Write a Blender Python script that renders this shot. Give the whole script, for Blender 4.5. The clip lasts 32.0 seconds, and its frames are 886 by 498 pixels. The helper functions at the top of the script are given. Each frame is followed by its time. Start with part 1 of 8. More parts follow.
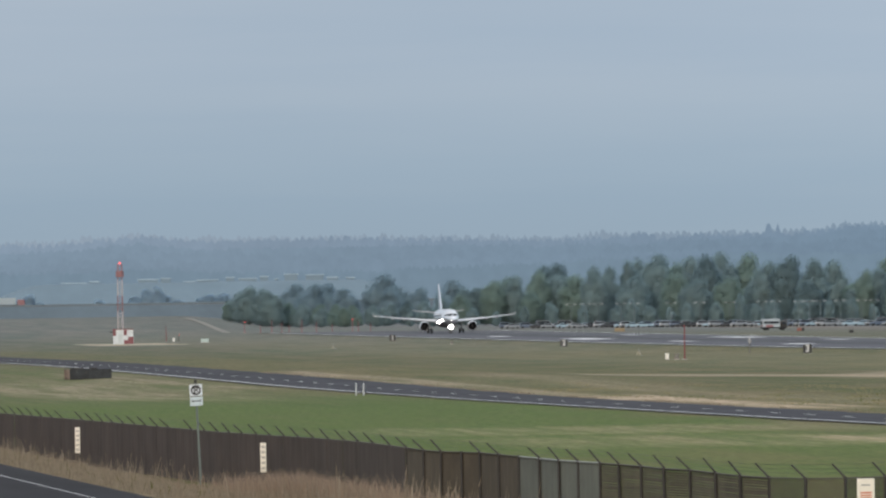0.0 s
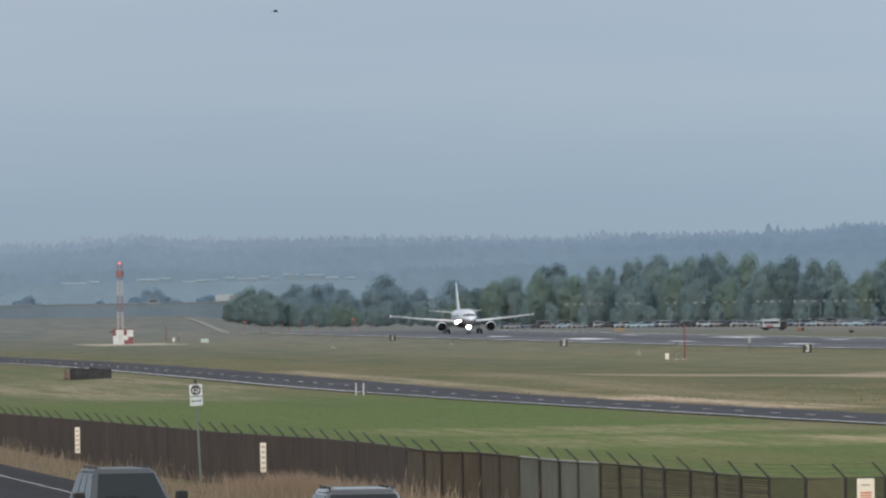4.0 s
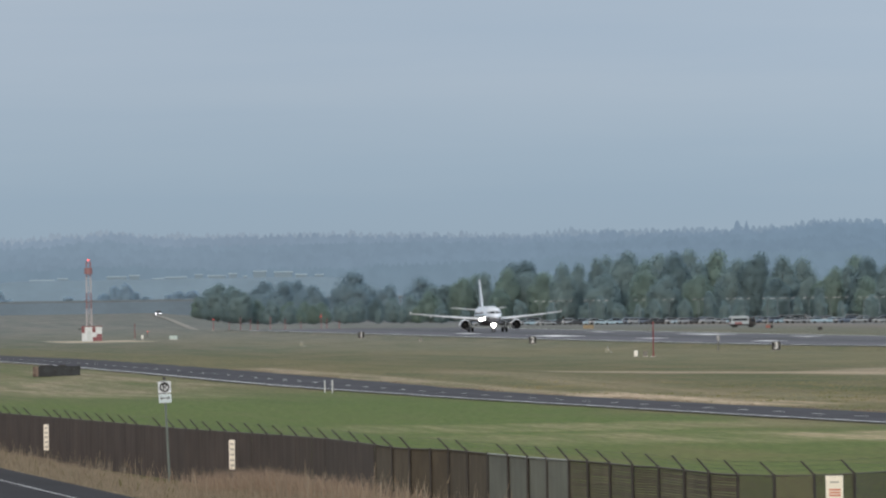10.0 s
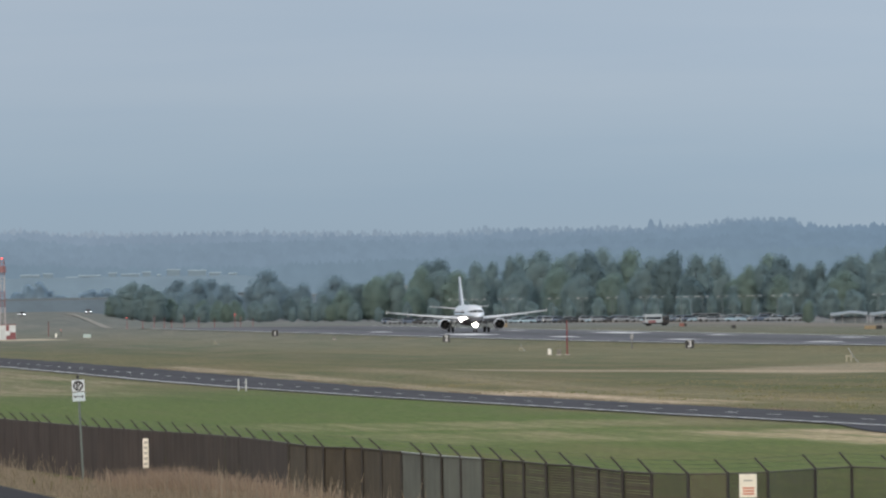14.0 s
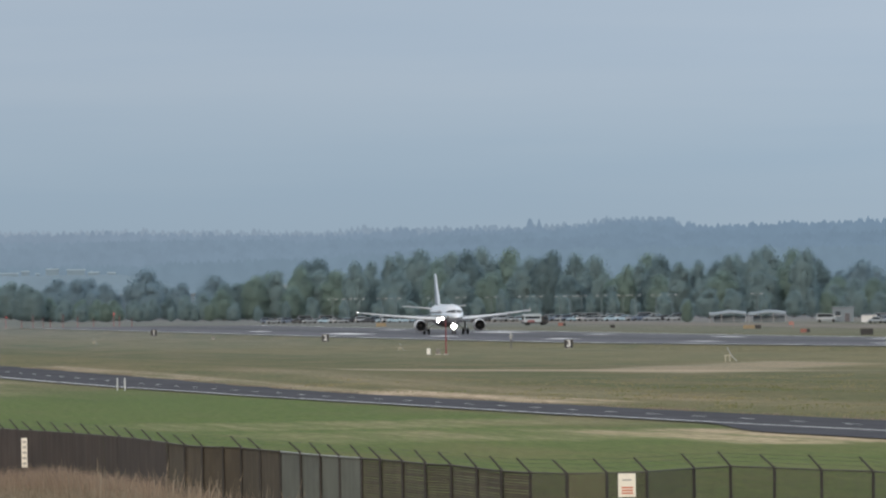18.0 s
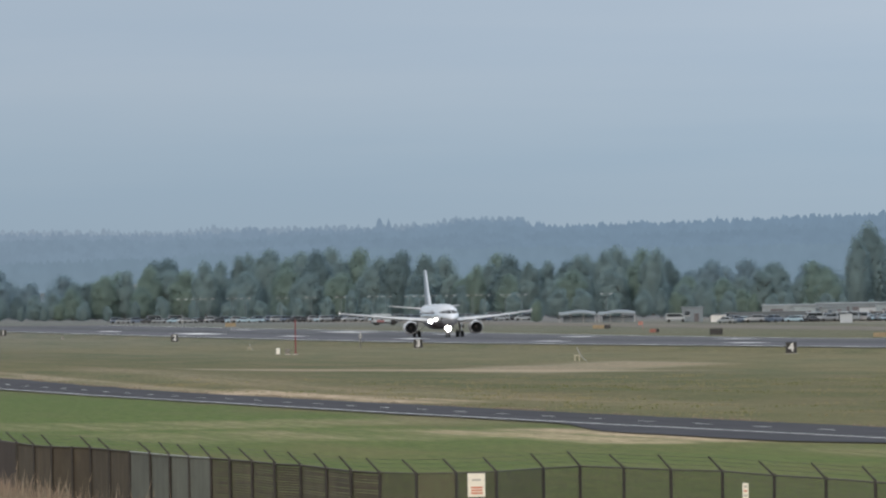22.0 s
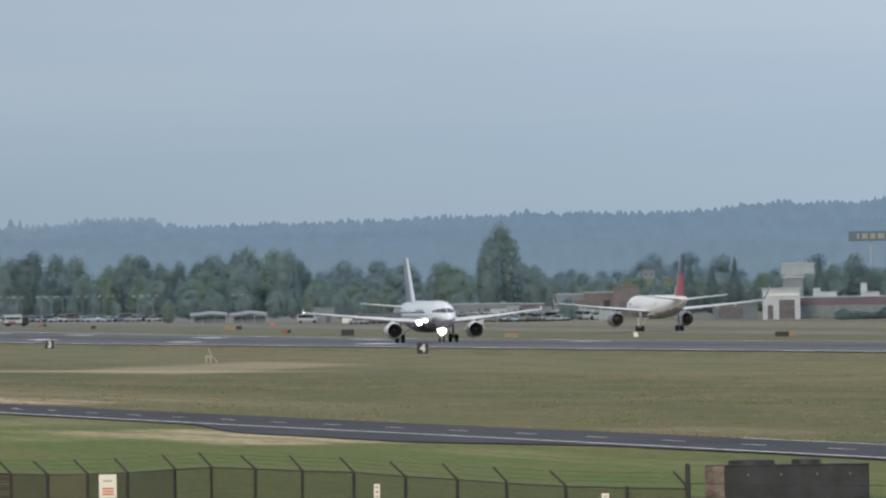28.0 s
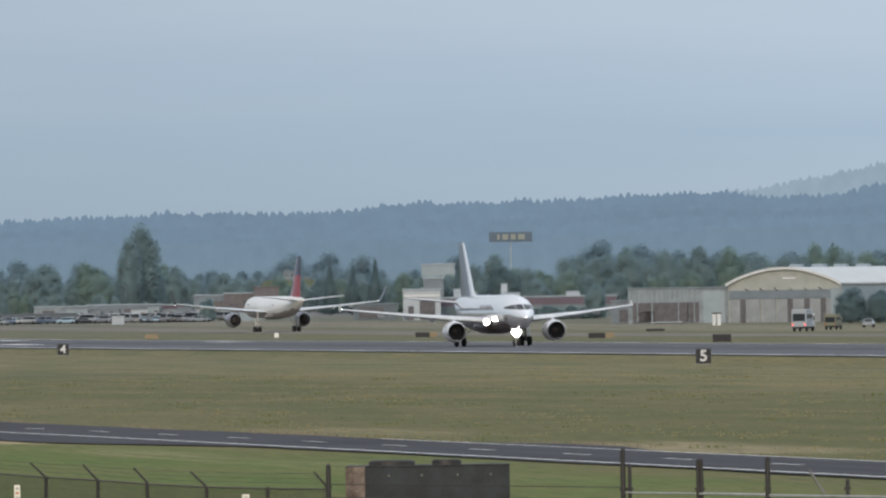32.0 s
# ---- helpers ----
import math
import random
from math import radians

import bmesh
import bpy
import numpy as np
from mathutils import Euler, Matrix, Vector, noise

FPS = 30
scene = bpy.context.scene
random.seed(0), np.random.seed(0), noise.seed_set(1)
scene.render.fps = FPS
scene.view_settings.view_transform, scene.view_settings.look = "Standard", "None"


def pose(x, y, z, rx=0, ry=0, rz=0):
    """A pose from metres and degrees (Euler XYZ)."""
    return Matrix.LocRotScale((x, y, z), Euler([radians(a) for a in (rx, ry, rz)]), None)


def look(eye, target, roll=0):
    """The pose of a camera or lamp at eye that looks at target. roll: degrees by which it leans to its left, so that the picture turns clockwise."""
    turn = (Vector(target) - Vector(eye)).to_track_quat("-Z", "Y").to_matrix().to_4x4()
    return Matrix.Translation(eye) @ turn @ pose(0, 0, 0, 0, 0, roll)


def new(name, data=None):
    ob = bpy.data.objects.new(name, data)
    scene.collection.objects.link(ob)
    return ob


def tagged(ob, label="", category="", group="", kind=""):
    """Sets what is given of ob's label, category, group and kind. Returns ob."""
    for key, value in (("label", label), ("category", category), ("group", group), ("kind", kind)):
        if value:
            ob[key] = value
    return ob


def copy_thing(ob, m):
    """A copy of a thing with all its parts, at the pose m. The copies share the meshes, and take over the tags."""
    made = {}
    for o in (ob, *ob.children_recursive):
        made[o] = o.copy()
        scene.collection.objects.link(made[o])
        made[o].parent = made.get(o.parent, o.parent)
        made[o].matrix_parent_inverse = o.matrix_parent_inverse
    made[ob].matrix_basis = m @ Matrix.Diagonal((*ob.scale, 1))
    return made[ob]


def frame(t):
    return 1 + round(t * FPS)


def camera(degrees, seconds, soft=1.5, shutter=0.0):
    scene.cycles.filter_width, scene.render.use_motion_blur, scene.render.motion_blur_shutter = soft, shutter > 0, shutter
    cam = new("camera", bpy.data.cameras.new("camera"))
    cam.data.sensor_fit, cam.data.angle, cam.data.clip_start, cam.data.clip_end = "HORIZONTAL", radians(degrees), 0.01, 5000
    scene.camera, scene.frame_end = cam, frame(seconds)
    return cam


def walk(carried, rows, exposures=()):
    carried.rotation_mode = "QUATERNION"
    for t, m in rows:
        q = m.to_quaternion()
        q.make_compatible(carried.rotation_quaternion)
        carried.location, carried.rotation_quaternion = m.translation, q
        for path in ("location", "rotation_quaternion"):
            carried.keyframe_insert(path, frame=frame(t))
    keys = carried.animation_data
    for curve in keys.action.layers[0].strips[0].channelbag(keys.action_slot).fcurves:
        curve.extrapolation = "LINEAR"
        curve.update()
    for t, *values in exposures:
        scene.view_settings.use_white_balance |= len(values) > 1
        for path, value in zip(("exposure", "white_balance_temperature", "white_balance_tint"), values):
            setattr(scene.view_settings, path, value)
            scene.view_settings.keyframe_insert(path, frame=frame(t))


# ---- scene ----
# Axes: x runs along the runway (departures roll towards +x), y away from the viewpoint, z up from the runway's level.
EYE = (0.0, 0.0, 6.5)
LEAN = -0.917

cam = camera(5.443, 32.0, soft=2.3)

# seconds, heading (degrees from +y towards +x), tilt (degrees)
PAN = [
    (0, -83.683, 0.418), (0.5, -83.683, 0.418), (1, -83.683, 0.418), (1.5, -83.683, 0.418), (2, -83.683, 0.418),
    (2.5, -83.683, 0.418), (3, -83.683, 0.418), (3.5, -83.683, 0.418), (5.5, -83.677, 0.416), (6, -83.670, 0.413),
    (6.5, -83.653, 0.412), (7, -83.620, 0.407), (7.5, -83.598, 0.407), (8, -83.578, 0.405), (8.5, -83.555, 0.401),
    (9, -83.540, 0.401), (9.5, -83.519, 0.400), (10, -83.491, 0.397), (10.5, -83.455, 0.394), (11, -83.393, 0.393),
    (11.5, -83.313, 0.388), (12, -83.241, 0.386), (12.5, -83.173, 0.384), (13, -83.094, 0.383), (13.5, -83.035, 0.381),
    (14, -82.961, 0.379), (14.5, -82.876, 0.377), (16.5, -82.515, 0.369), (17, -82.420, 0.367), (17.5, -82.324, 0.365),
    (18, -82.217, 0.364), (18.5, -82.110, 0.362), (19, -81.999, 0.360), (19.5, -81.888, 0.359), (20, -81.779, 0.357),
    (20.5, -81.670, 0.355), (21, -81.549, 0.353), (21.5, -81.422, 0.351), (22, -81.292, 0.349), (22.5, -81.149, 0.347),
    (23, -81.000, 0.345), (23.5, -80.845, 0.342), (24, -80.681, 0.342), (24.5, -80.533, 0.342), (26.5, -79.836, 0.332),
    (27, -79.555, 0.328), (27.5, -79.287, 0.323), (28, -79.027, 0.319), (28.5, -78.784, 0.315), (29, -78.544, 0.313),
    (29.5, -78.274, 0.308), (30, -77.999, 0.306), (30.5, -77.759, 0.304), (31, -77.478, 0.300), (31.5, -77.159, 0.295),
    (32, -76.818, 0.289),
]


def aim(heading, tilt):
    h, p = radians(heading), radians(tilt)
    way = Vector((math.sin(h) * math.cos(p), math.cos(h) * math.cos(p), math.sin(p)))
    return look(EYE, Vector(EYE) + way * 100, LEAN)


walk(cam, [(t, aim(h, p)) for t, h, p in PAN], exposures=[(0, 0.0), (32, 0.0)])

# ---- world and sun ----
SUN_AZ, SUN_EL = radians(-22), radians(16)
sun_way = Vector((math.cos(SUN_AZ) * math.cos(SUN_EL), math.sin(SUN_AZ) * math.cos(SUN_EL), math.sin(SUN_EL)))

world = bpy.data.worlds.new("overcast_sky")
scene.world = world
world.use_nodes = True
wn, wl = world.node_tree.nodes, world.node_tree.links
wn.clear()
w_out = wn.new("ShaderNodeOutputWorld")
w_bg = wn.new("ShaderNodeBackground")
w_sky = wn.new("ShaderNodeTexSky")
w_sky.sky_type = "NISHITA"
w_sky.sun_disc = False
w_sky.sun_elevation = SUN_EL
w_sky.sun_rotation = math.pi / 2 - SUN_AZ
w_sky.air_density, w_sky.dust_density, w_sky.ozone_density = 1.5, 4.0, 1.0
w_co = wn.new("ShaderNodeTexCoord")
w_sep = wn.new("ShaderNodeSeparateXYZ")
wl.new(w_co.outputs["Generated"], w_sep.inputs[0])
w_ramp = wn.new("ShaderNodeValToRGB")
el = w_ramp.color_ramp.elements
el[0].position, el[0].color = 0.0, (0.338, 0.424, 0.497, 1)
el[1].position, el[1].color = 1.0, (0.85, 0.92, 1.0, 1)
for p_, c_ in ((0.007, (0.338, 0.43, 0.512, 1)), (0.016, (0.352, 0.455, 0.55, 1)), (0.028, (0.39, 0.488, 0.592, 1)), (0.05, (0.46, 0.54, 0.63, 1)), (0.35, (0.62, 0.68, 0.75, 1))):
    e_ = el.new(p_)
    e_.color = c_
wl.new(w_sep.outputs["Z"], w_ramp.inputs[0])
# soft stratus layers
w_map = wn.new("ShaderNodeMapping")
w_map.inputs["Scale"].default_value = (4.0, 4.0, 60.0)
wl.new(w_co.outputs["Generated"], w_map.inputs[0])
w_noise = wn.new("ShaderNodeTexNoise")
w_noise.inputs["Scale"].default_value = 1.6
w_noise.inputs["Detail"].default_value = 5.0
wl.new(w_map.outputs[0], w_noise.inputs["Vector"])
w_cl = wn.new("ShaderNodeMapRange")
w_cl.inputs["From Min"].default_value, w_cl.inputs["From Max"].default_value = 0.3, 0.7
w_cl.inputs["To Min"].default_value, w_cl.inputs["To Max"].default_value = 0.0, 1.0
wl.new(w_noise.outputs["Fac"], w_cl.inputs["Value"])
w_mul = wn.new("ShaderNodeMix")
w_mul.data_type, w_mul.blend_type = "RGBA", "MULTIPLY"
w_mul.inputs["Factor"].default_value = 1.0
wl.new(w_ramp.outputs["Color"], w_mul.inputs["A"])
w_tint = wn.new("ShaderNodeMix")
w_tint.data_type = "RGBA"
w_tint.inputs["A"].default_value, w_tint.inputs["B"].default_value = (0.938, 0.957, 0.985, 1), (1.092, 1.048, 1.03, 1)
wl.new(w_cl.outputs["Result"], w_tint.inputs["Factor"])
wl.new(w_tint.outputs["Result"], w_mul.inputs["B"])
# the cloud deck brightens along +y
w_side = wn.new("ShaderNodeMapRange")
w_side.interpolation_type = "SMOOTHSTEP"
w_side.inputs["From Min"].default_value, w_side.inputs["From Max"].default_value = 0.08, 0.4
w_side.inputs["To Min"].default_value, w_side.inputs["To Max"].default_value = 1.0, 1.32
wl.new(w_sep.outputs["Y"], w_side.inputs["Value"])
w_mul2 = wn.new("ShaderNodeMix")
w_mul2.data_type, w_mul2.blend_type = "RGBA", "MULTIPLY"
w_mul2.inputs["Factor"].default_value = 1.0
wl.new(w_mul.outputs["Result"], w_mul2.inputs["A"])
wl.new(w_side.outputs["Result"], w_mul2.inputs["B"])
w_skys = wn.new("ShaderNodeVectorMath")
w_skys.operation = "SCALE"
w_skys.inputs["Scale"].default_value = 0.08
wl.new(w_sky.outputs[0], w_skys.inputs[0])
w_mix = wn.new("ShaderNodeMix")
w_mix.data_type = "RGBA"
w_mix.inputs["Factor"].default_value = 0.93
wl.new(w_skys.outputs[0], w_mix.inputs["A"])
wl.new(w_mul2.outputs["Result"], w_mix.inputs["B"])
wl.new(w_mix.outputs["Result"], w_bg.inputs["Color"])
w_bg.inputs["Strength"].default_value = 1.0
wl.new(w_bg.outputs[0], w_out.inputs[0])

sun_data = bpy.data.lights.new("sun", "SUN")
sun_data.energy, sun_data.angle, sun_data.color = 1.5, radians(12), (1.0, 0.87, 0.72)
sun = new("sun", sun_data)
sun.matrix_world = look(sun_way * 500, (0, 0, 0))


# ---- materials ----
MATS = {}


def mat(name, base, rough=0.6, metal=0.0, var=0.12, scale=3.0, bump=0.0, coat=0.0, emit=None, emit_strength=0.0, per_object=0.0, spec=0.5, second=None, fine=None):
    """Principled material: base colour varied at two scales by noise, relief, and gloss."""
    if name in MATS:
        return MATS[name]
    m = bpy.data.materials.new(name)
    m.use_nodes = True
    n, l = m.node_tree.nodes, m.node_tree.links
    b = n["Principled BSDF"]
    b.inputs["Roughness"].default_value = rough
    b.inputs["Metallic"].default_value = metal
    b.inputs["Coat Weight"].default_value = coat
    b.inputs["Specular IOR Level"].default_value = spec
    b.inputs["Base Color"].default_value = (*base, 1)
    if emit:
        b.inputs["Emission Color"].default_value = (*emit, 1)
        b.inputs["Emission Strength"].default_value = emit_strength
    if var > 0 or second or per_object > 0:
        co = n.new("ShaderNodeTexCoord")
        big = n.new("ShaderNodeTexNoise")
        big.inputs["Scale"].default_value = scale
        big.inputs["Detail"].default_value = 4.0
        small = n.new("ShaderNodeTexNoise")
        small.inputs["Scale"].default_value = fine or scale * 9
        small.inputs["Detail"].default_value = 3.0
        for x in (big, small):
            l.new(co.outputs["Object"], x.inputs["Vector"])
        add = n.new("ShaderNodeMath")
        add.operation = "MULTIPLY_ADD"
        add.inputs[1].default_value = 0.45
        l.new(small.outputs["Fac"], add.inputs[0])
        l.new(big.outputs["Fac"], add.inputs[2])
        rng = n.new("ShaderNodeMapRange")
        rng.inputs["From Min"].default_value, rng.inputs["From Max"].default_value = 0.45, 1.0
        l.new(add.outputs[0], rng.inputs["Value"])
        mix = n.new("ShaderNodeMix")
        mix.data_type = "RGBA"
        dark = tuple(c * (1 - var) for c in base)
        light = second or tuple(min(1, c * (1 + var)) for c in base)
        mix.inputs["A"].default_value, mix.inputs["B"].default_value = (*dark, 1), (*light, 1)
        l.new(rng.outputs["Result"], mix.inputs["Factor"])
        colour = mix.outputs["Result"]
        if per_object > 0:
            info = n.new("ShaderNodeObjectInfo")
            r2 = n.new("ShaderNodeMapRange")
            r2.inputs["To Min"].default_value, r2.inputs["To Max"].default_value = 1 - per_object, 1 + per_object
            l.new(info.outputs["Random"], r2.inputs["Value"])
            mul = n.new("ShaderNodeMix")
            mul.data_type, mul.blend_type = "RGBA", "MULTIPLY"
            mul.inputs["Factor"].default_value = 1
            l.new(colour, mul.inputs["A"])
            l.new(r2.outputs["Result"], mul.inputs["B"])
            colour = mul.outputs["Result"]
        l.new(colour, b.inputs["Base Color"])
        rr = n.new("ShaderNodeMapRange")
        rr.inputs["To Min"].default_value, rr.inputs["To Max"].default_value = max(0.03, rough - 0.08), min(1, rough + 0.08)
        l.new(small.outputs["Fac"], rr.inputs["Value"])
        l.new(rr.outputs["Result"], b.inputs["Roughness"])
        if bump > 0:
            bp = n.new("ShaderNodeBump")
            bp.inputs["Strength"].default_value = bump
            bp.inputs["Distance"].default_value = 0.02
            l.new(small.outputs["Fac"], bp.inputs["Height"])
            l.new(bp.outputs["Normal"], b.inputs["Normal"])
    MATS[name] = m
    return m


def math_node(n, l, op, a, b=None, c=None):
    x = n.new("ShaderNodeMath")
    x.operation = op
    for i, v in enumerate((a, b, c)):
        if v is None:
            continue
        if isinstance(v, (int, float)):
            x.inputs[i].default_value = v
        else:
            l.new(v, x.inputs[i])
    return x.outputs[0]


def mix_node(n, l, fac, a, b):
    x = n.new("ShaderNodeMix")
    x.data_type = "RGBA"
    for key, v in (("Factor", fac), ("A", a), ("B", b)):
        if isinstance(v, tuple):
            x.inputs[key].default_value = (*v, 1)
        elif isinstance(v, (int, float)):
            x.inputs[key].default_value = v
        else:
            l.new(v, x.inputs[key])
    return x.outputs["Result"]


def noise_node(n, l, vec, scale, detail=4.0):
    x = n.new("ShaderNodeTexNoise")
    x.inputs["Scale"].default_value = scale
    x.inputs["Detail"].default_value = detail
    l.new(vec, x.inputs["Vector"])
    return x.outputs["Fac"]


def band_node(n, l, v, a, b, soft):
    """1 between a and b, with soft shoulders."""
    up = n.new("ShaderNodeMapRange")
    up.interpolation_type = "SMOOTHSTEP"
    up.inputs["From Min"].default_value, up.inputs["From Max"].default_value = a - soft, a + soft
    l.new(v, up.inputs["Value"])
    dn = n.new("ShaderNodeMapRange")
    dn.interpolation_type = "SMOOTHSTEP"
    dn.inputs["From Min"].default_value, dn.inputs["From Max"].default_value = b + soft, b - soft
    l.new(v, dn.inputs["Value"])
    return math_node(n, l, "MULTIPLY", up.outputs["Result"], dn.outputs["Result"])


def range_node(n, l, v, a, b, lo=0.0, hi=1.0):
    x = n.new("ShaderNodeMapRange")
    for key, val in (("From Min", a), ("From Max", b), ("To Min", lo), ("To Max", hi)):
        x.inputs[key].default_value = val
    l.new(v, x.inputs["Value"])
    return x.outputs["Result"]


def field_material():
    """Airfield grass: mown green near the fence, drier olive beyond, straw patches along the perimeter road."""
    m = bpy.data.materials.new("field_grass")
    m.use_nodes = True
    n, l = m.node_tree.nodes, m.node_tree.links
    b = n["Principled BSDF"]
    b.inputs["Roughness"].default_value = 0.9
    b.inputs["Specular IOR Level"].default_value = 0.15
    co = n.new("ShaderNodeTexCoord")
    pos = co.outputs["Object"]
    sep = n.new("ShaderNodeSeparateXYZ")
    l.new(pos, sep.inputs[0])
    sx, sy = sep.outputs["X"], sep.outputs["Y"]
    mp = n.new("ShaderNodeMapping")
    mp.inputs["Scale"].default_value = (0.2, 1.0, 1.0)
    l.new(pos, mp.inputs[0])
    streak = mp.outputs[0]
    wide = noise_node(n, l, streak, 0.025, 3)
    mid = noise_node(n, l, streak, 0.14, 5)
    fine = noise_node(n, l, pos, 1.3, 5)
    mp2 = n.new("ShaderNodeMapping")
    mp2.inputs["Scale"].default_value = (0.04, 1.0, 1.0)
    l.new(pos, mp2.inputs[0])
    patch = noise_node(n, l, mp2.outputs[0], 0.45, 5)
    fleck = noise_node(n, l, mp2.outputs[0], 2.4, 4)
    # wobbling distance from the runway axis
    wob = math_node(n, l, "MULTIPLY_ADD", math_node(n, l, "SUBTRACT", mid, 0.5), 14.0, sy)
    wob2 = math_node(n, l, "MULTIPLY_ADD", math_node(n, l, "SUBTRACT", wide, 0.5), 22.0, wob)
    dry = mix_node(n, l, range_node(n, l, mid, 0.35, 0.68), (0.122, 0.122, 0.05), (0.18, 0.155, 0.066))
    green = mix_node(n, l, range_node(n, l, mid, 0.35, 0.65), (0.095, 0.118, 0.05), (0.14, 0.145, 0.07))
    lush = mix_node(n, l, range_node(n, l, wide, 0.35, 0.65), (0.068, 0.118, 0.026), (0.11, 0.146, 0.037))
    straw = mix_node(n, l, range_node(n, l, fine, 0.3, 0.7), (0.45, 0.34, 0.215), (0.64, 0.5, 0.345))
    col = mix_node(n, l, range_node(n, l, wide, 0.42, 0.6), dry, mix_node(n, l, 0.5, dry, green))
    col = mix_node(n, l, band_node(n, l, wob2, 20, 80, 6), col, lush)
    # greener belt between the two straw belts and towards the right-hand field
    col = mix_node(n, l, math_node(n, l, "MULTIPLY", band_node(n, l, wob, 150, 212, 10), range_node(n, l, wide, 0.4, 0.62)), col, green)
    # nearer ground is yellower, and dry brown drifts run through all of it
    col = mix_node(n, l, math_node(n, l, "MULTIPLY", band_node(n, l, sx, -440, 300, 45), band_node(n, l, sy, 20, 82, 4)), col, mix_node(n, l, range_node(n, l, patch, 0.35, 0.65), (0.108, 0.13, 0.037), (0.18, 0.16, 0.06)))
    col = mix_node(n, l, range_node(n, l, patch, 0.5, 0.7, 0.0, 0.4), col, (0.165, 0.143, 0.068))
    col = mix_node(n, l, math_node(n, l, "MULTIPLY", band_node(n, l, wob, 100, 175, 8), range_node(n, l, mid, 0.45, 0.62, 0.0, 0.6)), col, (0.17, 0.14, 0.072))
    col = mix_node(n, l, range_node(n, l, fleck, 0.51, 0.66, 0.0, 0.5), col, (0.092, 0.094, 0.044))
    col = mix_node(n, l, range_node(n, l, fleck, 0.48, 0.34, 0.0, 0.28), col, (0.2, 0.175, 0.09))
    # paler dry belt beside the runway, darker olive belt before it
    col = mix_node(n, l, math_node(n, l, "MULTIPLY", band_node(n, l, wob, 165, 216, 9), range_node(n, l, mid, 0.34, 0.56, 0.1, 0.65)), col, (0.205, 0.178, 0.085))
    col = mix_node(n, l, math_node(n, l, "MULTIPLY", band_node(n, l, wob, 106, 152, 10), range_node(n, l, mid, 0.6, 0.42, 0.1, 0.6)), col, (0.1, 0.108, 0.043))
    # lusher mown grass inside the fence
    col = mix_node(n, l, math_node(n, l, "MULTIPLY", math_node(n, l, "MULTIPLY", band_node(n, l, wob2, 24, 81, 4), range_node(n, l, sx, -900, -700)), range_node(n, l, mid, 0.66, 0.4, 0.25, 0.85)), col, mix_node(n, l, range_node(n, l, fleck, 0.38, 0.62), (0.078, 0.128, 0.027), (0.128, 0.162, 0.046)))
    # parched grass inside the fence at the far end
    col = mix_node(n, l, math_node(n, l, "MULTIPLY", math_node(n, l, "MULTIPLY", range_node(n, l, sx, -690, -830, 0.0, 0.62), band_node(n, l, wob, 40, 84, 6)), range_node(n, l, mid, 0.3, 0.6, 0.45, 1.0)), col, mix_node(n, l, range_node(n, l, patch, 0.35, 0.65), (0.13, 0.122, 0.055), (0.2, 0.165, 0.088)))
    # straw and bare patches: x range, y range, shoulders, strength
    slim = math_node(n, l, "MULTIPLY_ADD", math_node(n, l, "SUBTRACT", mid, 0.5), 3.0, sy)
    slim = math_node(n, l, "MULTIPLY_ADD", math_node(n, l, "SUBTRACT", fine, 0.5), 1.2, slim)
    long_x = math_node(n, l, "MULTIPLY_ADD", math_node(n, l, "SUBTRACT", mid, 0.5), 110.0, sx)
    near_x = math_node(n, l, "MULTIPLY_ADD", math_node(n, l, "SUBTRACT", mid, 0.5), 30.0, sx)
    spots = ((long_x, -1000, -735, 25, 90.6, 95.0, 1.2, 0.5), (near_x, -742, -618, 14, 89.8, 98.0, 1.2, 1.0), (near_x, -482, -424, 8, 72, 81, 1.2, 1.0), (near_x, -540, -504, 7, 54, 80, 5, 0.32), (near_x, -492, -452, 10, 56, 72, 4, 0.35), (near_x, -452, -424, 7, 95, 102, 1.6, 0.5), (near_x, -392, -358, 6, 95.5, 103, 1.4, 1.1), (long_x, -1010, -780, 50, 57, 71, 4, 0.42), (long_x, -1100, -860, 40, 73, 80, 2, 0.3), (long_x, -900, -560, 60, 100, 108, 3, 0.25), (near_x, -400, -330, 18, 76, 80, 1.2, 0.3))
    for ax_, x0_, x1_, sx_, y0_, y1_, sy_, k_ in spots:
        s_ = math_node(n, l, "MULTIPLY", band_node(n, l, slim, y0_, y1_, sy_), band_node(n, l, ax_, x0_, x1_, sx_))
        s_ = math_node(n, l, "MULTIPLY", s_, math_node(n, l, "MULTIPLY", range_node(n, l, patch, 0.36, 0.56, 0.25, 1.0), range_node(n, l, fleck, 0.36, 0.58, 0.3, 1.0)))
        col = mix_node(n, l, math_node(n, l, "MULTIPLY", s_, k_), col, straw)
    # a slanting dry strip across the far field
    slant = math_node(n, l, "MULTIPLY_ADD", sx, -0.21, slim)
    s3 = math_node(n, l, "MULTIPLY", band_node(n, l, slant, 331, 342, 3.0), band_node(n, l, near_x, -1045, -870, 18))
    s7 = math_node(n, l, "MULTIPLY", band_node(n, l, slim, 141, 178, 3.0), band_node(n, l, math_node(n, l, "MULTIPLY_ADD", slim, 2.6, near_x), -570, -495, 14))
    s5 = math_node(n, l, "MULTIPLY", band_node(n, l, sy, 395, 440, 8), range_node(n, l, mid, 0.3, 0.55, 0.35, 0.9))
    for s_, k_ in ((s3, 0.42), (s7, 0.35), (s5, 0.2)):
        col = mix_node(n, l, math_node(n, l, "MULTIPLY", s_, k_), col, straw)
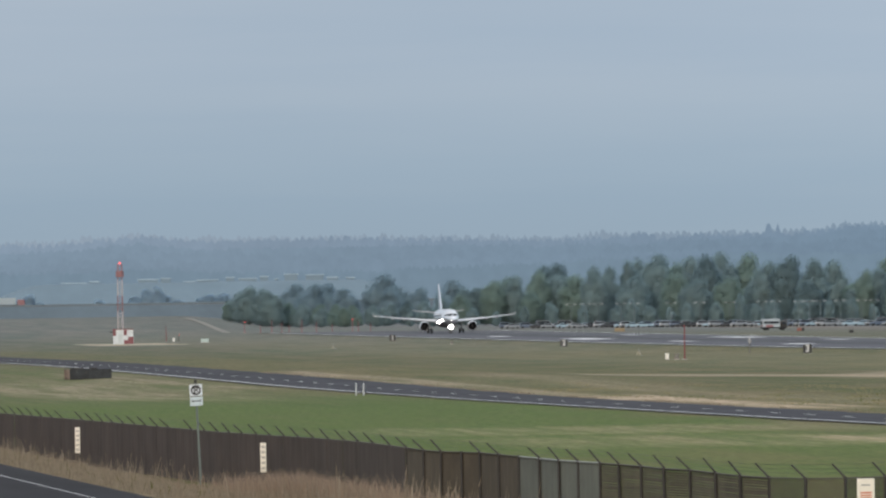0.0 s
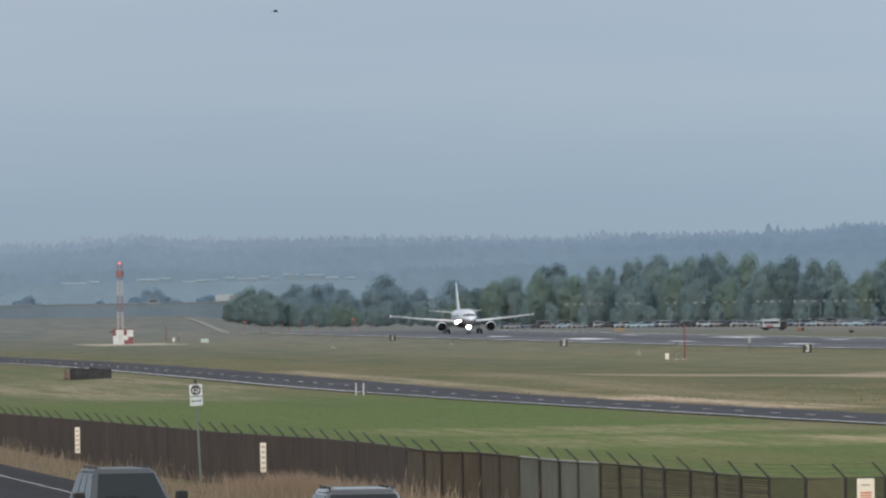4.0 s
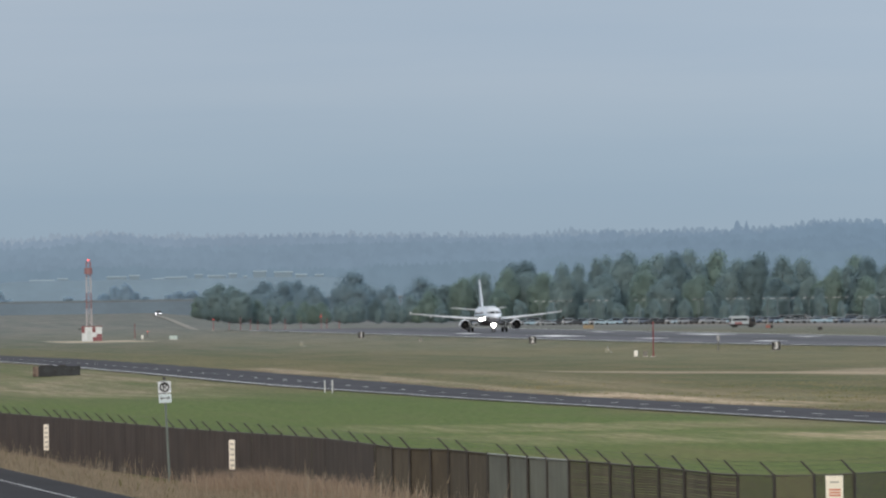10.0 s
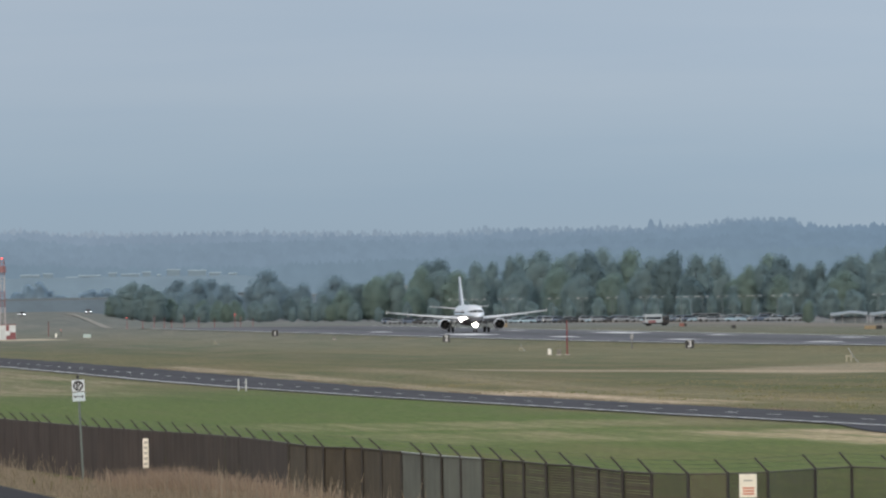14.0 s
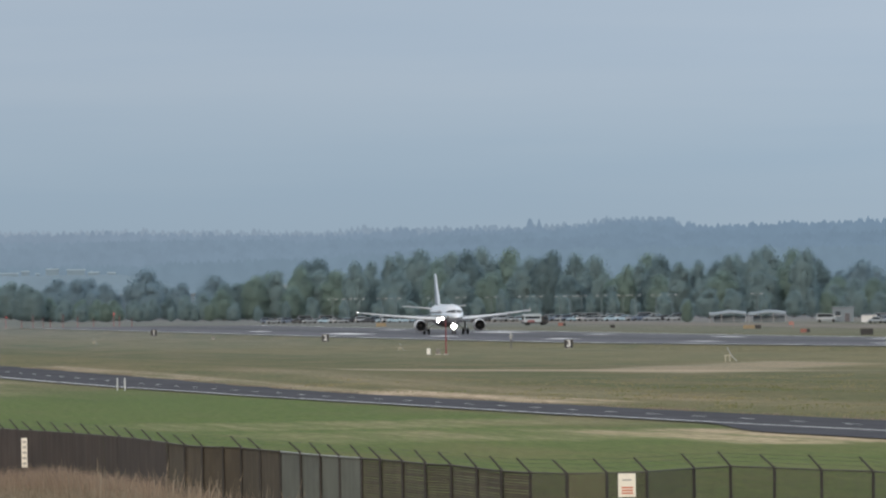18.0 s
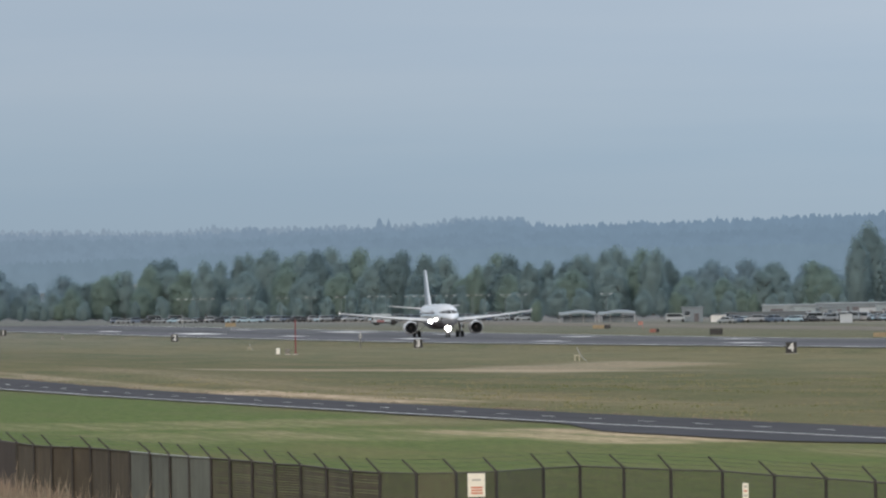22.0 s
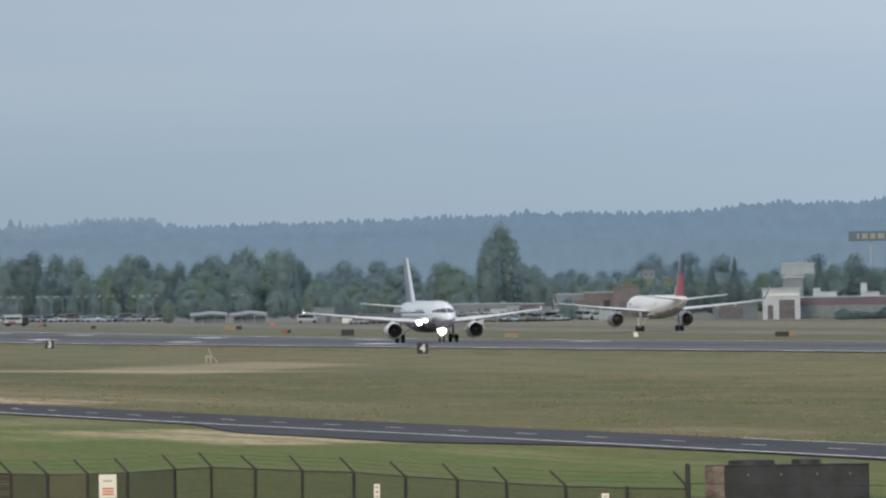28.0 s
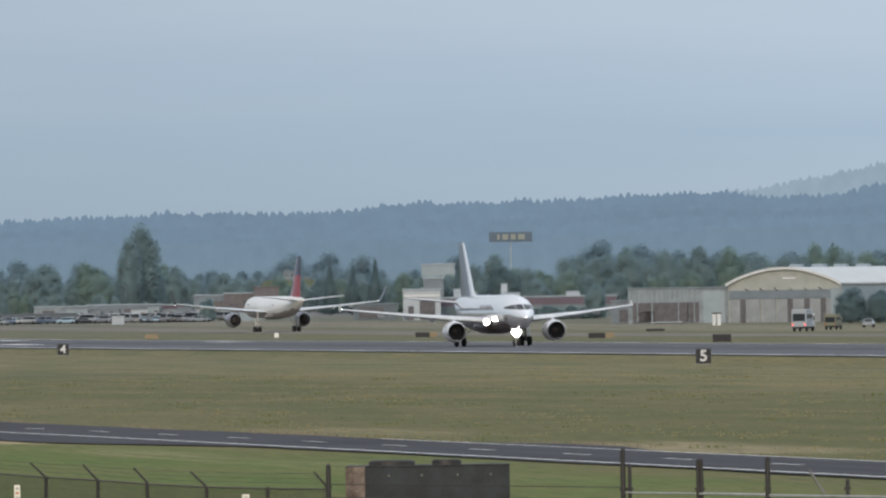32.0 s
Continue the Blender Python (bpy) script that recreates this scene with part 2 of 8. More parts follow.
    # dry ground beyond the taxiway, with painted haze dulling it towards the far end
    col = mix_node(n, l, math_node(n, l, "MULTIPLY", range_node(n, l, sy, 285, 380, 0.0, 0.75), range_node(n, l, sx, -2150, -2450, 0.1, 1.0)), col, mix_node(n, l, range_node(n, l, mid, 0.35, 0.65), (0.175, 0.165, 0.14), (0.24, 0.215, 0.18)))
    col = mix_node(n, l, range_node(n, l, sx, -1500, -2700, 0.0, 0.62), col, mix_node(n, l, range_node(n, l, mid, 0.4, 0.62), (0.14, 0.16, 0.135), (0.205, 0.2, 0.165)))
    # greener rough grass at the near end of the field
    col = mix_node(n, l, math_node(n, l, "MULTIPLY", math_node(n, l, "MULTIPLY", range_node(n, l, sx, -520, -380, 0.0, 0.7), band_node(n, l, wob, 92, 150, 10)), range_node(n, l, patch, 0.3, 0.6, 0.5, 1.0)), col, mix_node(n, l, range_node(n, l, fleck, 0.4, 0.62), (0.078, 0.092, 0.03), (0.125, 0.125, 0.048)))
    # verge of the public road
    col = mix_node(n, l, band_node(n, l, sy, 19, 31, 2), col, mix_node(n, l, range_node(n, l, fine, 0.35, 0.65), (0.12, 0.098, 0.055), (0.26, 0.2, 0.12)))
    # thin tufts
    tuft = math_node(n, l, "GREATER_THAN", noise_node(n, l, streak, 0.55, 6), 0.66)
    col = mix_node(n, l, math_node(n, l, "MULTIPLY", tuft, 0.25), col, (0.06, 0.075, 0.028))
    grain = n.new("ShaderNodeMix")
    grain.data_type, grain.blend_type = "RGBA", "MULTIPLY"
    grain.inputs["Factor"].default_value = 1
    l.new(col, grain.inputs["A"])
    l.new(range_node(n, l, noise_node(n, l, mp2.outputs[0], 7.0, 3), 0.38, 0.62, 0.76, 1.24), grain.inputs["B"])
    # haze put into the colour: the grass turns bluer with distance
    haze_tint = n.new("ShaderNodeMix")
    haze_tint.data_type, haze_tint.blend_type = "RGBA", "MULTIPLY"
    haze_tint.inputs["Factor"].default_value = 1
    l.new(mix_node(n, l, range_node(n, l, sx, -450, -1500), (1.02, 1.0, 1.0), (0.98, 1.0, 1.25)), haze_tint.inputs["B"])
    l.new(grain.outputs["Result"], haze_tint.inputs["A"])
    l.new(haze_tint.outputs["Result"], b.inputs["Base Color"])
    bp = n.new("ShaderNodeBump")
    bp.inputs["Strength"].default_value = 0.6
    bp.inputs["Distance"].default_value = 0.15
    l.new(noise_node(n, l, pos, 2.2, 6), bp.inputs["Height"])
    l.new(bp.outputs["Normal"], b.inputs["Normal"])
    return m


def pavement_material(name, base, joint=0.0, tracks=None):
    """Asphalt or concrete with patches, wheel-worn streaks along x and fine aggregate."""
    m = bpy.data.materials.new(name)
    m.use_nodes = True
    n, l = m.node_tree.nodes, m.node_tree.links
    b = n["Principled BSDF"]
    co = n.new("ShaderNodeTexCoord")
    mp = n.new("ShaderNodeMapping")
    mp.inputs["Scale"].default_value = (0.03, 1.0, 1.0)
    l.new(co.outputs["Object"], mp.inputs[0])
    streak = noise_node(n, l, mp.outputs[0], 0.8, 4)
    blot = noise_node(n, l, co.outputs["Object"], 0.06, 4)
    fine = noise_node(n, l, co.outputs["Object"], 7.0, 5)
    f = math_node(n, l, "MULTIPLY_ADD", streak, 0.55, math_node(n, l, "MULTIPLY", blot, 0.45))
    lo, hi = tuple(c * 0.72 for c in base), tuple(c * 1.35 for c in base)
    col = mix_node(n, l, range_node(n, l, f, 0.3, 0.7), lo, hi)
    if tracks:
        sep = n.new("ShaderNodeSeparateXYZ")
        l.new(co.outputs["Object"], sep.inputs[0])
        mid, half, dark = tracks
        col = mix_node(n, l, math_node(n, l, "MULTIPLY", band_node(n, l, sep.outputs["Y"], mid - half, mid + half, half * 0.6), range_node(n, l, streak, 0.3, 0.6)), col, dark)
    col = mix_node(n, l, range_node(n, l, fine, 0.55, 0.8, 0, 0.35), col, tuple(min(1, c * 1.7) for c in base))
    l.new(col, b.inputs["Base Color"])
    b.inputs["Roughness"].default_value = 0.95
    b.inputs["Specular IOR Level"].default_value = 0.1
    bp = n.new("ShaderNodeBump")
    bp.inputs["Strength"].default_value = 0.4
    bp.inputs["Distance"].default_value = 0.01
    l.new(fine, bp.inputs["Height"])
    l.new(bp.outputs["Normal"], b.inputs["Normal"])
    return m


def leaf_material(name, a, c):
    """Foliage: each clump takes its own shade between two greens."""
    m = bpy.data.materials.new(name)
    m.use_nodes = True
    n, l = m.node_tree.nodes, m.node_tree.links
    b = n["Principled BSDF"]
    geo = n.new("ShaderNodeNewGeometry")
    info = n.new("ShaderNodeObjectInfo")
    f = math_node(n, l, "MULTIPLY_ADD", geo.outputs["Random Per Island"], 0.5, math_node(n, l, "MULTIPLY", info.outputs["Random"], 0.5))
    l.new(mix_node(n, l, f, a, c), b.inputs["Base Color"])
    b.inputs["Roughness"].default_value = 0.85
    b.inputs["Specular IOR Level"].default_value = 0.08
    back = n.new("ShaderNodeBsdfTranslucent")
    l.new(b.inputs["Base Color"].links[0].from_socket, back.inputs["Color"])
    both = n.new("ShaderNodeMixShader")
    both.inputs[0].default_value = 0.5
    l.new(b.outputs[0], both.inputs[1])
    l.new(back.outputs[0], both.inputs[2])
    l.new(both.outputs[0], n["Material Output"].inputs["Surface"])
    return m


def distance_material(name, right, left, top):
    """Plain far backdrop of wooded hills; the air's blue haze is put into its glow, paler towards the farther end and
    at its foot.
    """
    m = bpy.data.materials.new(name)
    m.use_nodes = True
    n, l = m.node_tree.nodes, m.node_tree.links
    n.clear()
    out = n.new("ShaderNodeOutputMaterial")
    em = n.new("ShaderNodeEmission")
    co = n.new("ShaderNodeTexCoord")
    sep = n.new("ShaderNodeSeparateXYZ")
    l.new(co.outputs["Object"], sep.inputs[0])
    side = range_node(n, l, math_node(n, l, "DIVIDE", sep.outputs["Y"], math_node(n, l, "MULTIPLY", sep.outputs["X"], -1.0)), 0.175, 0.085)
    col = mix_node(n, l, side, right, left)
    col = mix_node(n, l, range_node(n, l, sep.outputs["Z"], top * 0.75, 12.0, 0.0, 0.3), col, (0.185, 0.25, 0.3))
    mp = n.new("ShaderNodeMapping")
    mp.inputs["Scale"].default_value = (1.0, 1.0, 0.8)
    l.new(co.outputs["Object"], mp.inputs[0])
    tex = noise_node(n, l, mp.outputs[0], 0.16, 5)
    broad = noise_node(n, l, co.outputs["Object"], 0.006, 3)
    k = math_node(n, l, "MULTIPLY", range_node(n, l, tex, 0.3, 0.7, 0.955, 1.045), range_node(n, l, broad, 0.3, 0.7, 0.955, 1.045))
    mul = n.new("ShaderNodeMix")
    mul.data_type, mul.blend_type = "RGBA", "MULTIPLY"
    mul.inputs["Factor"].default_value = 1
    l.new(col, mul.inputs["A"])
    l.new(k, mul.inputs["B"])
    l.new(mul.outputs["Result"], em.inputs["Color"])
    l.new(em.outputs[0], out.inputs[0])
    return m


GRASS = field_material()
RUNWAY = pavement_material("runway_asphalt", (0.125, 0.128, 0.14), tracks=(247, 9.0, (0.086, 0.087, 0.096)))
ROAD = pavement_material("road_asphalt", (0.064, 0.064, 0.072))
OLD_ROAD = pavement_material("old_road_asphalt", (0.036, 0.035, 0.038))
TAXI = pavement_material("taxiway_concrete", (0.19, 0.172, 0.148))
GRAVEL = pavement_material("gravel_path", (0.42, 0.36, 0.27))
WHITE_LINE = mat("worn_white_line", (0.72, 0.72, 0.69), 0.8, var=0.22, scale=0.6)
WHITE_MARK = mat("fresh_white_mark", (0.9, 0.9, 0.88), 0.7, var=0.08, scale=0.3)
WORN_LINE = mat("rubbed_centre_line", (0.2, 0.2, 0.2), 0.85, var=0.3, scale=0.3)
FENCE_STEEL = mat("galvanised_steel_dull", (0.17, 0.165, 0.155), 0.55, 0.6, var=0.25, scale=4, bump=0.2)
DARK_STEEL = mat("dark_weathered_steel", (0.055, 0.05, 0.048), 0.6, 0.5, var=0.3, scale=4)
RAIL_STEEL = mat("galvanised_rail", (0.4, 0.4, 0.39), 0.5, 0.6, var=0.2, scale=4)
SIGN_WHITE = mat("sign_white", (0.8, 0.78, 0.72), 0.55, var=0.1, scale=5)
PLATE_WHITE = mat("notice_white", (0.86, 0.8, 0.7), 0.6, var=0.08, scale=5)
SIGN_BLACK = mat("sign_black", (0.012, 0.013, 0.016), 0.5, var=0.2, scale=5)
SIGN_RED = mat("sign_red", (0.25, 0.1, 0.08), 0.6, var=0.2, scale=6)
GREY_BAR = mat("faded_print", (0.45, 0.42, 0.38), 0.7, var=0.1)
PRINT_RED = mat("faded_red_print", (0.6, 0.22, 0.14), 0.7, var=0.1)
CONCRETE = mat("stained_concrete", (0.4, 0.38, 0.34), 0.85, var=0.25, scale=0.8, bump=0.3)
CHARRED = mat("charred_steel", (0.012, 0.012, 0.014), 0.6, 0.2, var=0.5, scale=1.3, bump=0.3, second=(0.034, 0.042, 0.05))
RUST = mat("rusty_steel", (0.085, 0.05, 0.035), 0.8, 0.3, var=0.4, scale=2.0, bump=0.3, second=(0.33, 0.26, 0.22))
PAINT_WHITE = mat("white_paint", (0.62, 0.63, 0.63), 0.45, var=0.07, scale=1.0)
PAINT_RED = mat("red_paint", (0.36, 0.06, 0.065), 0.5, var=0.15, scale=1.0)
PAINT_YELLOW = mat("yellow_paint", (0.26, 0.2, 0.12), 0.55, var=0.15, scale=2.0)
PAINT_ORANGE = mat("orange_paint", (0.36, 0.17, 0.14), 0.6, var=0.15, scale=2.0)
TRUNK = mat("bark", (0.11, 0.085, 0.065), 0.9, var=0.3, scale=2.0, bump=0.4)
# haze is put into the leaf colours: paler and bluer than real foliage
LEAF = leaf_material("leaves_green_hazed", (0.278, 0.378, 0.398), (0.31, 0.415, 0.425))
LEAF_FAR = leaf_material("leaves_far_hazed", (0.29, 0.4, 0.46), (0.32, 0.43, 0.485))
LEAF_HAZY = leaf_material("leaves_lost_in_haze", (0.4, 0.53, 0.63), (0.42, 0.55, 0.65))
LEAF_DARK = leaf_material("needles_dark_hazed", (0.2, 0.285, 0.31), (0.23, 0.32, 0.338))
LEAF_FRESH = leaf_material("leaves_fresh_green_hazed", (0.26, 0.362, 0.338), (0.3, 0.4, 0.36))
LEAF_LIGHT = leaf_material("leaves_yellow_green_hazed", (0.25, 0.345, 0.315), (0.29, 0.38, 0.325))
GLASS_DARK = mat("dark_glass", (0.02, 0.025, 0.03), 0.08, var=0.0, spec=0.8)
RUBBER = mat("tyre_rubber", (0.02, 0.02, 0.021), 0.85, var=0.2, scale=5)
LAMP_GLOW = mat("landing_light_glow", (1, 1, 1), 0.3, var=0.0, emit=(1.0, 0.95, 0.88), emit_strength=45.0)
HEAD_GLOW = mat("headlight_glow", (1, 1, 1), 0.3, var=0.0, emit=(0.95, 0.95, 1.0), emit_strength=14.0)
NAV_GLOW = mat("position_light_glow", (1, 1, 1), 0.3, var=0.0, emit=(1.0, 0.95, 0.9), emit_strength=10.0)
RED_GLOW = mat("red_obstruction_glow", (0.8, 0.1, 0.08), 0.3, var=0.0, emit=(1.0, 0.12, 0.1), emit_strength=1.3)


# ---- mesh helpers ----
def part(name, bm, material, parent=None, label="", at=None, smooth=False, mats=()):
    """Links a bmesh as one mesh object under parent."""
    me = bpy.data.meshes.new(name)
    bm.normal_update()
    bm.to_mesh(me)
    bm.free()
    for m in (material, *mats):
        me.materials.append(m)
    if smooth:
        me.polygons.foreach_set("use_smooth", [True] * len(me.polygons))
        me.set_sharp_from_angle(angle=radians(40))
    ob = new(name, me)
    if parent is not None:
        ob.parent = parent
    if at is not None:
        ob.matrix_basis = at
    if label:
        tagged(ob, label)
    return ob


def shared(name, me, parent, m):
    ob = new(name, me)
    ob.parent = parent
    ob.matrix_basis = m
    return ob


def thing(name, label, category, m=None, group="", kind=""):
    ob = new(name)
    ob.empty_display_size = 0.2
    if m is not None:
        ob.matrix_basis = m
    return tagged(ob, label, category, group, kind)


def box(bm, c, s, bevel=0.0, rot=None):
    g = bmesh.ops.create_cube(bm, size=1.0)
    vs = g["verts"]
    m = Matrix.Translation(c) @ (rot or Matrix.Identity(4)) @ Matrix.Diagonal((*s, 1))
    bmesh.ops.transform(bm, matrix=m, verts=vs)
    if bevel > 0:
        es = list({e for v in vs for e in v.link_edges})
        bmesh.ops.bevel(bm, geom=es, offset=bevel, segments=2, affect="EDGES", profile=0.5)
    return bm


def cyl(bm, p0, p1, r0, r1=None, seg=10, cap=True):
    p0, p1 = Vector(p0), Vector(p1)
    d = p1 - p0
    g = bmesh.ops.create_cone(bm, cap_ends=cap, segments=seg, radius1=r0, radius2=r0 if r1 is None else r1, depth=d.length)
    q = d.to_track_quat("Z", "Y").to_matrix().to_4x4()
    bmesh.ops.transform(bm, matrix=Matrix.Translation((p0 + p1) / 2) @ q, verts=g["verts"])
    return bm


def loft(bm, rings, cap0=True, cap1=True, closed=True):
    """Skins rings of equally many points."""
    vs = [[bm.verts.new(p) for p in r] for r in rings]
    k = len(vs[0])
    for a, b in zip(vs, vs[1:]):
        for i in range(k if closed else k - 1):
            j = (i + 1) % k
            bm.faces.new((a[i], a[j], b[j], b[i]))
    if cap0:
        bm.faces.new(vs[0][::-1])
    if cap1:
        bm.faces.new(vs[-1])
    bmesh.ops.recalc_face_normals(bm, faces=bm.faces[:])
    return bm


def lathe(bm, prof, seg=24, m=None, cap0=False, cap1=False):
    """Turns (x, r) points round the x axis."""
    rings = []
    for x, r in prof:
        rings.append([Vector((x, r * math.cos(2 * math.pi * i / seg), r * math.sin(2 * math.pi * i / seg))) for i in range(seg)])
    if m is not None:
        rings = [[m @ p for p in r] for r in rings]
    return loft(bm, rings, cap0, cap1)


def ball(bm, c, r, seg=8):
    g = bmesh.ops.create_uvsphere(bm, u_segments=seg * 2, v_segments=seg, radius=r)
    bmesh.ops.translate(bm, vec=c, verts=g["verts"])
    return bm


def nb():
    return bmesh.new()


def data_mesh(name, verts, faces, material, smooth=False):
    me = bpy.data.meshes.new(name)
    me.from_pydata(verts, [], faces)
    me.update()
    me.materials.append(material)
    if smooth:
        me.polygons.foreach_set("use_smooth", [True] * len(me.polygons))
    return me


# ---- ground ----
def sm(a, b, v):
    t = np.clip((np.asarray(v, float) - a) / (b - a), 0, 1)
    return t * t * (3 - 2 * t)


def lie(x, y):
    """Height of the ground."""
    x, y = np.asarray(x, float), np.asarray(y, float)
    far = np.maximum(0, -x - 1400)
    z = 4.6 * (1 - np.exp(-(far / 1250) ** 1.5))
    slope = np.degrees(np.arctan2(y, np.maximum(1, -x)))
    z = z + 4.3 * sm(2350, 3250, -x) * (1 - sm(4.7, 5.3, slope))
    bank = (1.62 * (1 - sm(21.5, 28.0, y)) + 0.6 * sm(-270, -205, x) * sm(20.4, 22, y) * (1 - sm(24, 28, y))) * sm(-900, -600, x)
    # the runway lies on a low crown
    crown = (0.74 - 0.004 * (y - 218)) * sm(213.6, 218.4, y) * (1 - sm(279, 294, y)) + 0.1 * np.clip(1 - np.abs(y - 248) / 29, 0, 1)
    crown = crown * (1 - sm(2380, 2500, -x))
    near = 3.2 * (1 - sm(30, 90, np.hypot(x, y)))
    # a long low swell under the perimeter road, shaped to fit the camera's view
    swell = np.interp(-x, [720, 800, 880, 1000, 1120, 1220, 1600, 1900], [0, 0.1, 0.3, 0.65, 0.95, 1.1, 1.1, 0])
    swell = swell + (y - 86) * 0.036 * sm(720, 900, -x) * (1 - sm(1500, 1900, -x))
    return z + bank + crown + near + swell * sm(48, 72, y) * (1 - sm(98, 128, y))


def gz(x, y):
    return float(lie(x, y))


def spot(deg, r, lift=0.0):
    """Point at a bearing (degrees off the runway's axis) and a distance, on the ground."""
    x, y = -r * math.cos(radians(deg)), r * math.sin(radians(deg))
    return Vector((x, y, gz(x, y) + lift))


def facing(p):
    """Turn about z by which a thing's front (-y) looks at the viewpoint."""
    return math.degrees(math.atan2(-p[0], p[1]))


gx = np.concatenate([np.arange(-5600, -1500, 60), np.arange(-1500, -500, 25), np.arange(-500, -150, 5), np.arange(-150, 900, 30), [1500, 3000]])
gy = np.concatenate([[-3000, -1200, -500, -200, -100, -50], np.arange(-20, 48, 2.0), np.arange(50, 132, 4), np.arange(132, 204, 8), np.arange(206, 224, 1.6), np.arange(226, 300, 4), np.arange(300, 900, 40), [1000, 1300, 1800, 2600, 4000]])
GX, GY = np.meshgrid(gx, gy)
GZ = lie(GX, GY)
nx, ny = len(gx), len(gy)
gv = np.stack([GX.ravel(), GY.ravel(), GZ.ravel()], 1)
gf = [(j * nx + i, j * nx + i + 1, (j + 1) * nx + i + 1, (j + 1) * nx + i) for j in range(ny - 1) for i in range(nx - 1)]
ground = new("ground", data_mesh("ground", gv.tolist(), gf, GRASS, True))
tagged(ground, "airfield grass, green and straw-coloured in patches", "ground", kind="structure")


def strip(name, x0, x1, y0, y1, material, lift, label, category, step=25.0, parent=None, bend=0.0):
    """A flat band along x that follows the ground; bend swings its far end towards +y."""
    k = max(2, int(abs(x1 - x0) / step) + 1)
    xs = np.linspace(x0, x1, k)
    ys = np.linspace(y0, y1, max(2, int(abs(y1 - y0) / 4) + 1))
    sway = bend * sm(900, 1700, -xs)
    vs = [(float(x), float(y + w), gz(x, y + w) + lift) for y in ys for x, w in zip(xs, sway)]
    fs = [(j * k + i, j * k + i + 1, (j + 1) * k + i + 1, (j + 1) * k + i) for j in range(len(ys) - 1) for i in range(k - 1)]
    ob = new(name, data_mesh(name, vs, fs, material))
    if parent is not None:
        ob.parent = parent
    else:
        tagged(ob, label, category, kind="structure")
    return ob


runway = strip("runway", -2420, 700, 217.6, 277.6, RUNWAY, 0.03, "long grey asphalt runway with white markings", "runway", 20)
taxiway = strip("taxiway", -3000, 700, 347, 370, TAXI, 0.03, "pale concrete parallel taxiway", "taxiway", 20)


def road_y(x):
    """Middle of the perimeter road, which swings away from the fence as it comes nearer."""
    return float(np.interp(x, [-1900, -1300, -700, -560, -490, -440, -390, -340, 0, 300], [87.5, 86.3, 85.6, 86.3, 87.4, 88.8, 89.8, 90.8, 95.5, 98]))


def along_road(name, x0, x1, off0, off1, material, lift, step=10.0, parent=None):
    """A band that keeps to the perimeter road between two offsets from its middle; offsets may be functions of x."""
    k = max(2, int(abs(x1 - x0) / step) + 1)
    xs = np.linspace(x0, x1, k)
    rows = 5 if parent is None else 2
    vs, fs = [], []
    for j in range(rows):
        for x in xs:
            a, b = (o(x) if callable(o) else o for o in (off0, off1))
            y = road_y(x) + a + (b - a) * j / (rows - 1)
            vs.append((float(x), y, gz(x, y) + lift))
    fs = [(j * k + i, j * k + i + 1, (j + 1) * k + i + 1, (j + 1) * k + i) for j in range(rows - 1) for i in range(k - 1)]
    ob = new(name, data_mesh(name, vs, fs, material))
    if parent is not None:
        ob.parent = parent
    return ob


def near_side(x):
    """Asphalt edge before the road, with a broad bare apron placed to fit the camera's view."""
    return -4.7 - 0.45 * noise.noise((x * 0.05, 1, 0)) - 4.6 * float(sm(-505, -455, x) * (1 - sm(-425, -395, x)))


def far_side(x):
    return 4.65 + 0.5 * noise.noise((x * 0.06, 5, 0)) + 0.3 * noise.noise((x * 0.3, 8, 0)) + 2.2 * float(sm(-402, -388, x) * (1 - sm(-380, -366, x)))


perimeter_road = along_road("perimeter_road", -1900, 300, near_side, far_side, ROAD, 0.05, 5.0)
tagged(perimeter_road, "dark asphalt perimeter road with dashed centre line", "road", kind="structure")
public_road = strip("public_road", -560, 200, 9, 20.2, OLD_ROAD, 0.03, "asphalt road on the embankment outside the fence", "road", 10)

# pale dirt track climbing the far field
track_v, track_f = [], []
for i_ in range(31):
    f_ = i_ / 30
    for w_ in (-1.3, 1.3):
        p_ = spot(4.72 + 0.26 * f_ ** 0.8, 3080 - 520 * f_, 0.06) + Vector((0, w_, 0))
        track_v.append((p_.x, p_.y, gz(p_.x, p_.y) + 0.12))
    if i_:
        track_f.append((2 * i_ - 2, 2 * i_ - 1, 2 * i_ + 1, 2 * i_))
dirt_track = new("dirt_track", data_mesh("dirt_track", track_v, track_f, mat("pale_dirt", (0.24, 0.225, 0.19), 0.9, var=0.2, scale=0.2)))
tagged(dirt_track, "pale dirt track across the far field", "track", kind="structure")

# painted lines, thin sheets above the pavement
for y_ in (218.9, 276.4):
    strip("edge_line", -2410, 690, y_ - 0.6, y_ + 0.6, WHITE_LINE, 0.06, "", "", 20, runway)
for x0_, x1_ in ((-2018, -1995), (-1871, -1825), (-1724, -1700), (-1577, -1553), (-1430, -1406), (-1266, -1244)):
    a_, b_ = (230.0, 236.6) if x0_ == -1871 else (232.2, 235.7)
    for y0_, y1_ in ((a_, b_), (497.0 - b_, 497.0 - a_)):
        strip("touchdown_mark", x0_, x1_, y0_, y1_, WHITE_MARK, 0.06, "", "", 10, runway)
for x0_ in range(-2300, 650, 61):
    strip("centre_dash", x0_, x0_ + 36, 248.05, 248.95, WORN_LINE, 0.06, "", "", 18, runway)
along_road("edge_line", -1880, 290, -4.2, -3.85, WHITE_LINE, 0.08, 10.0, perimeter_road)
along_road("edge_line", -412, -250, 4.0, 4.25, WHITE_LINE, 0.08, 10.0, perimeter_road)
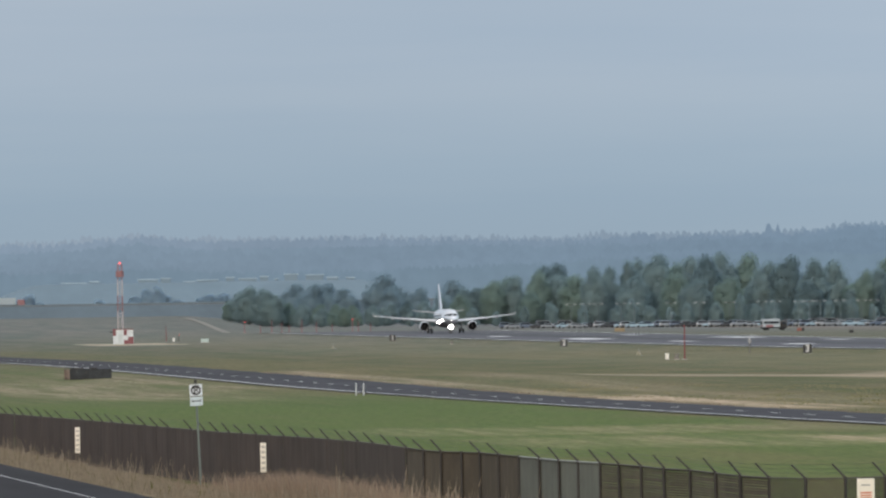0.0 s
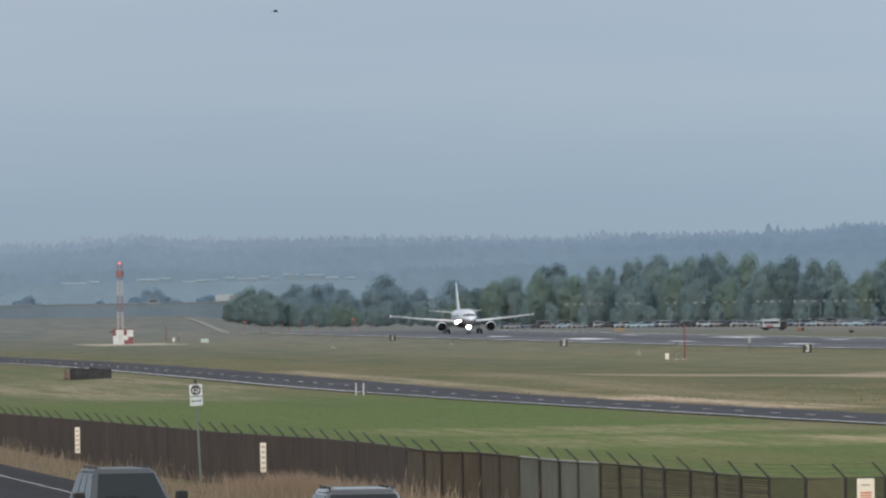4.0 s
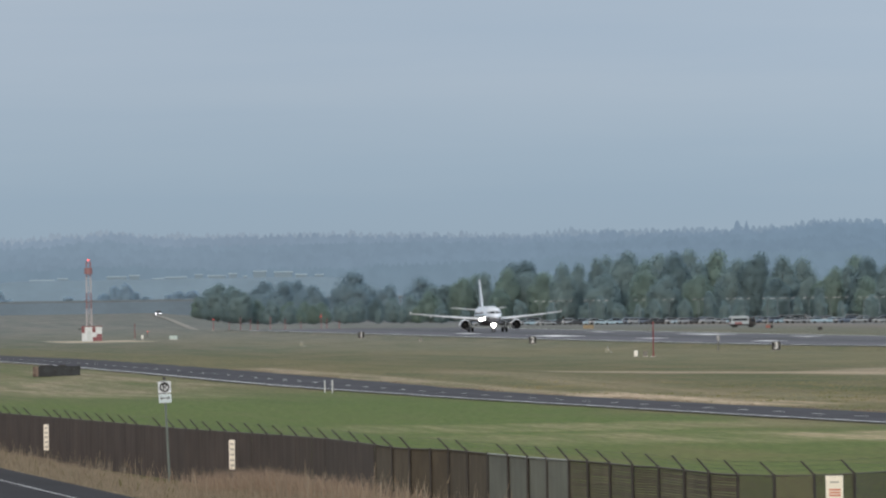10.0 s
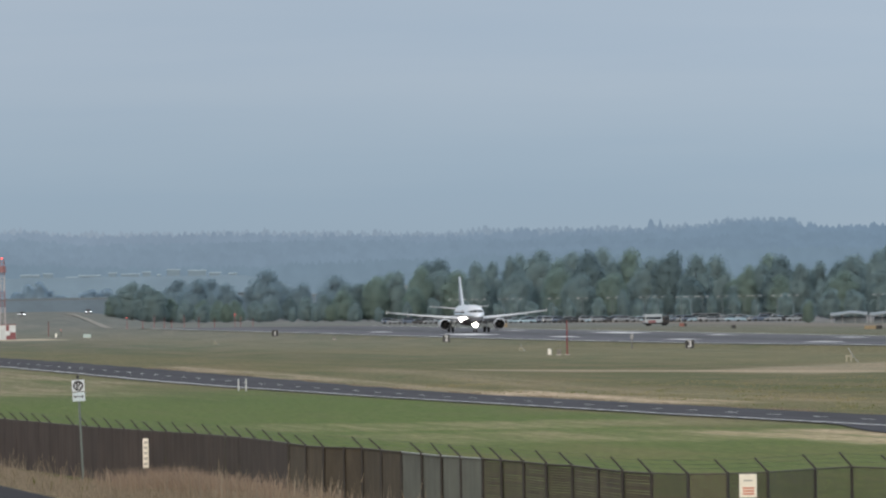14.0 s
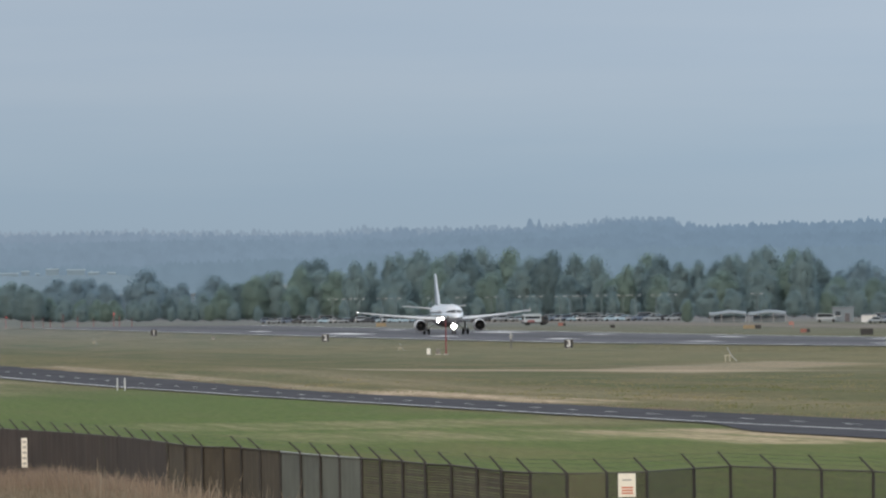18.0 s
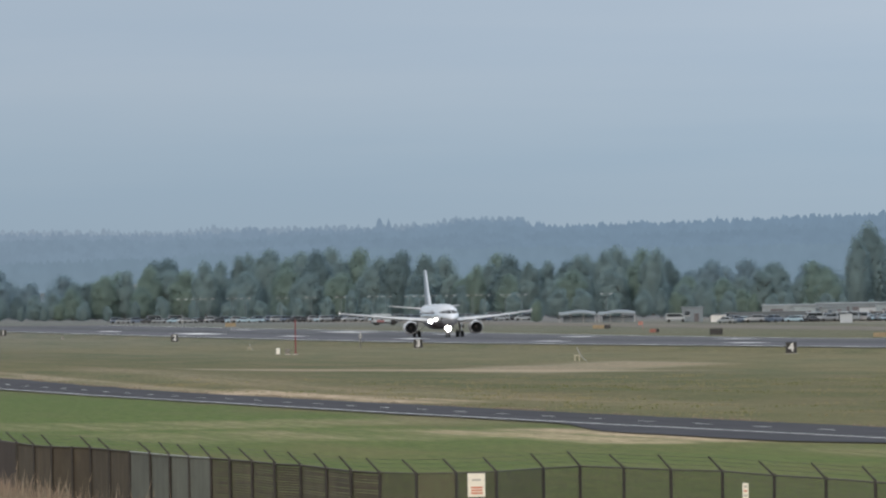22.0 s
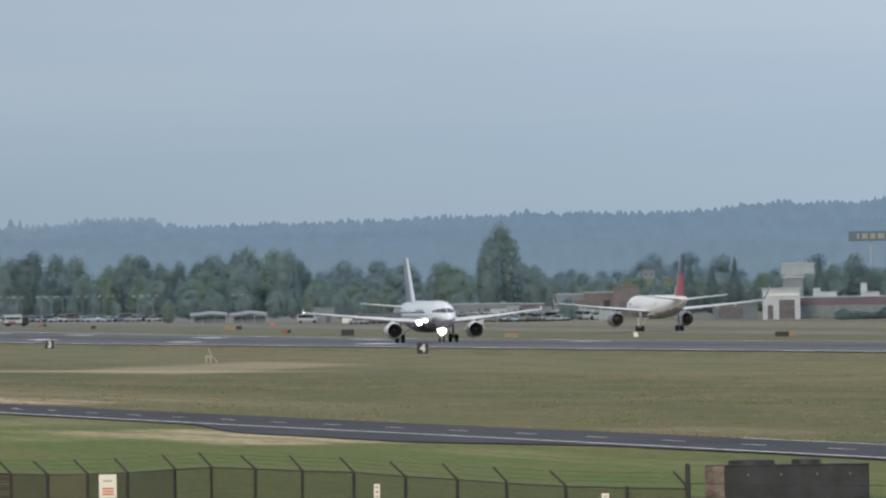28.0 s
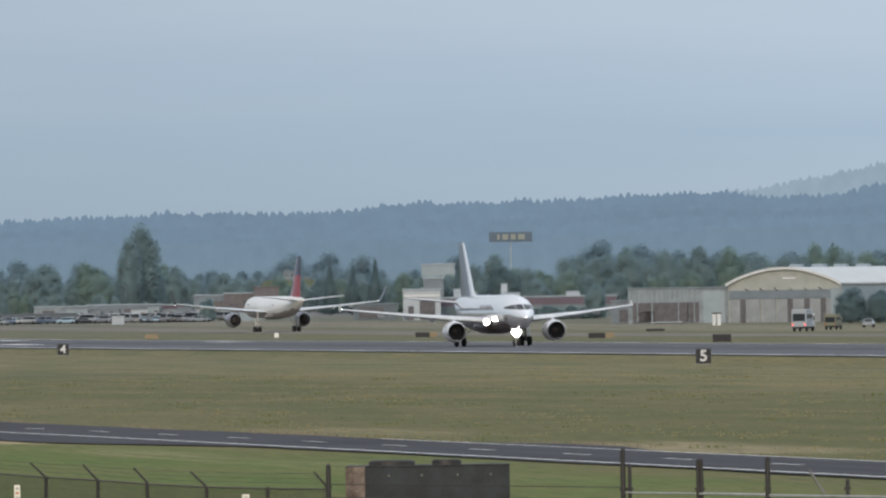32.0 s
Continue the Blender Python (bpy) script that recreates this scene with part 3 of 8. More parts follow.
for i_ in range(130):
    x_ = -1850 + i_ * 15.0
    if x_ < 90:
        along_road("centre_dash", x_, x_ + 4.2, -0.1, 0.12, WHITE_LINE, 0.08, 5.0, perimeter_road)
strip("edge_line", -555, 190, 18.52, 18.575, WHITE_LINE, 0.06, "", "", 10, public_road)


# ---- wooded hills behind everything ----
def ridge(prof, r, right, left, seed, tree_h, label, floor=-4.0, back=60.0, firs=()):
    """A long wooded ridge: bearing and height profile, with a skyline of single conifers and round crowns, and a slope behind it."""
    rnd = random.Random(seed)
    degs, hs = [p[0] for p in prof], [p[1] for p in prof]
    ds = np.arange(degs[0], degs[-1], 0.004)
    base = np.interp(ds, degs, hs) * r / 1000 + EYE[2]
    tops = np.array([0.3 * tree_h * (noise.noise((d * 5, seed, 0)) + 0.7 * noise.noise((d * 21, seed, 3))) for d in ds])
    crowns = np.full(len(ds), -0.4 * tree_h)
    c = degs[0]
    single = list(firs)
    while c < degs[-1]:
        grove = 0.5 + 0.5 * noise.noise((c * 3.1, seed, 30))
        single.append((c, tree_h * rnd.uniform(0.15, 0.55 + 0.7 * grove * grove)))
        c += rnd.uniform(0.012, 0.045)
    for c, g in single:
        i0, i1 = np.searchsorted(ds, (c - 0.06, c + 0.06))
        u = np.abs(ds[i0:i1] - c) / (0.011 + 0.0022 * g)
        shape = g * (1 - u ** 0.85) if rnd.random() < 0.6 else g * 0.75 * (1 - u ** 2.2)
        crowns[i0:i1] = np.maximum(crowns[i0:i1], shape)
    tops = base + tops + np.maximum(crowns, -0.3 * tree_h)
    cs, sn = np.cos(np.radians(ds)), np.sin(np.radians(ds))
    grid = [np.stack([-q * cs, q * sn, z], 1) for q, z in ((r, np.full(len(ds), floor)), (r, tops), (r + back, tops - 1.0), (r + back, np.full(len(ds), floor)))]
    vs = np.stack(grid, 1).reshape(-1, 3).tolist()
    fs = [(i * 4 + j, i * 4 + j + 4, i * 4 + j + 5, i * 4 + j + 1) for i in range(len(ds) - 1) for j in range(3)]
    ob = new("backdrop", data_mesh("backdrop", vs, fs, distance_material("hill_haze_glow", right, left, float(base.max()))))
    return tagged(ob, label, "hills", kind="structure")


HILL = [(3.08, 8.2), (3.60, 8.1), (3.94, 8.2), (4.43, 8.9), (4.81, 8.4), (5.68, 8.4), (6.30, 8.2), (6.89, 7.9), (7.52, 8.2), (7.71, 8.1), (8.61, 8.3), (8.79, 8.9), (9.17, 9.0), (9.26, 8.3), (9.75, 8.3), (9.79, 8.3), (10.48, 8.6), (11.10, 8.9), (11.73, 9.1), (12.49, 8.9), (12.77, 9.6), (13.07, 10.0), (13.12, 9.8), (13.83, 9.9), (14.42, 10.4), (14.98, 10.5), (15.15, 9.9), (15.60, 10.1), (15.81, 11.0), (16.37, 11.2)]
HILL_FAR = [(13.94, 9.7), (14.80, 10.1), (15.22, 11.2), (15.50, 12.1), (15.91, 13.3), (16.37, 13.6)]
HILL_LOW = [(3.07, 5.2), (3.94, 5.2), (4.43, 5.5), (4.98, 5.0), (5.68, 4.9), (6.72, 5.4), (8.11, 6.0), (8.75, 6.1), (10.33, 5.8), (11.72, 5.9), (12.42, 6.1), (13.28, 5.6), (13.59, 5.6), (14.63, 6.5), (15.90, 6.8), (16.36, 6.6)]
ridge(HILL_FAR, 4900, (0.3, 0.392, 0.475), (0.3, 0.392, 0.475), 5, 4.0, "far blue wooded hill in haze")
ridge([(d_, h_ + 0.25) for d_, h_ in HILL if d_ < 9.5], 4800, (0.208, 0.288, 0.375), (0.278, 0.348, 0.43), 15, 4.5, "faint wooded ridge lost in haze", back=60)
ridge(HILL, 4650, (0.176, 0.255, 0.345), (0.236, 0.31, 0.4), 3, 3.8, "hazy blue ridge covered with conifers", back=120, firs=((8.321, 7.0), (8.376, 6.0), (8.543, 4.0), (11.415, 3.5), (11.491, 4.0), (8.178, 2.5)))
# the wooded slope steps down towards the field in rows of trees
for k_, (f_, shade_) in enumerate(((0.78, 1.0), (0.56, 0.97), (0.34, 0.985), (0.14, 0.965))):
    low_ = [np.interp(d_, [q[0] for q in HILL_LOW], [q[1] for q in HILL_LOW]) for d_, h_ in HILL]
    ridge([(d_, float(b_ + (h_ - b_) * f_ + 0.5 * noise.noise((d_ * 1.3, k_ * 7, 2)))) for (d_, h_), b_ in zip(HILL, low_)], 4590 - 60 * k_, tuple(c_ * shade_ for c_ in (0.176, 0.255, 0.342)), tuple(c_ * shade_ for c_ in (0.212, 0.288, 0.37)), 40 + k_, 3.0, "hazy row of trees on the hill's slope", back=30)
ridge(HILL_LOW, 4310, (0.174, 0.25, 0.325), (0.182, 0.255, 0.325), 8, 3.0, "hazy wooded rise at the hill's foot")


# ---- trees ----
def lobe_points():
    """Vertices and faces of a small sphere, for the solid heart of a leaf lobe."""
    bm = nb()
    bmesh.ops.create_icosphere(bm, subdivisions=2, radius=1.0)
    bm.verts.ensure_lookup_table()
    vs, fs = [v.co.copy() for v in bm.verts], [tuple(v.index for v in f.verts) for f in bm.faces]
    bm.free()
    return vs, fs


LOBE_V, LOBE_F = lobe_points()


def crown_mesh(name, blobs, count, size, material, seed, ragged=0.22):
    """Crown of leaf clumps: uneven lobes with a fringe of small bent leaf sprays lying on and off them."""
    rnd = random.Random(seed)
    vs, fs, ns = [], [], []
    weights = [b[3] * b[3] for b in blobs]
    mid = sum(b[2] for b in blobs) / len(blobs)

    def shade(p, c):
        return tuple((p * 0.24 + Vector((c.x, c.y, (c.z - mid) * 0.8)).normalized() * 0.8 + Vector((0, 0, 0.4))).normalized())

    for k, (bx, by, bz, br, bh) in enumerate(blobs):
        i = len(vs)
        for q in LOBE_V:
            f = 0.57 * (1 + 0.22 * noise.noise((q.x * 1.9 + k * 3, q.y * 1.9, q.z * 1.9 + seed)) + 0.2 * noise.noise((q.x * 3.9, q.y * 3.9 + k + seed, q.z * 3.9)))
            c = Vector((bx + q.x * br * f, by + q.y * br * f, max(0.5, bz + q.z * bh * f)))
            vs.append(c)
            ns.append(shade(q, c))
        fs += [tuple(i + j for j in f) for f in LOBE_F]
    for _ in range(count):
        bx, by, bz, br, bh = rnd.choices(blobs, weights)[0]
        p = Vector((rnd.gauss(0, 1), rnd.gauss(0, 1), rnd.gauss(0.15, 1))).normalized()
        k = 0.58 + 0.54 * rnd.random() ** 0.8 + 0.3 * ragged * rnd.gauss(0, 1)
        c = Vector((bx + p.x * br * k, by + p.y * br * k, bz + p.z * bh * k))
        if c.z < 0.4:
            continue
        n_ = (p + Vector((rnd.gauss(0, 0.4), rnd.gauss(0, 0.4), rnd.gauss(0.1, 0.4)))).normalized()
        u = n_.orthogonal().normalized()
        u.rotate(Matrix.Rotation(rnd.uniform(0, 6.28), 3, n_))
        v = n_.cross(u)
        a, b = size * rnd.uniform(0.5, 1.3), size * rnd.uniform(0.4, 1.0)
        i = len(vs)
        vs += [c - u * a * 0.5, c + v * b * 0.5 - n_ * 0.2 * size, c + u * a * 0.5, c - v * b * 0.5 - n_ * 0.2 * size]
        fs += [(i + 2, i + 1, i), (i + 3, i + 2, i)]
        ns += [shade(p, c)] * 4
    me = data_mesh(name, [tuple(v) for v in vs], fs, material, True)
    me.normals_split_custom_set_from_vertices(ns)
    return me


def trunk_mesh(name, h, r, limbs, seed):
    rnd = random.Random(seed)
    bm = nb()
    cyl(bm, (0, 0, -0.3), (0, 0, h * 0.45), r, r * 0.7, 7)
    cyl(bm, (0, 0, h * 0.45), (rnd.uniform(-0.3, 0.3), 0, h * 0.85), r * 0.7, r * 0.2, 6)
    for i in range(limbs):
        z = h * rnd.uniform(0.28, 0.6)
        a = rnd.uniform(0, 6.28)
        l_ = h * rnd.uniform(0.16, 0.28)
        cyl(bm, (0, 0, z), (math.cos(a) * l_, math.sin(a) * l_, z + l_ * 0.8), r * 0.4, r * 0.12, 5)
    me = bpy.data.meshes.new(name)
    bm.to_mesh(me)
    bm.free()
    me.materials.append(TRUNK)
    return me


def tree_kind(shape, leaf, seed):
    """One tree of unit kind, about 20 m high: broad, tall, conifer or poplar."""
    rnd = random.Random(seed)
    t = thing("tree", "", "tree")
    def swell(cz, r, h, k, small):
        """A main mass and k lobes that bulge a little out of it."""
        out = [(0, 0, cz, r, h)]
        for i in range(k):
            a_, e_ = 2.4 * i + rnd.uniform(-0.4, 0.4), rnd.uniform(-0.5, 1.0)
            q = rnd.uniform(0.5, 0.72)
            out.append((math.cos(a_) * r * q * math.cos(e_), math.sin(a_) * r * q * math.cos(e_), cz + h * q * math.sin(e_) * 1.15, small * rnd.uniform(0.8, 1.3), small * rnd.uniform(0.8, 1.3)))
        return out

    if shape == "broad":
        blobs = swell(9.2, 5.6, 8.4, 16, 2.4) + [(rnd.uniform(-2, 2), rnd.uniform(-2, 2), 16.5, 3.0, 3.2), (0, 0, 4.2, 6.2, 4.2)]
        me, tr = crown_mesh("crown", blobs, 11000, 0.64, leaf, seed), trunk_mesh("trunk", 17, 0.45, 5, seed)
    elif shape == "tall":
        blobs = swell(9.6, 3.8, 8.8, 14, 1.9) + [(rnd.uniform(-0.6, 0.6), 0, 17.0, 2.0, 2.8), (0, 0, 4.5, 4.4, 4.4)]
        me, tr = crown_mesh("crown", blobs, 9000, 0.56, leaf, seed), trunk_mesh("trunk", 18, 0.4, 5, seed)
    elif shape == "conifer":
        blobs = [(0, 0, z, 4.4 * (1 - z / 21.5) + 0.35, 2.0) for z in np.arange(2, 20.5, 1.5)]
        me, tr = crown_mesh("crown", blobs, 6500, 0.5, leaf, seed, 0.35), trunk_mesh("trunk", 19, 0.35, 3, seed)
    else:
        blobs = [(0, 0, z, 3.5 * math.sin(math.pi * min(0.97, (z + 4.5) / 25)) ** 0.7 + 0.3, 3.0) for z in np.arange(2.5, 18.5, 2.2)] + [(rnd.uniform(-1.8, 1.8), rnd.uniform(-1.8, 1.8), z, 1.7, 2.2) for z in np.arange(3, 17, 1.6)]
        me, tr = crown_mesh("crown", blobs, 11000, 0.5, leaf, seed, 0.2), trunk_mesh("trunk", 18, 0.5, 4, seed)
    shared("trunk", tr, t, Matrix())
    shared("crown", me, t, Matrix())
    return t


TREES = {}
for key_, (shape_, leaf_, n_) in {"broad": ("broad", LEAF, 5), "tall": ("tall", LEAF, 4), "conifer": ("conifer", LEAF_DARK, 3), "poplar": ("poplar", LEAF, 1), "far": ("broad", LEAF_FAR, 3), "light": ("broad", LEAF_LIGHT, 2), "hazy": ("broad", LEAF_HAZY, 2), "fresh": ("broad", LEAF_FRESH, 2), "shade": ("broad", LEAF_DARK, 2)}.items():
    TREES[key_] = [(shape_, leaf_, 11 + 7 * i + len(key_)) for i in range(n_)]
MADE = {}
TREE_LABELS = {"broad": "broadleaf tree with a full dark green crown", "tall": "tall slender green tree in a dense belt", "conifer": "dark green conifer with a pointed top", "poplar": "tall columnar poplar standing above the others", "far": "hazy grey-green tree behind the belt", "light": "small yellow-green tree before the dark belt", "hazy": "hazy tree beside the far highway", "fresh": "broadleaf tree with a fresh green crown", "shade": "broadleaf tree with a deep green crown"}


def plant(key, i, p, h, w, turn, group):
    """Plants a tree of height h and relative breadth w at p."""
    kinds = TREES[key]
    spec_ = kinds[i % len(kinds)]
    m = Matrix.Translation(p) @ Matrix.Rotation(turn, 4, "Z") @ Matrix.Diagonal((w * h / 20, w * h / 20, h / 20, 1))
    if (key, spec_) not in MADE:
        t = tree_kind(*spec_)
        tagged(t, TREE_LABELS[key], "tree", group)
        t.matrix_basis = m
        MADE[(key, spec_)] = t
        return t
    o = MADE[(key, spec_)]
    t = copy_thing(o, Matrix())
    t.matrix_basis = m
    return tagged(t, group=group)


# single trees of each stand: bearing, top in thousandths above eye level, half-breadth in degrees
STAND_WEST = [(5.06, 3.2, .035), (5.12, 3.7, .05), (5.205, 3.4, .03), (5.257, 3.2, .04), (5.36, 1.85, .06), (5.45, 1.75, .06), (5.55, 1.65, .06), (5.65, 1.6, .06), (5.76, 1.5, .06), (5.87, 1.5, .06), (5.98, 1.6, .06), (6.09, 1.8, .06), (6.2, 1.9, .06), (6.31, 2.1, .06)]
STAND_LONG = [(6.45, 3.1, .05), (6.52, 3.2, .05), (6.62, 3.95, .04), (6.7, 4.25, .04), (6.745, 4.45, .035), (6.9, 4.9, .04), (6.95, 5.4, .05), (6.996, 5.65, .05), (7.13, 4.4, .06), (7.246, 5.3, .04), (7.34, 5.25, .035), (7.455, 5.8, .03), (7.51, 6.1, .035), (7.62, 6.55, .05), (7.76, 5.5, .05), (7.84, 6.2, .05), (7.935, 6.35, .05), (8.04, 6.65, .045), (8.18, 6.5, .05), (8.3, 5.5, .05), (8.42, 6.15, .05), (8.594, 5.8, .045), (8.72, 5.55, .05)]
STAND_MIDDLE = [(8.85, 3.5, .05), (8.905, 4.5, .03), (8.99, 4.6, .04), (9.06, 5.65, .05), (9.11, 5.5, .05), (9.235, 4.65, .035), (9.35, 4.75, .035), (9.46, 4.75, .04), (9.54, 5.3, .04), (9.6, 5.45, .04), (9.7, 5.85, .04), (9.79, 6.3, .05), (9.93, 5.95, .05), (9.99, 5.95, .04), (10.09, 4.85, .04), (10.2, 2.9, .05), (10.31, 2.6, .05), (10.42, 2.6, .05), (10.53, 2.7, .05), (10.66, 3.3, .04), (10.735, 4.25, .055), (10.9, 2.5, .05), (11.02, 4.25, .05), (11.12, 2.6, .05), (11.2, 2.5, .05)]
STAND_EAST = [(11.46, 4.05, .04), (11.54, 3.75, .035), (11.64, 2.4, .05), (11.82, 2.95, .05), (11.9, 2.3, .05), (12.0, 2.3, .05), (12.18, 2.5, .06), (12.3, 2.2, .05), (12.42, 2.1, .05), (12.55, 2.15, .05), (12.68, 2.0, .05), (12.8, 2.3, .05), (12.95, 2.7, .06), (13.06, 2.3, .05), (13.14, 2.2, .05), (13.22, 2.4, .05), (13.32, 2.9, .04), (13.5, 4.5, .045), (13.6, 3.0, .05), (13.7, 3.0, .05), (13.8, 2.7, .05), (13.935, 4.0, .04), (14.025, 4.15, .035)]
STAND_END = [(14.1, 3.2, .05), (14.2, 3.3, .05), (14.3, 3.5, .05), (14.4, 3.9, .05), (14.56, 4.7, .05), (14.66, 3.8, .05), (14.755, 5.0, .045), (14.85, 3.8, .04), (14.955, 4.9, .05), (15.06, 4.1, .05), (15.16, 4.0, .05), (15.27, 3.9, .05), (15.38, 4.0, .05), (15.47, 5.15, .04), (15.57, 4.8, .05), (15.68, 4.3, .05), (15.8, 4.2, .05), (15.93, 4.2, .05), (16.05, 4.0, .05)]
BACK_WEST = [(5.4, 3.95, .06), (5.5, 3.9, .05), (5.6, 3.9, .05), (5.72, 3.4, .05), (5.93, 4.85, .065), (6.05, 3.7, .05), (6.15, 3.3, .05), (6.35, 4.05, .07), (6.45, 3.4, .05), (6.6, 3.2, .05)]
BACK_EAST = [(10.24, 3.5, .05), (10.33, 4.65, .06), (10.43, 3.9, .05), (10.59, 4.7, .06), (10.72, 3.8, .05), (10.97, 4.4, .09), (11.1, 3.8, .05), (11.25, 3.2, .05), (11.42, 3.2, .05), (11.58, 3.1, .05), (11.7, 3.0, .05), (11.78, 3.3, .05), (11.95, 3.1, .05), (12.06, 3.1, .05), (12.18, 4.2, .05), (12.27, 4.85, .08), (12.46, 5.0, .06), (12.64, 4.65, .06), (12.8, 3.0, .05), (13.0, 3.0, .05), (13.14, 3.6, .05), (13.22, 4.5, .06), (13.35, 3.4, .05), (14.0, 4.2, .05), (14.1, 5.85, .07), (14.28, 4.7, .06), (14.36, 5.35, .06), (14.5, 4.7, .06), (14.64, 4.6, .06), (14.85, 4.4, .06), (15.1, 4.3, .06), (15.35, 4.3, .06), (15.6, 4.4, .06), (15.85, 4.4, .06)]
BELT_LOW = [(5.43, 1.2), (6.02, 1.4), (6.71, 1.5), (7.76, 2.1), (8.40, 2.0), (9.79, 1.9), (10.68, 0.9), (11.48, 0.7)]
BELT_R = ([5.04, 6.71, 8.4, 11.32, 15.9], [3250, 3000, 2750, 2500, 2150])
BELT_FAR_R = ([5.04, 15.9], [3700, 2750])
BELT_R2 = ([5.04, 6.71, 8.4, 11.32], [3150, 2850, 2550, 2350])
rt = random.Random(42)


def belt(prof, dist, key_choice, step, back, hvar, group):
    """A belt of trees whose tops follow a skyline given as (degrees, thousandths above eye level)."""
    ds, hs = [p[0] for p in prof], [p[1] for p in prof]
    d, i = ds[0], 0
    while d < ds[-1]:
        r = float(np.interp(d, *dist)) + rt.uniform(0, back)
        p = spot(d, r)
        top = float(np.interp(d, ds, hs)) * r / 1000 + EYE[2]
        h = max(4.0, (top - p.z) * (1 - hvar * rt.random() ** 1.5))
        key = rt.choices(*key_choice)[0]
        plant(key, rt.randrange(9), p, h, rt.uniform(0.75, 1.15) * (20 / max(h, 14)) ** 0.35, rt.uniform(0, 6.28), group)
        d += step * rt.uniform(0.6, 1.4)
        i += 1


tint = random.Random(23)


def stand(trees, dist, choice, back, fill, group):
    """The trees of a stand one by one, and younger ones between and before them."""
    lo, hi = trees[0][0], trees[-1][0]

    def one(d, top, w, r, key):
        p = spot(d, r)
        h = max(4.0, top * r / 1000 + EYE[2] - p.z)
        if key == "broad":
            key = tint.choice(("broad", "broad", "broad", "fresh", "fresh", "shade"))
        crown = min(0.38 * h, max(0.19 * h, 2.3 * radians(w) * r))
        plant(key, rt.randrange(9), p, h, crown * 20 / (h * (4.2 if key in ("tall", "conifer") else 6.0)), rt.uniform(0, 6.28), group)

    for d, top, w in trees:
        key = choice[0] if w > 0.045 else rt.choice(choice)
        one(d, top, w, float(np.interp(d, *dist)) + rt.uniform(0.2, 1) * back, key)
    d = lo
    while d < hi:
        cover = max(top - ((d - c) / (2.4 * w)) ** 2 * 1.2 for c, top, w in trees)
        low = rt.uniform(0.62, 0.85)
        r = float(np.interp(d, *dist)) + rt.uniform(0.0, 0.6) * back
        base = gz(-r, r * math.tan(radians(d))) - EYE[2]
        one(d + rt.uniform(-0.3, 0.3) * fill, (base + (cover * r / 1000 - base) * low) * 1000 / r, rt.uniform(0.07, 0.1), r, "broad" if "broad" in choice else choice[0])
        d += fill * rt.uniform(0.7, 1.3)


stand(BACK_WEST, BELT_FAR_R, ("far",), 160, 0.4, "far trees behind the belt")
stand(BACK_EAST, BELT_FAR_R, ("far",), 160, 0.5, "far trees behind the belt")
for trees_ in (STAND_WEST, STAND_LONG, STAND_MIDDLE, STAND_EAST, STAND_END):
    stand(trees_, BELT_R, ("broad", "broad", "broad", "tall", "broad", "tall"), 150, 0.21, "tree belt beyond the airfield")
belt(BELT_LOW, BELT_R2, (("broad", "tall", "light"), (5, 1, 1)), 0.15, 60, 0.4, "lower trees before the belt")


# ---- airliners ----
def ring(x, zc, hw, hh, k=32, flat=0.0):
    pts = []
    for i in range(k):
        a = 2 * math.pi * i / k
        pts.append(Vector((x, hw * math.sin(a), zc + hh * math.cos(a))))
    return pts


def airfoil(x_le, y, z, chord, thick, up=None):
    """Section of a wing as a closed loop; up: the loop stands in this plane (for fins)."""
    prof = [(1.0, 0.0), (0.75, 0.32), (0.5, 0.52), (0.3, 0.6), (0.12, 0.48), (0.03, 0.26), (0.0, 0.0), (0.03, -0.2), (0.12, -0.33), (0.3, -0.4), (0.5, -0.33), (0.75, -0.18)]
    out = []
    for cx, cz in prof:
        off = cz * thick
        if up == "fin":
            out.append(Vector((x_le - cx * chord, y + off, z)))
        else:
            out.append(Vector((x_le - cx * chord, y, z + off)))
    return out


DUCT_DARK = mat("dark_inlet", (0.012, 0.013, 0.015), 0.8, var=0.2, scale=3.0, spec=0.1)


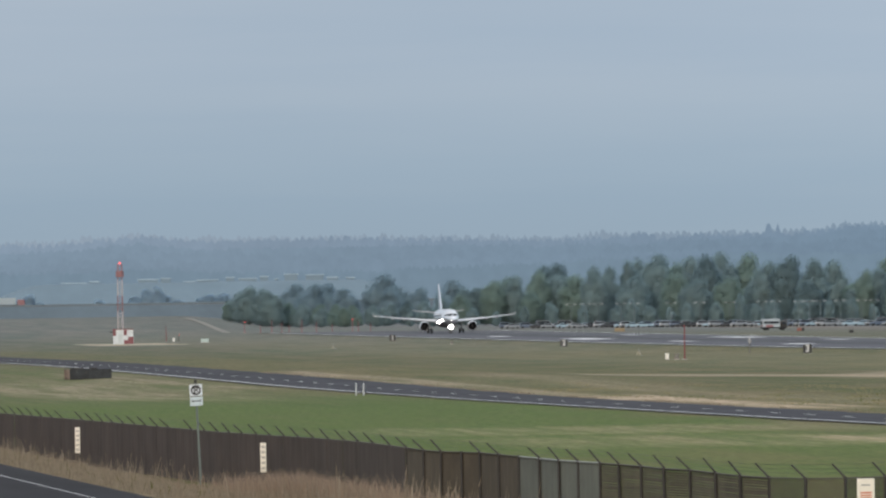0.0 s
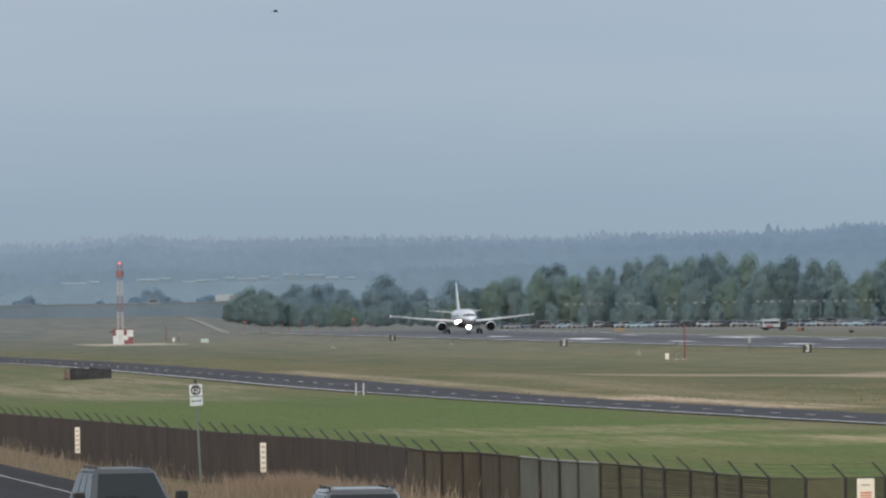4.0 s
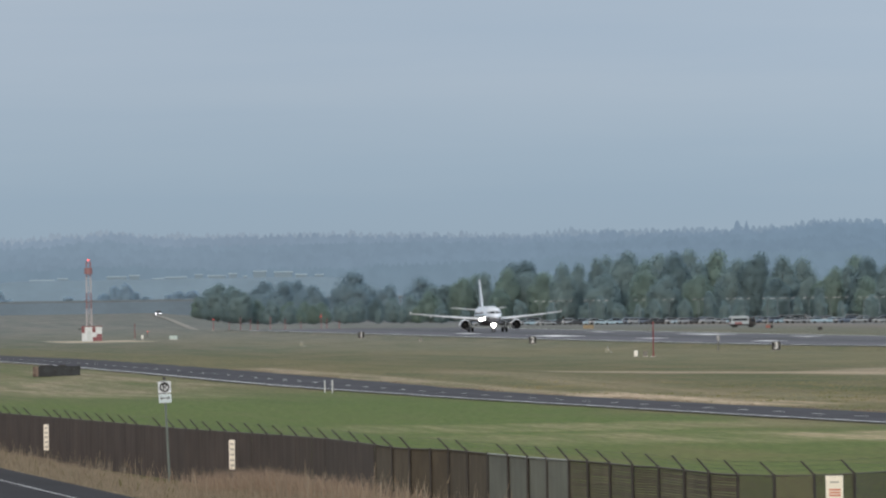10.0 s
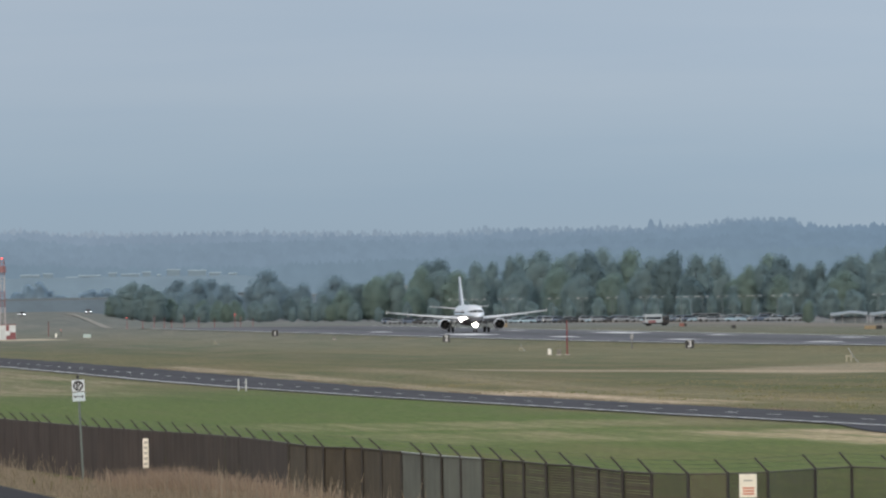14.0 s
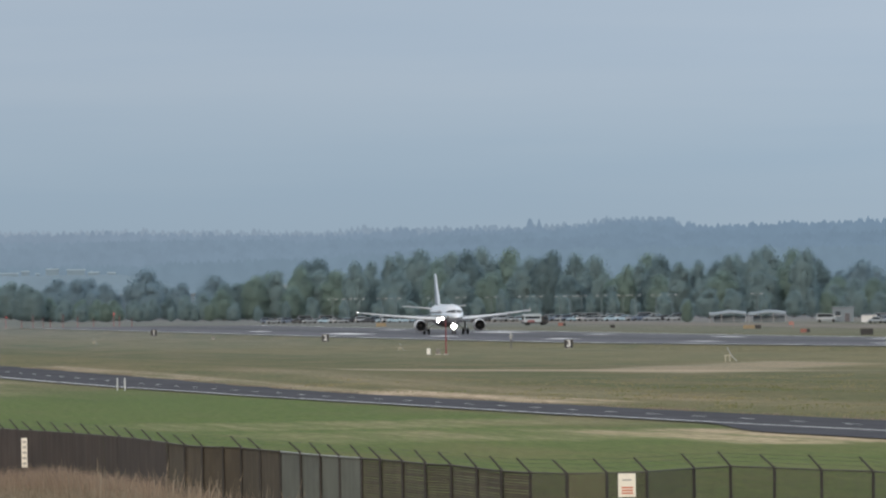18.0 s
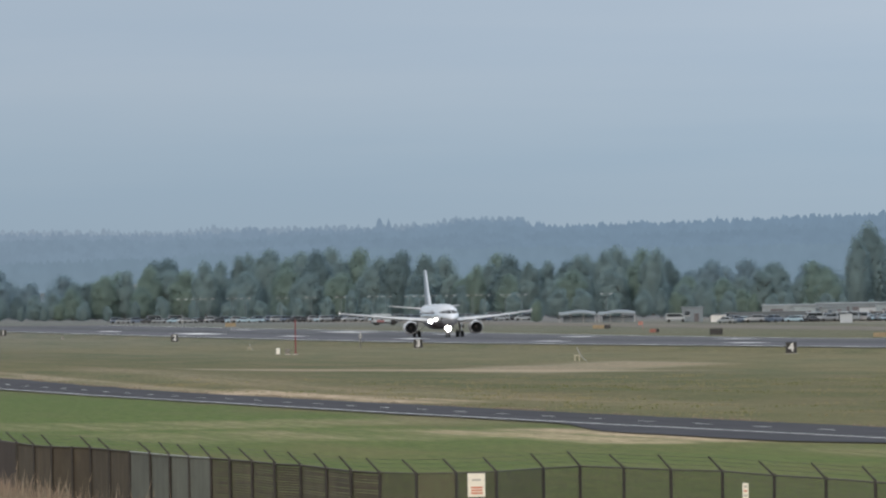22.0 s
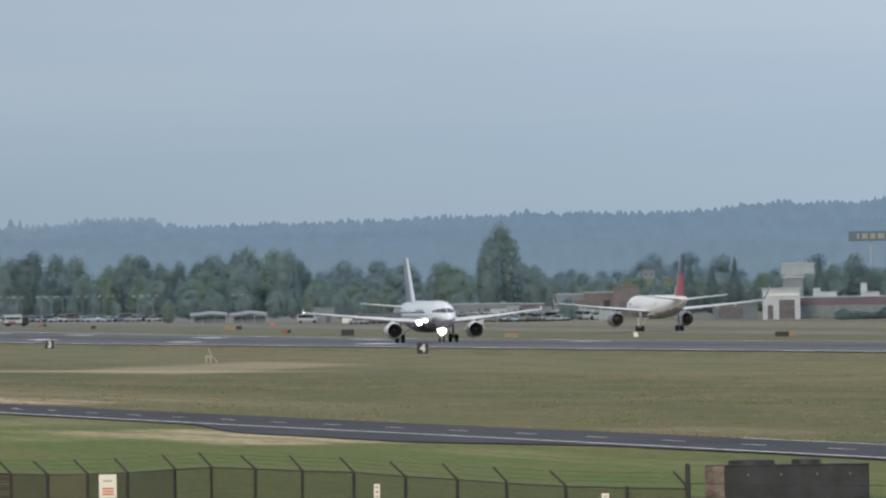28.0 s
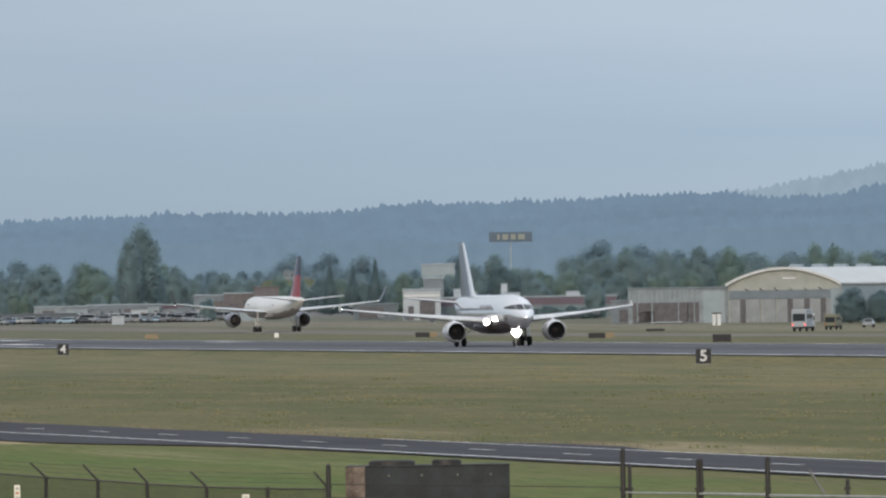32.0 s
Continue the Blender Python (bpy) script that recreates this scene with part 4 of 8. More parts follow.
def jet(name, label, j):
    """A twin-engined airliner, nose towards +x, standing on its wheels with the nose wheel at the origin."""
    t = thing(name, label, "airliner")
    n0 = j["nose_gear"]
    X = lambda s: n0 - s
    L, R, RH, zc = j["length"], j["half_w"], j["half_h"], j["axis"]
    body = j["body_mat"]
    # fuselage
    st = [(0.0, 0.02, -0.55), (0.25, 0.22, -0.5), (0.7, 0.4, -0.42), (1.4, 0.57, -0.32), (2.2, 0.71, -0.22), (3.2, 0.84, -0.12), (4.6, 0.95, -0.04), (6.2, 1.0, 0.0)]
    rings = [ring(X(s), zc + dz, R * k, RH * k * (0.96 if s < 3 else 1.0)) for s, k, dz in st]
    tail0 = L * 0.66
    rings.append(ring(X(L * 0.4), zc, R, RH))
    for s, k, dz in ((tail0, 1.0, 0.0), (L * 0.74, 0.94, 0.12), (L * 0.81, 0.8, 0.38), (L * 0.88, 0.58, 0.72), (L * 0.94, 0.36, 1.02), (L * 0.985, 0.19, 1.22), (L, 0.1, 1.28)):
        rings.append(ring(X(s), zc + dz, R * k, RH * k))
    fus = part("fuselage", loft(nb(), rings), body, t, smooth=True, mats=(j["belly_mat"],))
    # lower faces take the belly colour, which has underside shade in it
    for f in fus.data.polygons:
        f.material_index = 1 if f.center.z < zc - RH * 0.5 + 0.35 * max(0.0, (n0 - f.center.x) / L - 0.7) * 10 and f.center.x < n0 - 3.4 else 0
    # belly fairing
    bf = [ring(X(s), zc - RH * 0.72, R * k, RH * 0.42 * k) for s, k in ((L * 0.3, 0.3), (L * 0.33, 0.8), (L * 0.38, 0.98), (L * 0.52, 0.98), (L * 0.57, 0.75), (L * 0.61, 0.25))]
    part("belly_fairing", loft(nb(), bf), j["belly_mat"], t, "dark belly fairing with shade painted into its colour", smooth=True)
    # cockpit windows wrap round the nose
    def nose_x(y, z):
        """Where the nose surface lies at a sideways distance and height."""
        lo, hi = 0.0, 6.2
        for _ in range(24):
            m_ = (lo + hi) / 2
            k = float(np.interp(m_, [q[0] for q in st], [q[1] for q in st]))
            dz = float(np.interp(m_, [q[0] for q in st], [q[2] for q in st]))
            inside = (y / (R * k)) ** 2 + ((z - zc - dz) / (RH * k * (0.96 if m_ < 3 else 1.0))) ** 2 < 1
            lo, hi = (lo, m_) if inside else (m_, hi)
        return X(lo)

    for side in (-1, 1):
        for y0, y1, b0, b1, t0, t1 in ((0.05, 0.78, 0.42, 0.42, 0.98, 0.92), (0.84, 1.3, 0.42, 0.44, 0.9, 0.78), (1.34, 1.62, 0.45, 0.48, 0.76, 0.66)):
            bm = nb()
            rows = []
            for v in (0.0, 0.5, 1.0):
                row = []
                for u in (0.0, 0.33, 0.67, 1.0):
                    y = y0 + (y1 - y0) * u
                    z = zc + (b0 + (b1 - b0) * u) * (1 - v) + (t0 + (t1 - t0) * u) * v
                    row.append(Vector((nose_x(y, z), side * y, z)))
                rows.append(row)
            out = Vector((0.05, side * 0.02, 0.04))
            fr = [[bm.verts.new(p + out) for p in row] for row in rows]
            bk = [[bm.verts.new(p - out) for p in row] for row in rows]
            for g in (fr, bk):
                for a_ in range(2):
                    for b_ in range(3):
                        bm.faces.new((g[a_][b_], g[a_][b_ + 1], g[a_ + 1][b_ + 1], g[a_ + 1][b_]))
            rim = [(0, 0), (0, 1), (0, 2), (0, 3), (1, 3), (2, 3), (2, 2), (2, 1), (2, 0), (1, 0)]
            for (a_, b_), (c_, d_) in zip(rim, rim[1:] + rim[:1]):
                bm.faces.new((fr[a_][b_], fr[c_][d_], bk[c_][d_], bk[a_][b_]))
            bmesh.ops.recalc_face_normals(bm, faces=bm.faces[:])
            part("cockpit_window", bm, GLASS_DARK, fus, "dark cockpit window")
    # cabin windows
    wme = nb()
    box(wme, (0, 0, 0), (0.24, 0.05, 0.34), 0.05)
    w0 = part("cabin_window", wme, GLASS_DARK, fus, at=pose(X(7.5), R * 0.985, zc + 0.45))
    s = 8.05
    while s < L * 0.76:
        for side in (-1, 1):
            shared("cabin_window", w0.data, fus, pose(X(s), side * R * 0.985, zc + 0.45))
        s += 0.53 * j.get("window_step", 2)
    # wings
    yr, yk, yt = R * 0.7, j["span"] * 0.19, j["span"] / 2
    for side in (-1, 1):
        sec = []
        for y, s, c, th, z in ((yr, j["wing_s"], j["root"], 0.85, j["wing_z"]), (yk, j["wing_s"] + (yk - yr) * j["sweep"], j["root"] * 0.66, 0.62, j["wing_z"] + (yk - yr) * j["dih"]), (yt * 0.6, j["wing_s"] + (yt * 0.6 - yr) * j["sweep"], j["root"] * 0.47, 0.4, j["wing_z"] + (yt * 0.6 - yr) * j["dih"] * 1.03), (yt, j["wing_s"] + (yt - yr) * j["sweep"], j["tip"], 0.2, j["wing_z"] + (yt - yr) * j["dih"] * 1.12)):
            sec.append(airfoil(X(s), side * y, z, c, th))
        wing = part("wing", loft(nb(), sec), j["wing_mat"], t, "pale grey metal wing", smooth=True)
        tip_s, tip_z = j["wing_s"] + (yt - yr) * j["sweep"], j["wing_z"] + (yt - yr) * j["dih"] * 1.12
        if j["winglet"] > 1.5:
            up = [airfoil(X(tip_s), side * yt, tip_z, j["tip"], 0.16), airfoil(X(tip_s + 0.7), side * (yt + 0.55), tip_z + j["winglet"] * 0.45, j["tip"] * 0.75, 0.13), airfoil(X(tip_s + 1.7), side * (yt + 0.95), tip_z + j["winglet"], j["tip"] * 0.4, 0.08)]
            part("winglet", loft(nb(), up), j["fin_tip_mat"], wing, "upswept winglet", smooth=True)
        else:
            up = [airfoil(X(tip_s + 0.3), side * yt, tip_z - 0.25, 0.7, 0.06, "fin"), airfoil(X(tip_s), side * yt, tip_z, j["tip"] * 1.1, 0.1, "fin"), airfoil(X(tip_s + 0.75), side * yt, tip_z + j["winglet"], 0.6, 0.06, "fin")]
            part("wingtip_fence", loft(nb(), up), PAINT_WHITE, wing, "small arrow-shaped wingtip fence", smooth=True)
        part("position_light", ball(nb(), (X(tip_s + 0.25), side * (yt - 0.05), tip_z + 0.02), 0.11, 5), NAV_GLOW if side == j["lit_tip"] or j["lit_tip"] == 0 else GLASS_DARK, wing, "wingtip position light")
        # flap track fairings
        for fr in (0.36, 0.52, 0.68):
            y = yt * fr + 1.0
            s = j["wing_s"] + (y - yr) * j["sweep"] + float(np.interp(y, [yr, yk, yt], [j["root"], j["root"] * 0.66, j["tip"]])) * 0.62
            z = j["wing_z"] + (y - yr) * j["dih"] - 0.22
            part("flap_fairing", lathe(nb(), [(1.4, 0.02), (0.9, 0.16), (0.0, 0.24), (-1.2, 0.17), (-2.0, 0.02)], 10, Matrix.Translation((X(s), side * y, z)), True, True), j["wing_mat"], wing, smooth=True)
        # engine
        ye, ze, se, re = side * j["eng_y"], j["eng_z"], j["eng_s"], j["eng_r"]
        m = Matrix.Translation((X(se), ye, ze))
        nac = part("nacelle", lathe(nb(), [(0.0, re * 0.86), (0.06, re * 0.93), (-0.35, re * 1.02), (-1.2, re * 1.06), (-2.4, re * 0.98), (-3.3, re * 0.8), (-3.35, re * 0.74), (-2.2, re * 0.76), (-1.0, re * 0.76)], 28, m), j["cowl_mat"], t, "silver metal engine cowl", smooth=True)
        part("inlet_lip", lathe(nb(), [(-0.12, re * 0.80), (0.02, re * 0.83), (0.09, re * 0.88), (0.03, re * 0.95), (-0.2, re * 1.005)], 28, m), j["lip_mat"], nac, "bright bare-metal inlet lip", smooth=True)
        bm = nb()
        lathe(bm, [(-0.9, re * 0.75), (-0.92, 0.02)], 28, m)
        part("fan", bm, DUCT_DARK, nac, "dark fan disc")
        part("inlet_duct", lathe(nb(), [(-0.1, re * 0.795), (-0.5, re * 0.735), (-0.9, re * 0.72)], 28, m), DUCT_DARK, nac, "dark inlet duct", smooth=True)
        part("spinner", lathe(nb(), [(-0.35, 0.02), (-0.55, re * 0.14), (-0.88, re * 0.24)], 14, m), DARK_STEEL, nac, smooth=True)
        part("exhaust", lathe(nb(), [(-2.6, re * 0.62), (-3.6, re * 0.55), (-4.4, re * 0.4), (-4.4, re * 0.3), (-4.9, 0.03)], 18, m), DARK_STEEL, nac, smooth=True)
        py = [airfoil(X(se + 0.5), ye, ze + re * 0.98, 3.6, 0.3, "fin"), airfoil(X(se + 1.9), ye, j["wing_z"] + (abs(ye) - yr) * j["dih"] + 0.05, 4.2, 0.28, "fin")]
        part("pylon", loft(nb(), py), body, t, smooth=True)
        # tailplane
        hs = [airfoil(X(j["hstab_s"]), side * R * 0.25, j["hstab_z"], j["hstab_c"], 0.35), airfoil(X(j["hstab_s"] + j["hstab_span"] / 2 * 0.62), side * j["hstab_span"] / 2, j["hstab_z"] + j["hstab_span"] / 2 * 0.1, j["hstab_c"] * 0.38, 0.14)]
        part("tailplane", loft(nb(), hs), j["wing_mat"], t, "pale grey tailplane", smooth=True)
        # main gear
        yg, sg = side * j["track"] / 2, j["nose_gear"] + j["wheelbase"]
        gear = part("main_gear", cyl(cyl(nb(), (X(sg), yg, j["wheel_r"]), (X(sg) + 0.1, yg * 0.97, j["wing_z"] + 0.1), 0.14, 0.17, 12), (X(sg), yg, j["wheel_r"] + 0.3), (X(sg) + 0.2, yg * 0.45, zc - RH * 0.6), 0.07, 0.07, 8), RAIL_STEEL, t, "main gear leg with struts", smooth=True)
        bm = nb()
        box(bm, (X(sg) + 0.1, yg * 1.08, 1.75), (1.0, 0.06, 1.5), 0.03)
        part("gear_door", bm, body, gear)
        for dx in j["bogie"]:
            for dy in (-0.43, 0.43):
                part("wheel", lathe(nb(), [(-0.2, j["wheel_r"] * 0.45), (-0.2, j["wheel_r"] * 0.86), (-0.12, j["wheel_r"]), (0.12, j["wheel_r"]), (0.2, j["wheel_r"] * 0.86), (0.2, j["wheel_r"] * 0.45), (0.05, 0.05)], 22, Matrix.Translation((X(sg) + dx, yg + dy, j["wheel_r"])) @ Matrix.Rotation(math.pi / 2, 4, "Z"), True, True), RUBBER, gear, "black tyre", smooth=True)
    # fin
    fz = zc + RH * 0.75
    fs = [airfoil(X(j["fin_s"]), 0, fz, j["fin_c"], 0.62, "fin"), airfoil(X(j["fin_s"] + (j["height"] - fz) * 0.78), 0, j["height"], j["fin_c"] * 0.36, 0.26, "fin")]
    mid_ = [a.lerp(b, j.get("fin_split", 0.55)) for a, b in zip(*fs)]
    fin = part("fin", loft(nb(), [fs[0], mid_]), j["fin_mat"], t, j["fin_label"], smooth=True)
    part("fin_top", loft(nb(), [mid_, fs[1]]), j["fin_top_mat"], fin, smooth=True)
    le = [[Vector((p.x + 0.16, p.y * 1.15, p.z)) for p in (q[4], q[5], q[6], q[7], q[8])] + [Vector((q[8].x + 0.02, 0, q[8].z))] for q in (fs[0], mid_, fs[1])]
    part("fin_leading_edge", loft(nb(), le), j["fin_edge_mat"], fin, "bare-metal fin leading edge")
    # nose gear
    ng = part("nose_gear", cyl(cyl(nb(), (0, 0, 0.4), (-0.1, 0, zc - RH * 0.7), 0.1, 0.12, 12), (0.02, 0, 1.0), (-1.1, 0, zc - RH * 0.75), 0.05, 0.05, 8), RAIL_STEEL, t, "nose gear leg", smooth=True)
    for dy in (-0.25, 0.25):
        part("wheel", lathe(nb(), [(-0.11, 0.15), (-0.11, 0.32), (-0.06, 0.38), (0.06, 0.38), (0.11, 0.32), (0.11, 0.15), (0.03, 0.04)], 20, Matrix.Translation((0, dy, 0.38)) @ Matrix.Rotation(math.pi / 2, 4, "Z"), True, True), RUBBER, ng, "black tyre", smooth=True)
    # lamp discs are larger than real ones, standing in for their glare
    for lx, ly, lz, lr in j["lights"]:
        bm = lathe(nb(), [(-0.3, lr * 0.4), (0.0, lr), (0.05, lr)], 18, Matrix.Translation((lx, ly, lz)), True, False)
        hs_ = part("landing_light", bm, DARK_STEEL, t, "landing light housing", smooth=True)
        part("lamp_face", lathe(nb(), [(0.03, lr * 0.97), (0.1, lr * 0.6), (0.13, 0.02)], 18, Matrix.Translation((lx, ly, lz))), LAMP_GLOW, hs_, "glaring white lamp")
    for bar_x, bar_w in j["bars"]:
        for side in (-1, 1):
            bm = nb()
            box(bm, (X(bar_x), side * R * 0.985, zc + 0.72), (bar_w * 0.8, 0.05, 0.4), 0.02)
            part("livery_bar", bm, j["bar_mat"], fus, "plain dark livery mark")
    return t


JET_WHITE = mat("aircraft_silver_white", (0.92, 0.92, 0.92), 0.17, 0.85, var=0.04, scale=0.4, coat=0.3)
# belly grey: partly livery, partly underside shade put into the colour
JET_BELLY = mat("aircraft_belly_grey_shade", (0.095, 0.075, 0.075), 0.4, 0.1, var=0.1, scale=0.6, coat=0.3)
JET_CREAM = mat("aircraft_white", (0.86, 0.85, 0.82), 0.35, 0.0, var=0.05, scale=0.4, coat=0.5)
JET_WING = mat("aircraft_wing_metal", (0.66, 0.67, 0.68), 0.35, 0.3, var=0.08, scale=0.6)
JET_COWL = mat("polished_cowl", (0.72, 0.72, 0.72), 0.28, 0.35, var=0.06, scale=1.0)
JET_LIP = mat("bright_inlet_metal", (0.8, 0.8, 0.8), 0.2, 0.95, var=0.04, scale=2.0)
JET_NAVY = mat("aircraft_navy", (0.03, 0.04, 0.085), 0.35, 0.0, var=0.1, scale=0.6, coat=0.5)
JET_SLATE = mat("aircraft_slate_fin", (0.13, 0.155, 0.19), 0.35, 0.0, var=0.15, scale=0.5, coat=0.5)
JET_RED = mat("aircraft_red", (0.33, 0.04, 0.065), 0.35, 0.0, var=0.1, scale=0.6, coat=0.5)
COWL_DARK = mat("navy_cowl", (0.3, 0.3, 0.33), 0.3, 0.6, var=0.1, scale=1.0)

airliner = jet("airliner", "silver-white twin-jet airliner rolling along the runway, lights on", dict(
    length=33.84, half_w=1.975, half_h=2.07, axis=3.72, nose_gear=5.07, wheelbase=11.04, track=7.59, wheel_r=0.58, bogie=(0.0,),
    wing_s=10.0, root=6.6, tip=1.55, sweep=0.53, dih=0.093, wing_z=2.75, span=33.9, winglet=0.55, lit_tip=-1,
    eng_y=5.75, eng_z=1.72, eng_s=9.4, eng_r=1.13, hstab_s=27.9, hstab_z=4.9, hstab_c=4.0, hstab_span=12.45,
    fin_s=24.9, fin_c=6.4, height=11.8, body_mat=JET_WHITE, belly_mat=JET_BELLY, wing_mat=JET_WING, cowl_mat=JET_COWL, lip_mat=JET_LIP,
    fin_mat=JET_SLATE, fin_top_mat=JET_SLATE, fin_edge_mat=JET_LIP, fin_tip_mat=JET_WHITE, fin_label="slate-blue fin with a bright edge", lights=[(0.25, -0.26, 1.62, 0.3), (0.25, 0.26, 1.62, 0.3), (0.3, 0.0, 2.0, 0.36), (0.3, 0.0, 1.3, 0.26), (-4.3, -2.35, 2.75, 0.34)],
    bars=[(9.4, 0.8), (10.7, 0.8), (12.3, 0.7), (13.6, 0.8)], bar_mat=mat("livery_grey", (0.3, 0.3, 0.33), 0.4, var=0.05)))

# this belly_mat holds the underside's shade in its cream-grey
taxiing_airliner = jet("airliner", "white twin-jet airliner with a red and navy fin on the taxiway", dict(
    length=47.3, half_w=1.88, half_h=2.0, axis=4.45, nose_gear=6.0, wheelbase=18.3, track=7.32, wheel_r=0.5, bogie=(-0.57, 0.57),
    wing_s=15.3, root=7.6, tip=1.75, sweep=0.5, dih=0.09, wing_z=3.5, span=38.0, winglet=2.4, lit_tip=0,
    eng_y=6.5, eng_z=2.2, eng_s=15.0, eng_r=1.32, hstab_s=40.6, hstab_z=5.6, hstab_c=4.9, hstab_span=15.2,
    fin_s=37.0, fin_c=7.4, height=13.6, body_mat=JET_CREAM, window_step=40, belly_mat=mat("aircraft_shaded_belly", (0.3, 0.28, 0.26), 0.4, var=0.1), wing_mat=JET_WING, cowl_mat=COWL_DARK, lip_mat=JET_LIP,
    fin_mat=JET_RED, fin_top_mat=JET_NAVY, fin_edge_mat=JET_LIP, fin_tip_mat=JET_NAVY, fin_label="red fin with navy panels", lights=[], bars=[], bar_mat=JET_NAVY))


# ---- airfield furniture ----
def text_mesh(name, body, size, depth, material):
    cu = bpy.data.curves.new(name, "FONT")
    cu.body, cu.size, cu.extrude, cu.align_x, cu.align_y = body, size, depth, "CENTER", "CENTER"
    cu.offset = size * 0.028
    ob = new(name, cu)
    bpy.context.view_layer.update()
    me = bpy.data.meshes.new_from_object(ob)
    bpy.data.objects.remove(ob)
    me.materials.clear()
    me.materials.append(material)
    me.name = name
    return me


def distance_sign(k, p):
    """Black runway board with a white numeral, its face towards +x."""
    t = thing("distance_sign", "black runway distance sign with a white numeral %d" % k, "sign", Matrix.Translation(p) @ pose(0, 0, 0, 0, 0, 90 - 8), "runway distance signs")
    part("board", box(nb(), (0, 0, 0.74), (1.34, 0.34, 1.34), 0.03), SIGN_BLACK, t)
    for x in (-0.45, 0.45):
        part("leg", cyl(nb(), (x, 0, -0.05), (x, 0, 0.12), 0.045), DARK_STEEL, t)
    part("plinth", box(nb(), (0, 0, 0.0), (1.5, 0.6, 0.1), 0.01), CONCRETE, t, "concrete plinth")
    shared("numeral", text_mesh("numeral", str(k), 1.4, 0.012, PAINT_WHITE), t, Matrix.Translation((0, -0.185, 0.74)) @ pose(0, 0, 0, 90)).name = "numeral"
    return t


for k_ in range(1, 6):
    x_ = -2027 + 304.8 * (k_ - 1)
    distance_sign(k_, (x_, 213.0, gz(x_, 213)))


def info_board(x, y, w, h, lift, face, label, name="taxi_sign", rz=82, two=None):
    t = thing(name, label, "sign", Matrix.Translation((x, y, gz(x, y))) @ pose(0, 0, 0, 0, 0, rz))
    part("board", box(nb(), (0, 0, lift + h / 2), (w, 0.3, h), 0.03), face, t)
    if two:
        part("end_panel", box(nb(), (w * 0.5 + w * 0.28, 0, lift + h / 2), (w * 0.54, 0.3, h), 0.03), two, t, "end panel in a second colour")
    for dx in (-w * 0.36, w * 0.36):
        part("leg", box(nb(), (dx, 0, lift / 2), (0.08, 0.08, lift + 0.06)), DARK_STEEL, t)
    return t


info_board(-1638, 300, 2.3, 1.1, 0.2, SIGN_BLACK, "dark back of a taxiway sign board")
info_board(-1121, 298, 2.3, 0.95, 0.25, SIGN_BLACK, "dark back of a taxiway sign board")
info_board(-1424, 330, 2.2, 0.75, 0.1, SIGN_BLACK, "low taxiway sign, black and yellow", two=PAINT_YELLOW)
info_board(-1300, 327, 2.4, 0.75, 0.1, SIGN_BLACK, "low taxiway sign, black and yellow", two=PAINT_YELLOW)
info_board(-1505, 303, 2.2, 0.75, 0.1, PAINT_YELLOW, "low faded yellow taxiway sign")
info_board(-1491, 385, 3.0, 0.4, 0.06, SIGN_BLACK, "long low dark board in the grass", "low_board")
info_board(-1250, 396, 3.0, 0.4, 0.06, SIGN_BLACK, "long low dark board in the grass", "low_board")
info_board(-2296, 298, 2.6, 0.9, 0.1, PAINT_YELLOW, "yellow taxiway sign beyond the runway")
info_board(-2175, 325, 1.1, 0.75, 0.1, SIGN_RED, "small red and black taxiway sign", two=SIGN_BLACK)
info_board(-1922, 327, 2.4, 0.8, 0.1, PAINT_YELLOW, "low taxiway sign, yellow and black", two=SIGN_BLACK)
info_board(-1760, 310, 1.2, 0.7, 0.1, SIGN_RED, "small dark red taxiway sign", two=SIGN_BLACK)
info_board(-2050, 318, 1.0, 0.7, 0.1, SIGN_BLACK, "small dark taxiway sign")


def cabinet(x, y, s, m, label, rz=80, name="equipment_box"):
    t = thing(name, label, "equipment box", Matrix.Translation((x, y, gz(x, y))) @ pose(0, 0, 0, 0, 0, rz))
    part("body", box(nb(), (0, 0, s[2] / 2 + 0.08), s, 0.03), m, t)
    part("door", box(nb(), (0, -s[1] / 2 - 0.012, s[2] / 2 + 0.08), (s[0] * 0.82, 0.03, s[2] * 0.82), 0.01), m, t)
    part("plinth", box(nb(), (0, 0, 0.04), (s[0] + 0.2, s[1] + 0.2, 0.12), 0.01), CONCRETE, t, "concrete plinth")
    return t


cabinet(-1300, 175.4, (0.5, 0.45, 0.8), SIGN_WHITE, "white metal cabinet beside the red pole")
cabinet(-1296, 176.2, (0.6, 0.5, 0.75), FENCE_STEEL, "grey metal cabinet beside the red pole")
cabinet(-1491, 321, (0.7, 0.6, 0.7), SIGN_WHITE, "white equipment box in the grass")
cabinet(-2097, 177.7, (1.7, 0.9, 0.85), mat("pale_teal_paint", (0.42, 0.52, 0.5), 0.55, var=0.1), "pale green-grey equipment box")
cabinet(-2150, 175.0, (0.5, 0.5, 0.9), SIGN_WHITE, "small white box beside a pole")
cabinet(-1880, 254.6 - 45, (0.5, 0.4, 0.5), FENCE_STEEL, "small grey runway light box")


def marker_pole(x, y, h, r, m, label, lamp=None):
    t = thing("marker_pole", label, "pole", Matrix.Translation((x, y, gz(x, y))))
    part("shaft", cyl(nb(), (0, 0, -0.05), (0, 0, h), r, r * 0.8, 10), m, t)
    part("base", box(nb(), (0, 0, 0.05), (r * 6, r * 6, 0.14), 0.02), CONCRETE, t, "concrete footing")
    part("cap", ball(nb(), (0, 0, h + r * 0.5), r * 1.3, 5), lamp or DARK_STEEL, t)
    return t


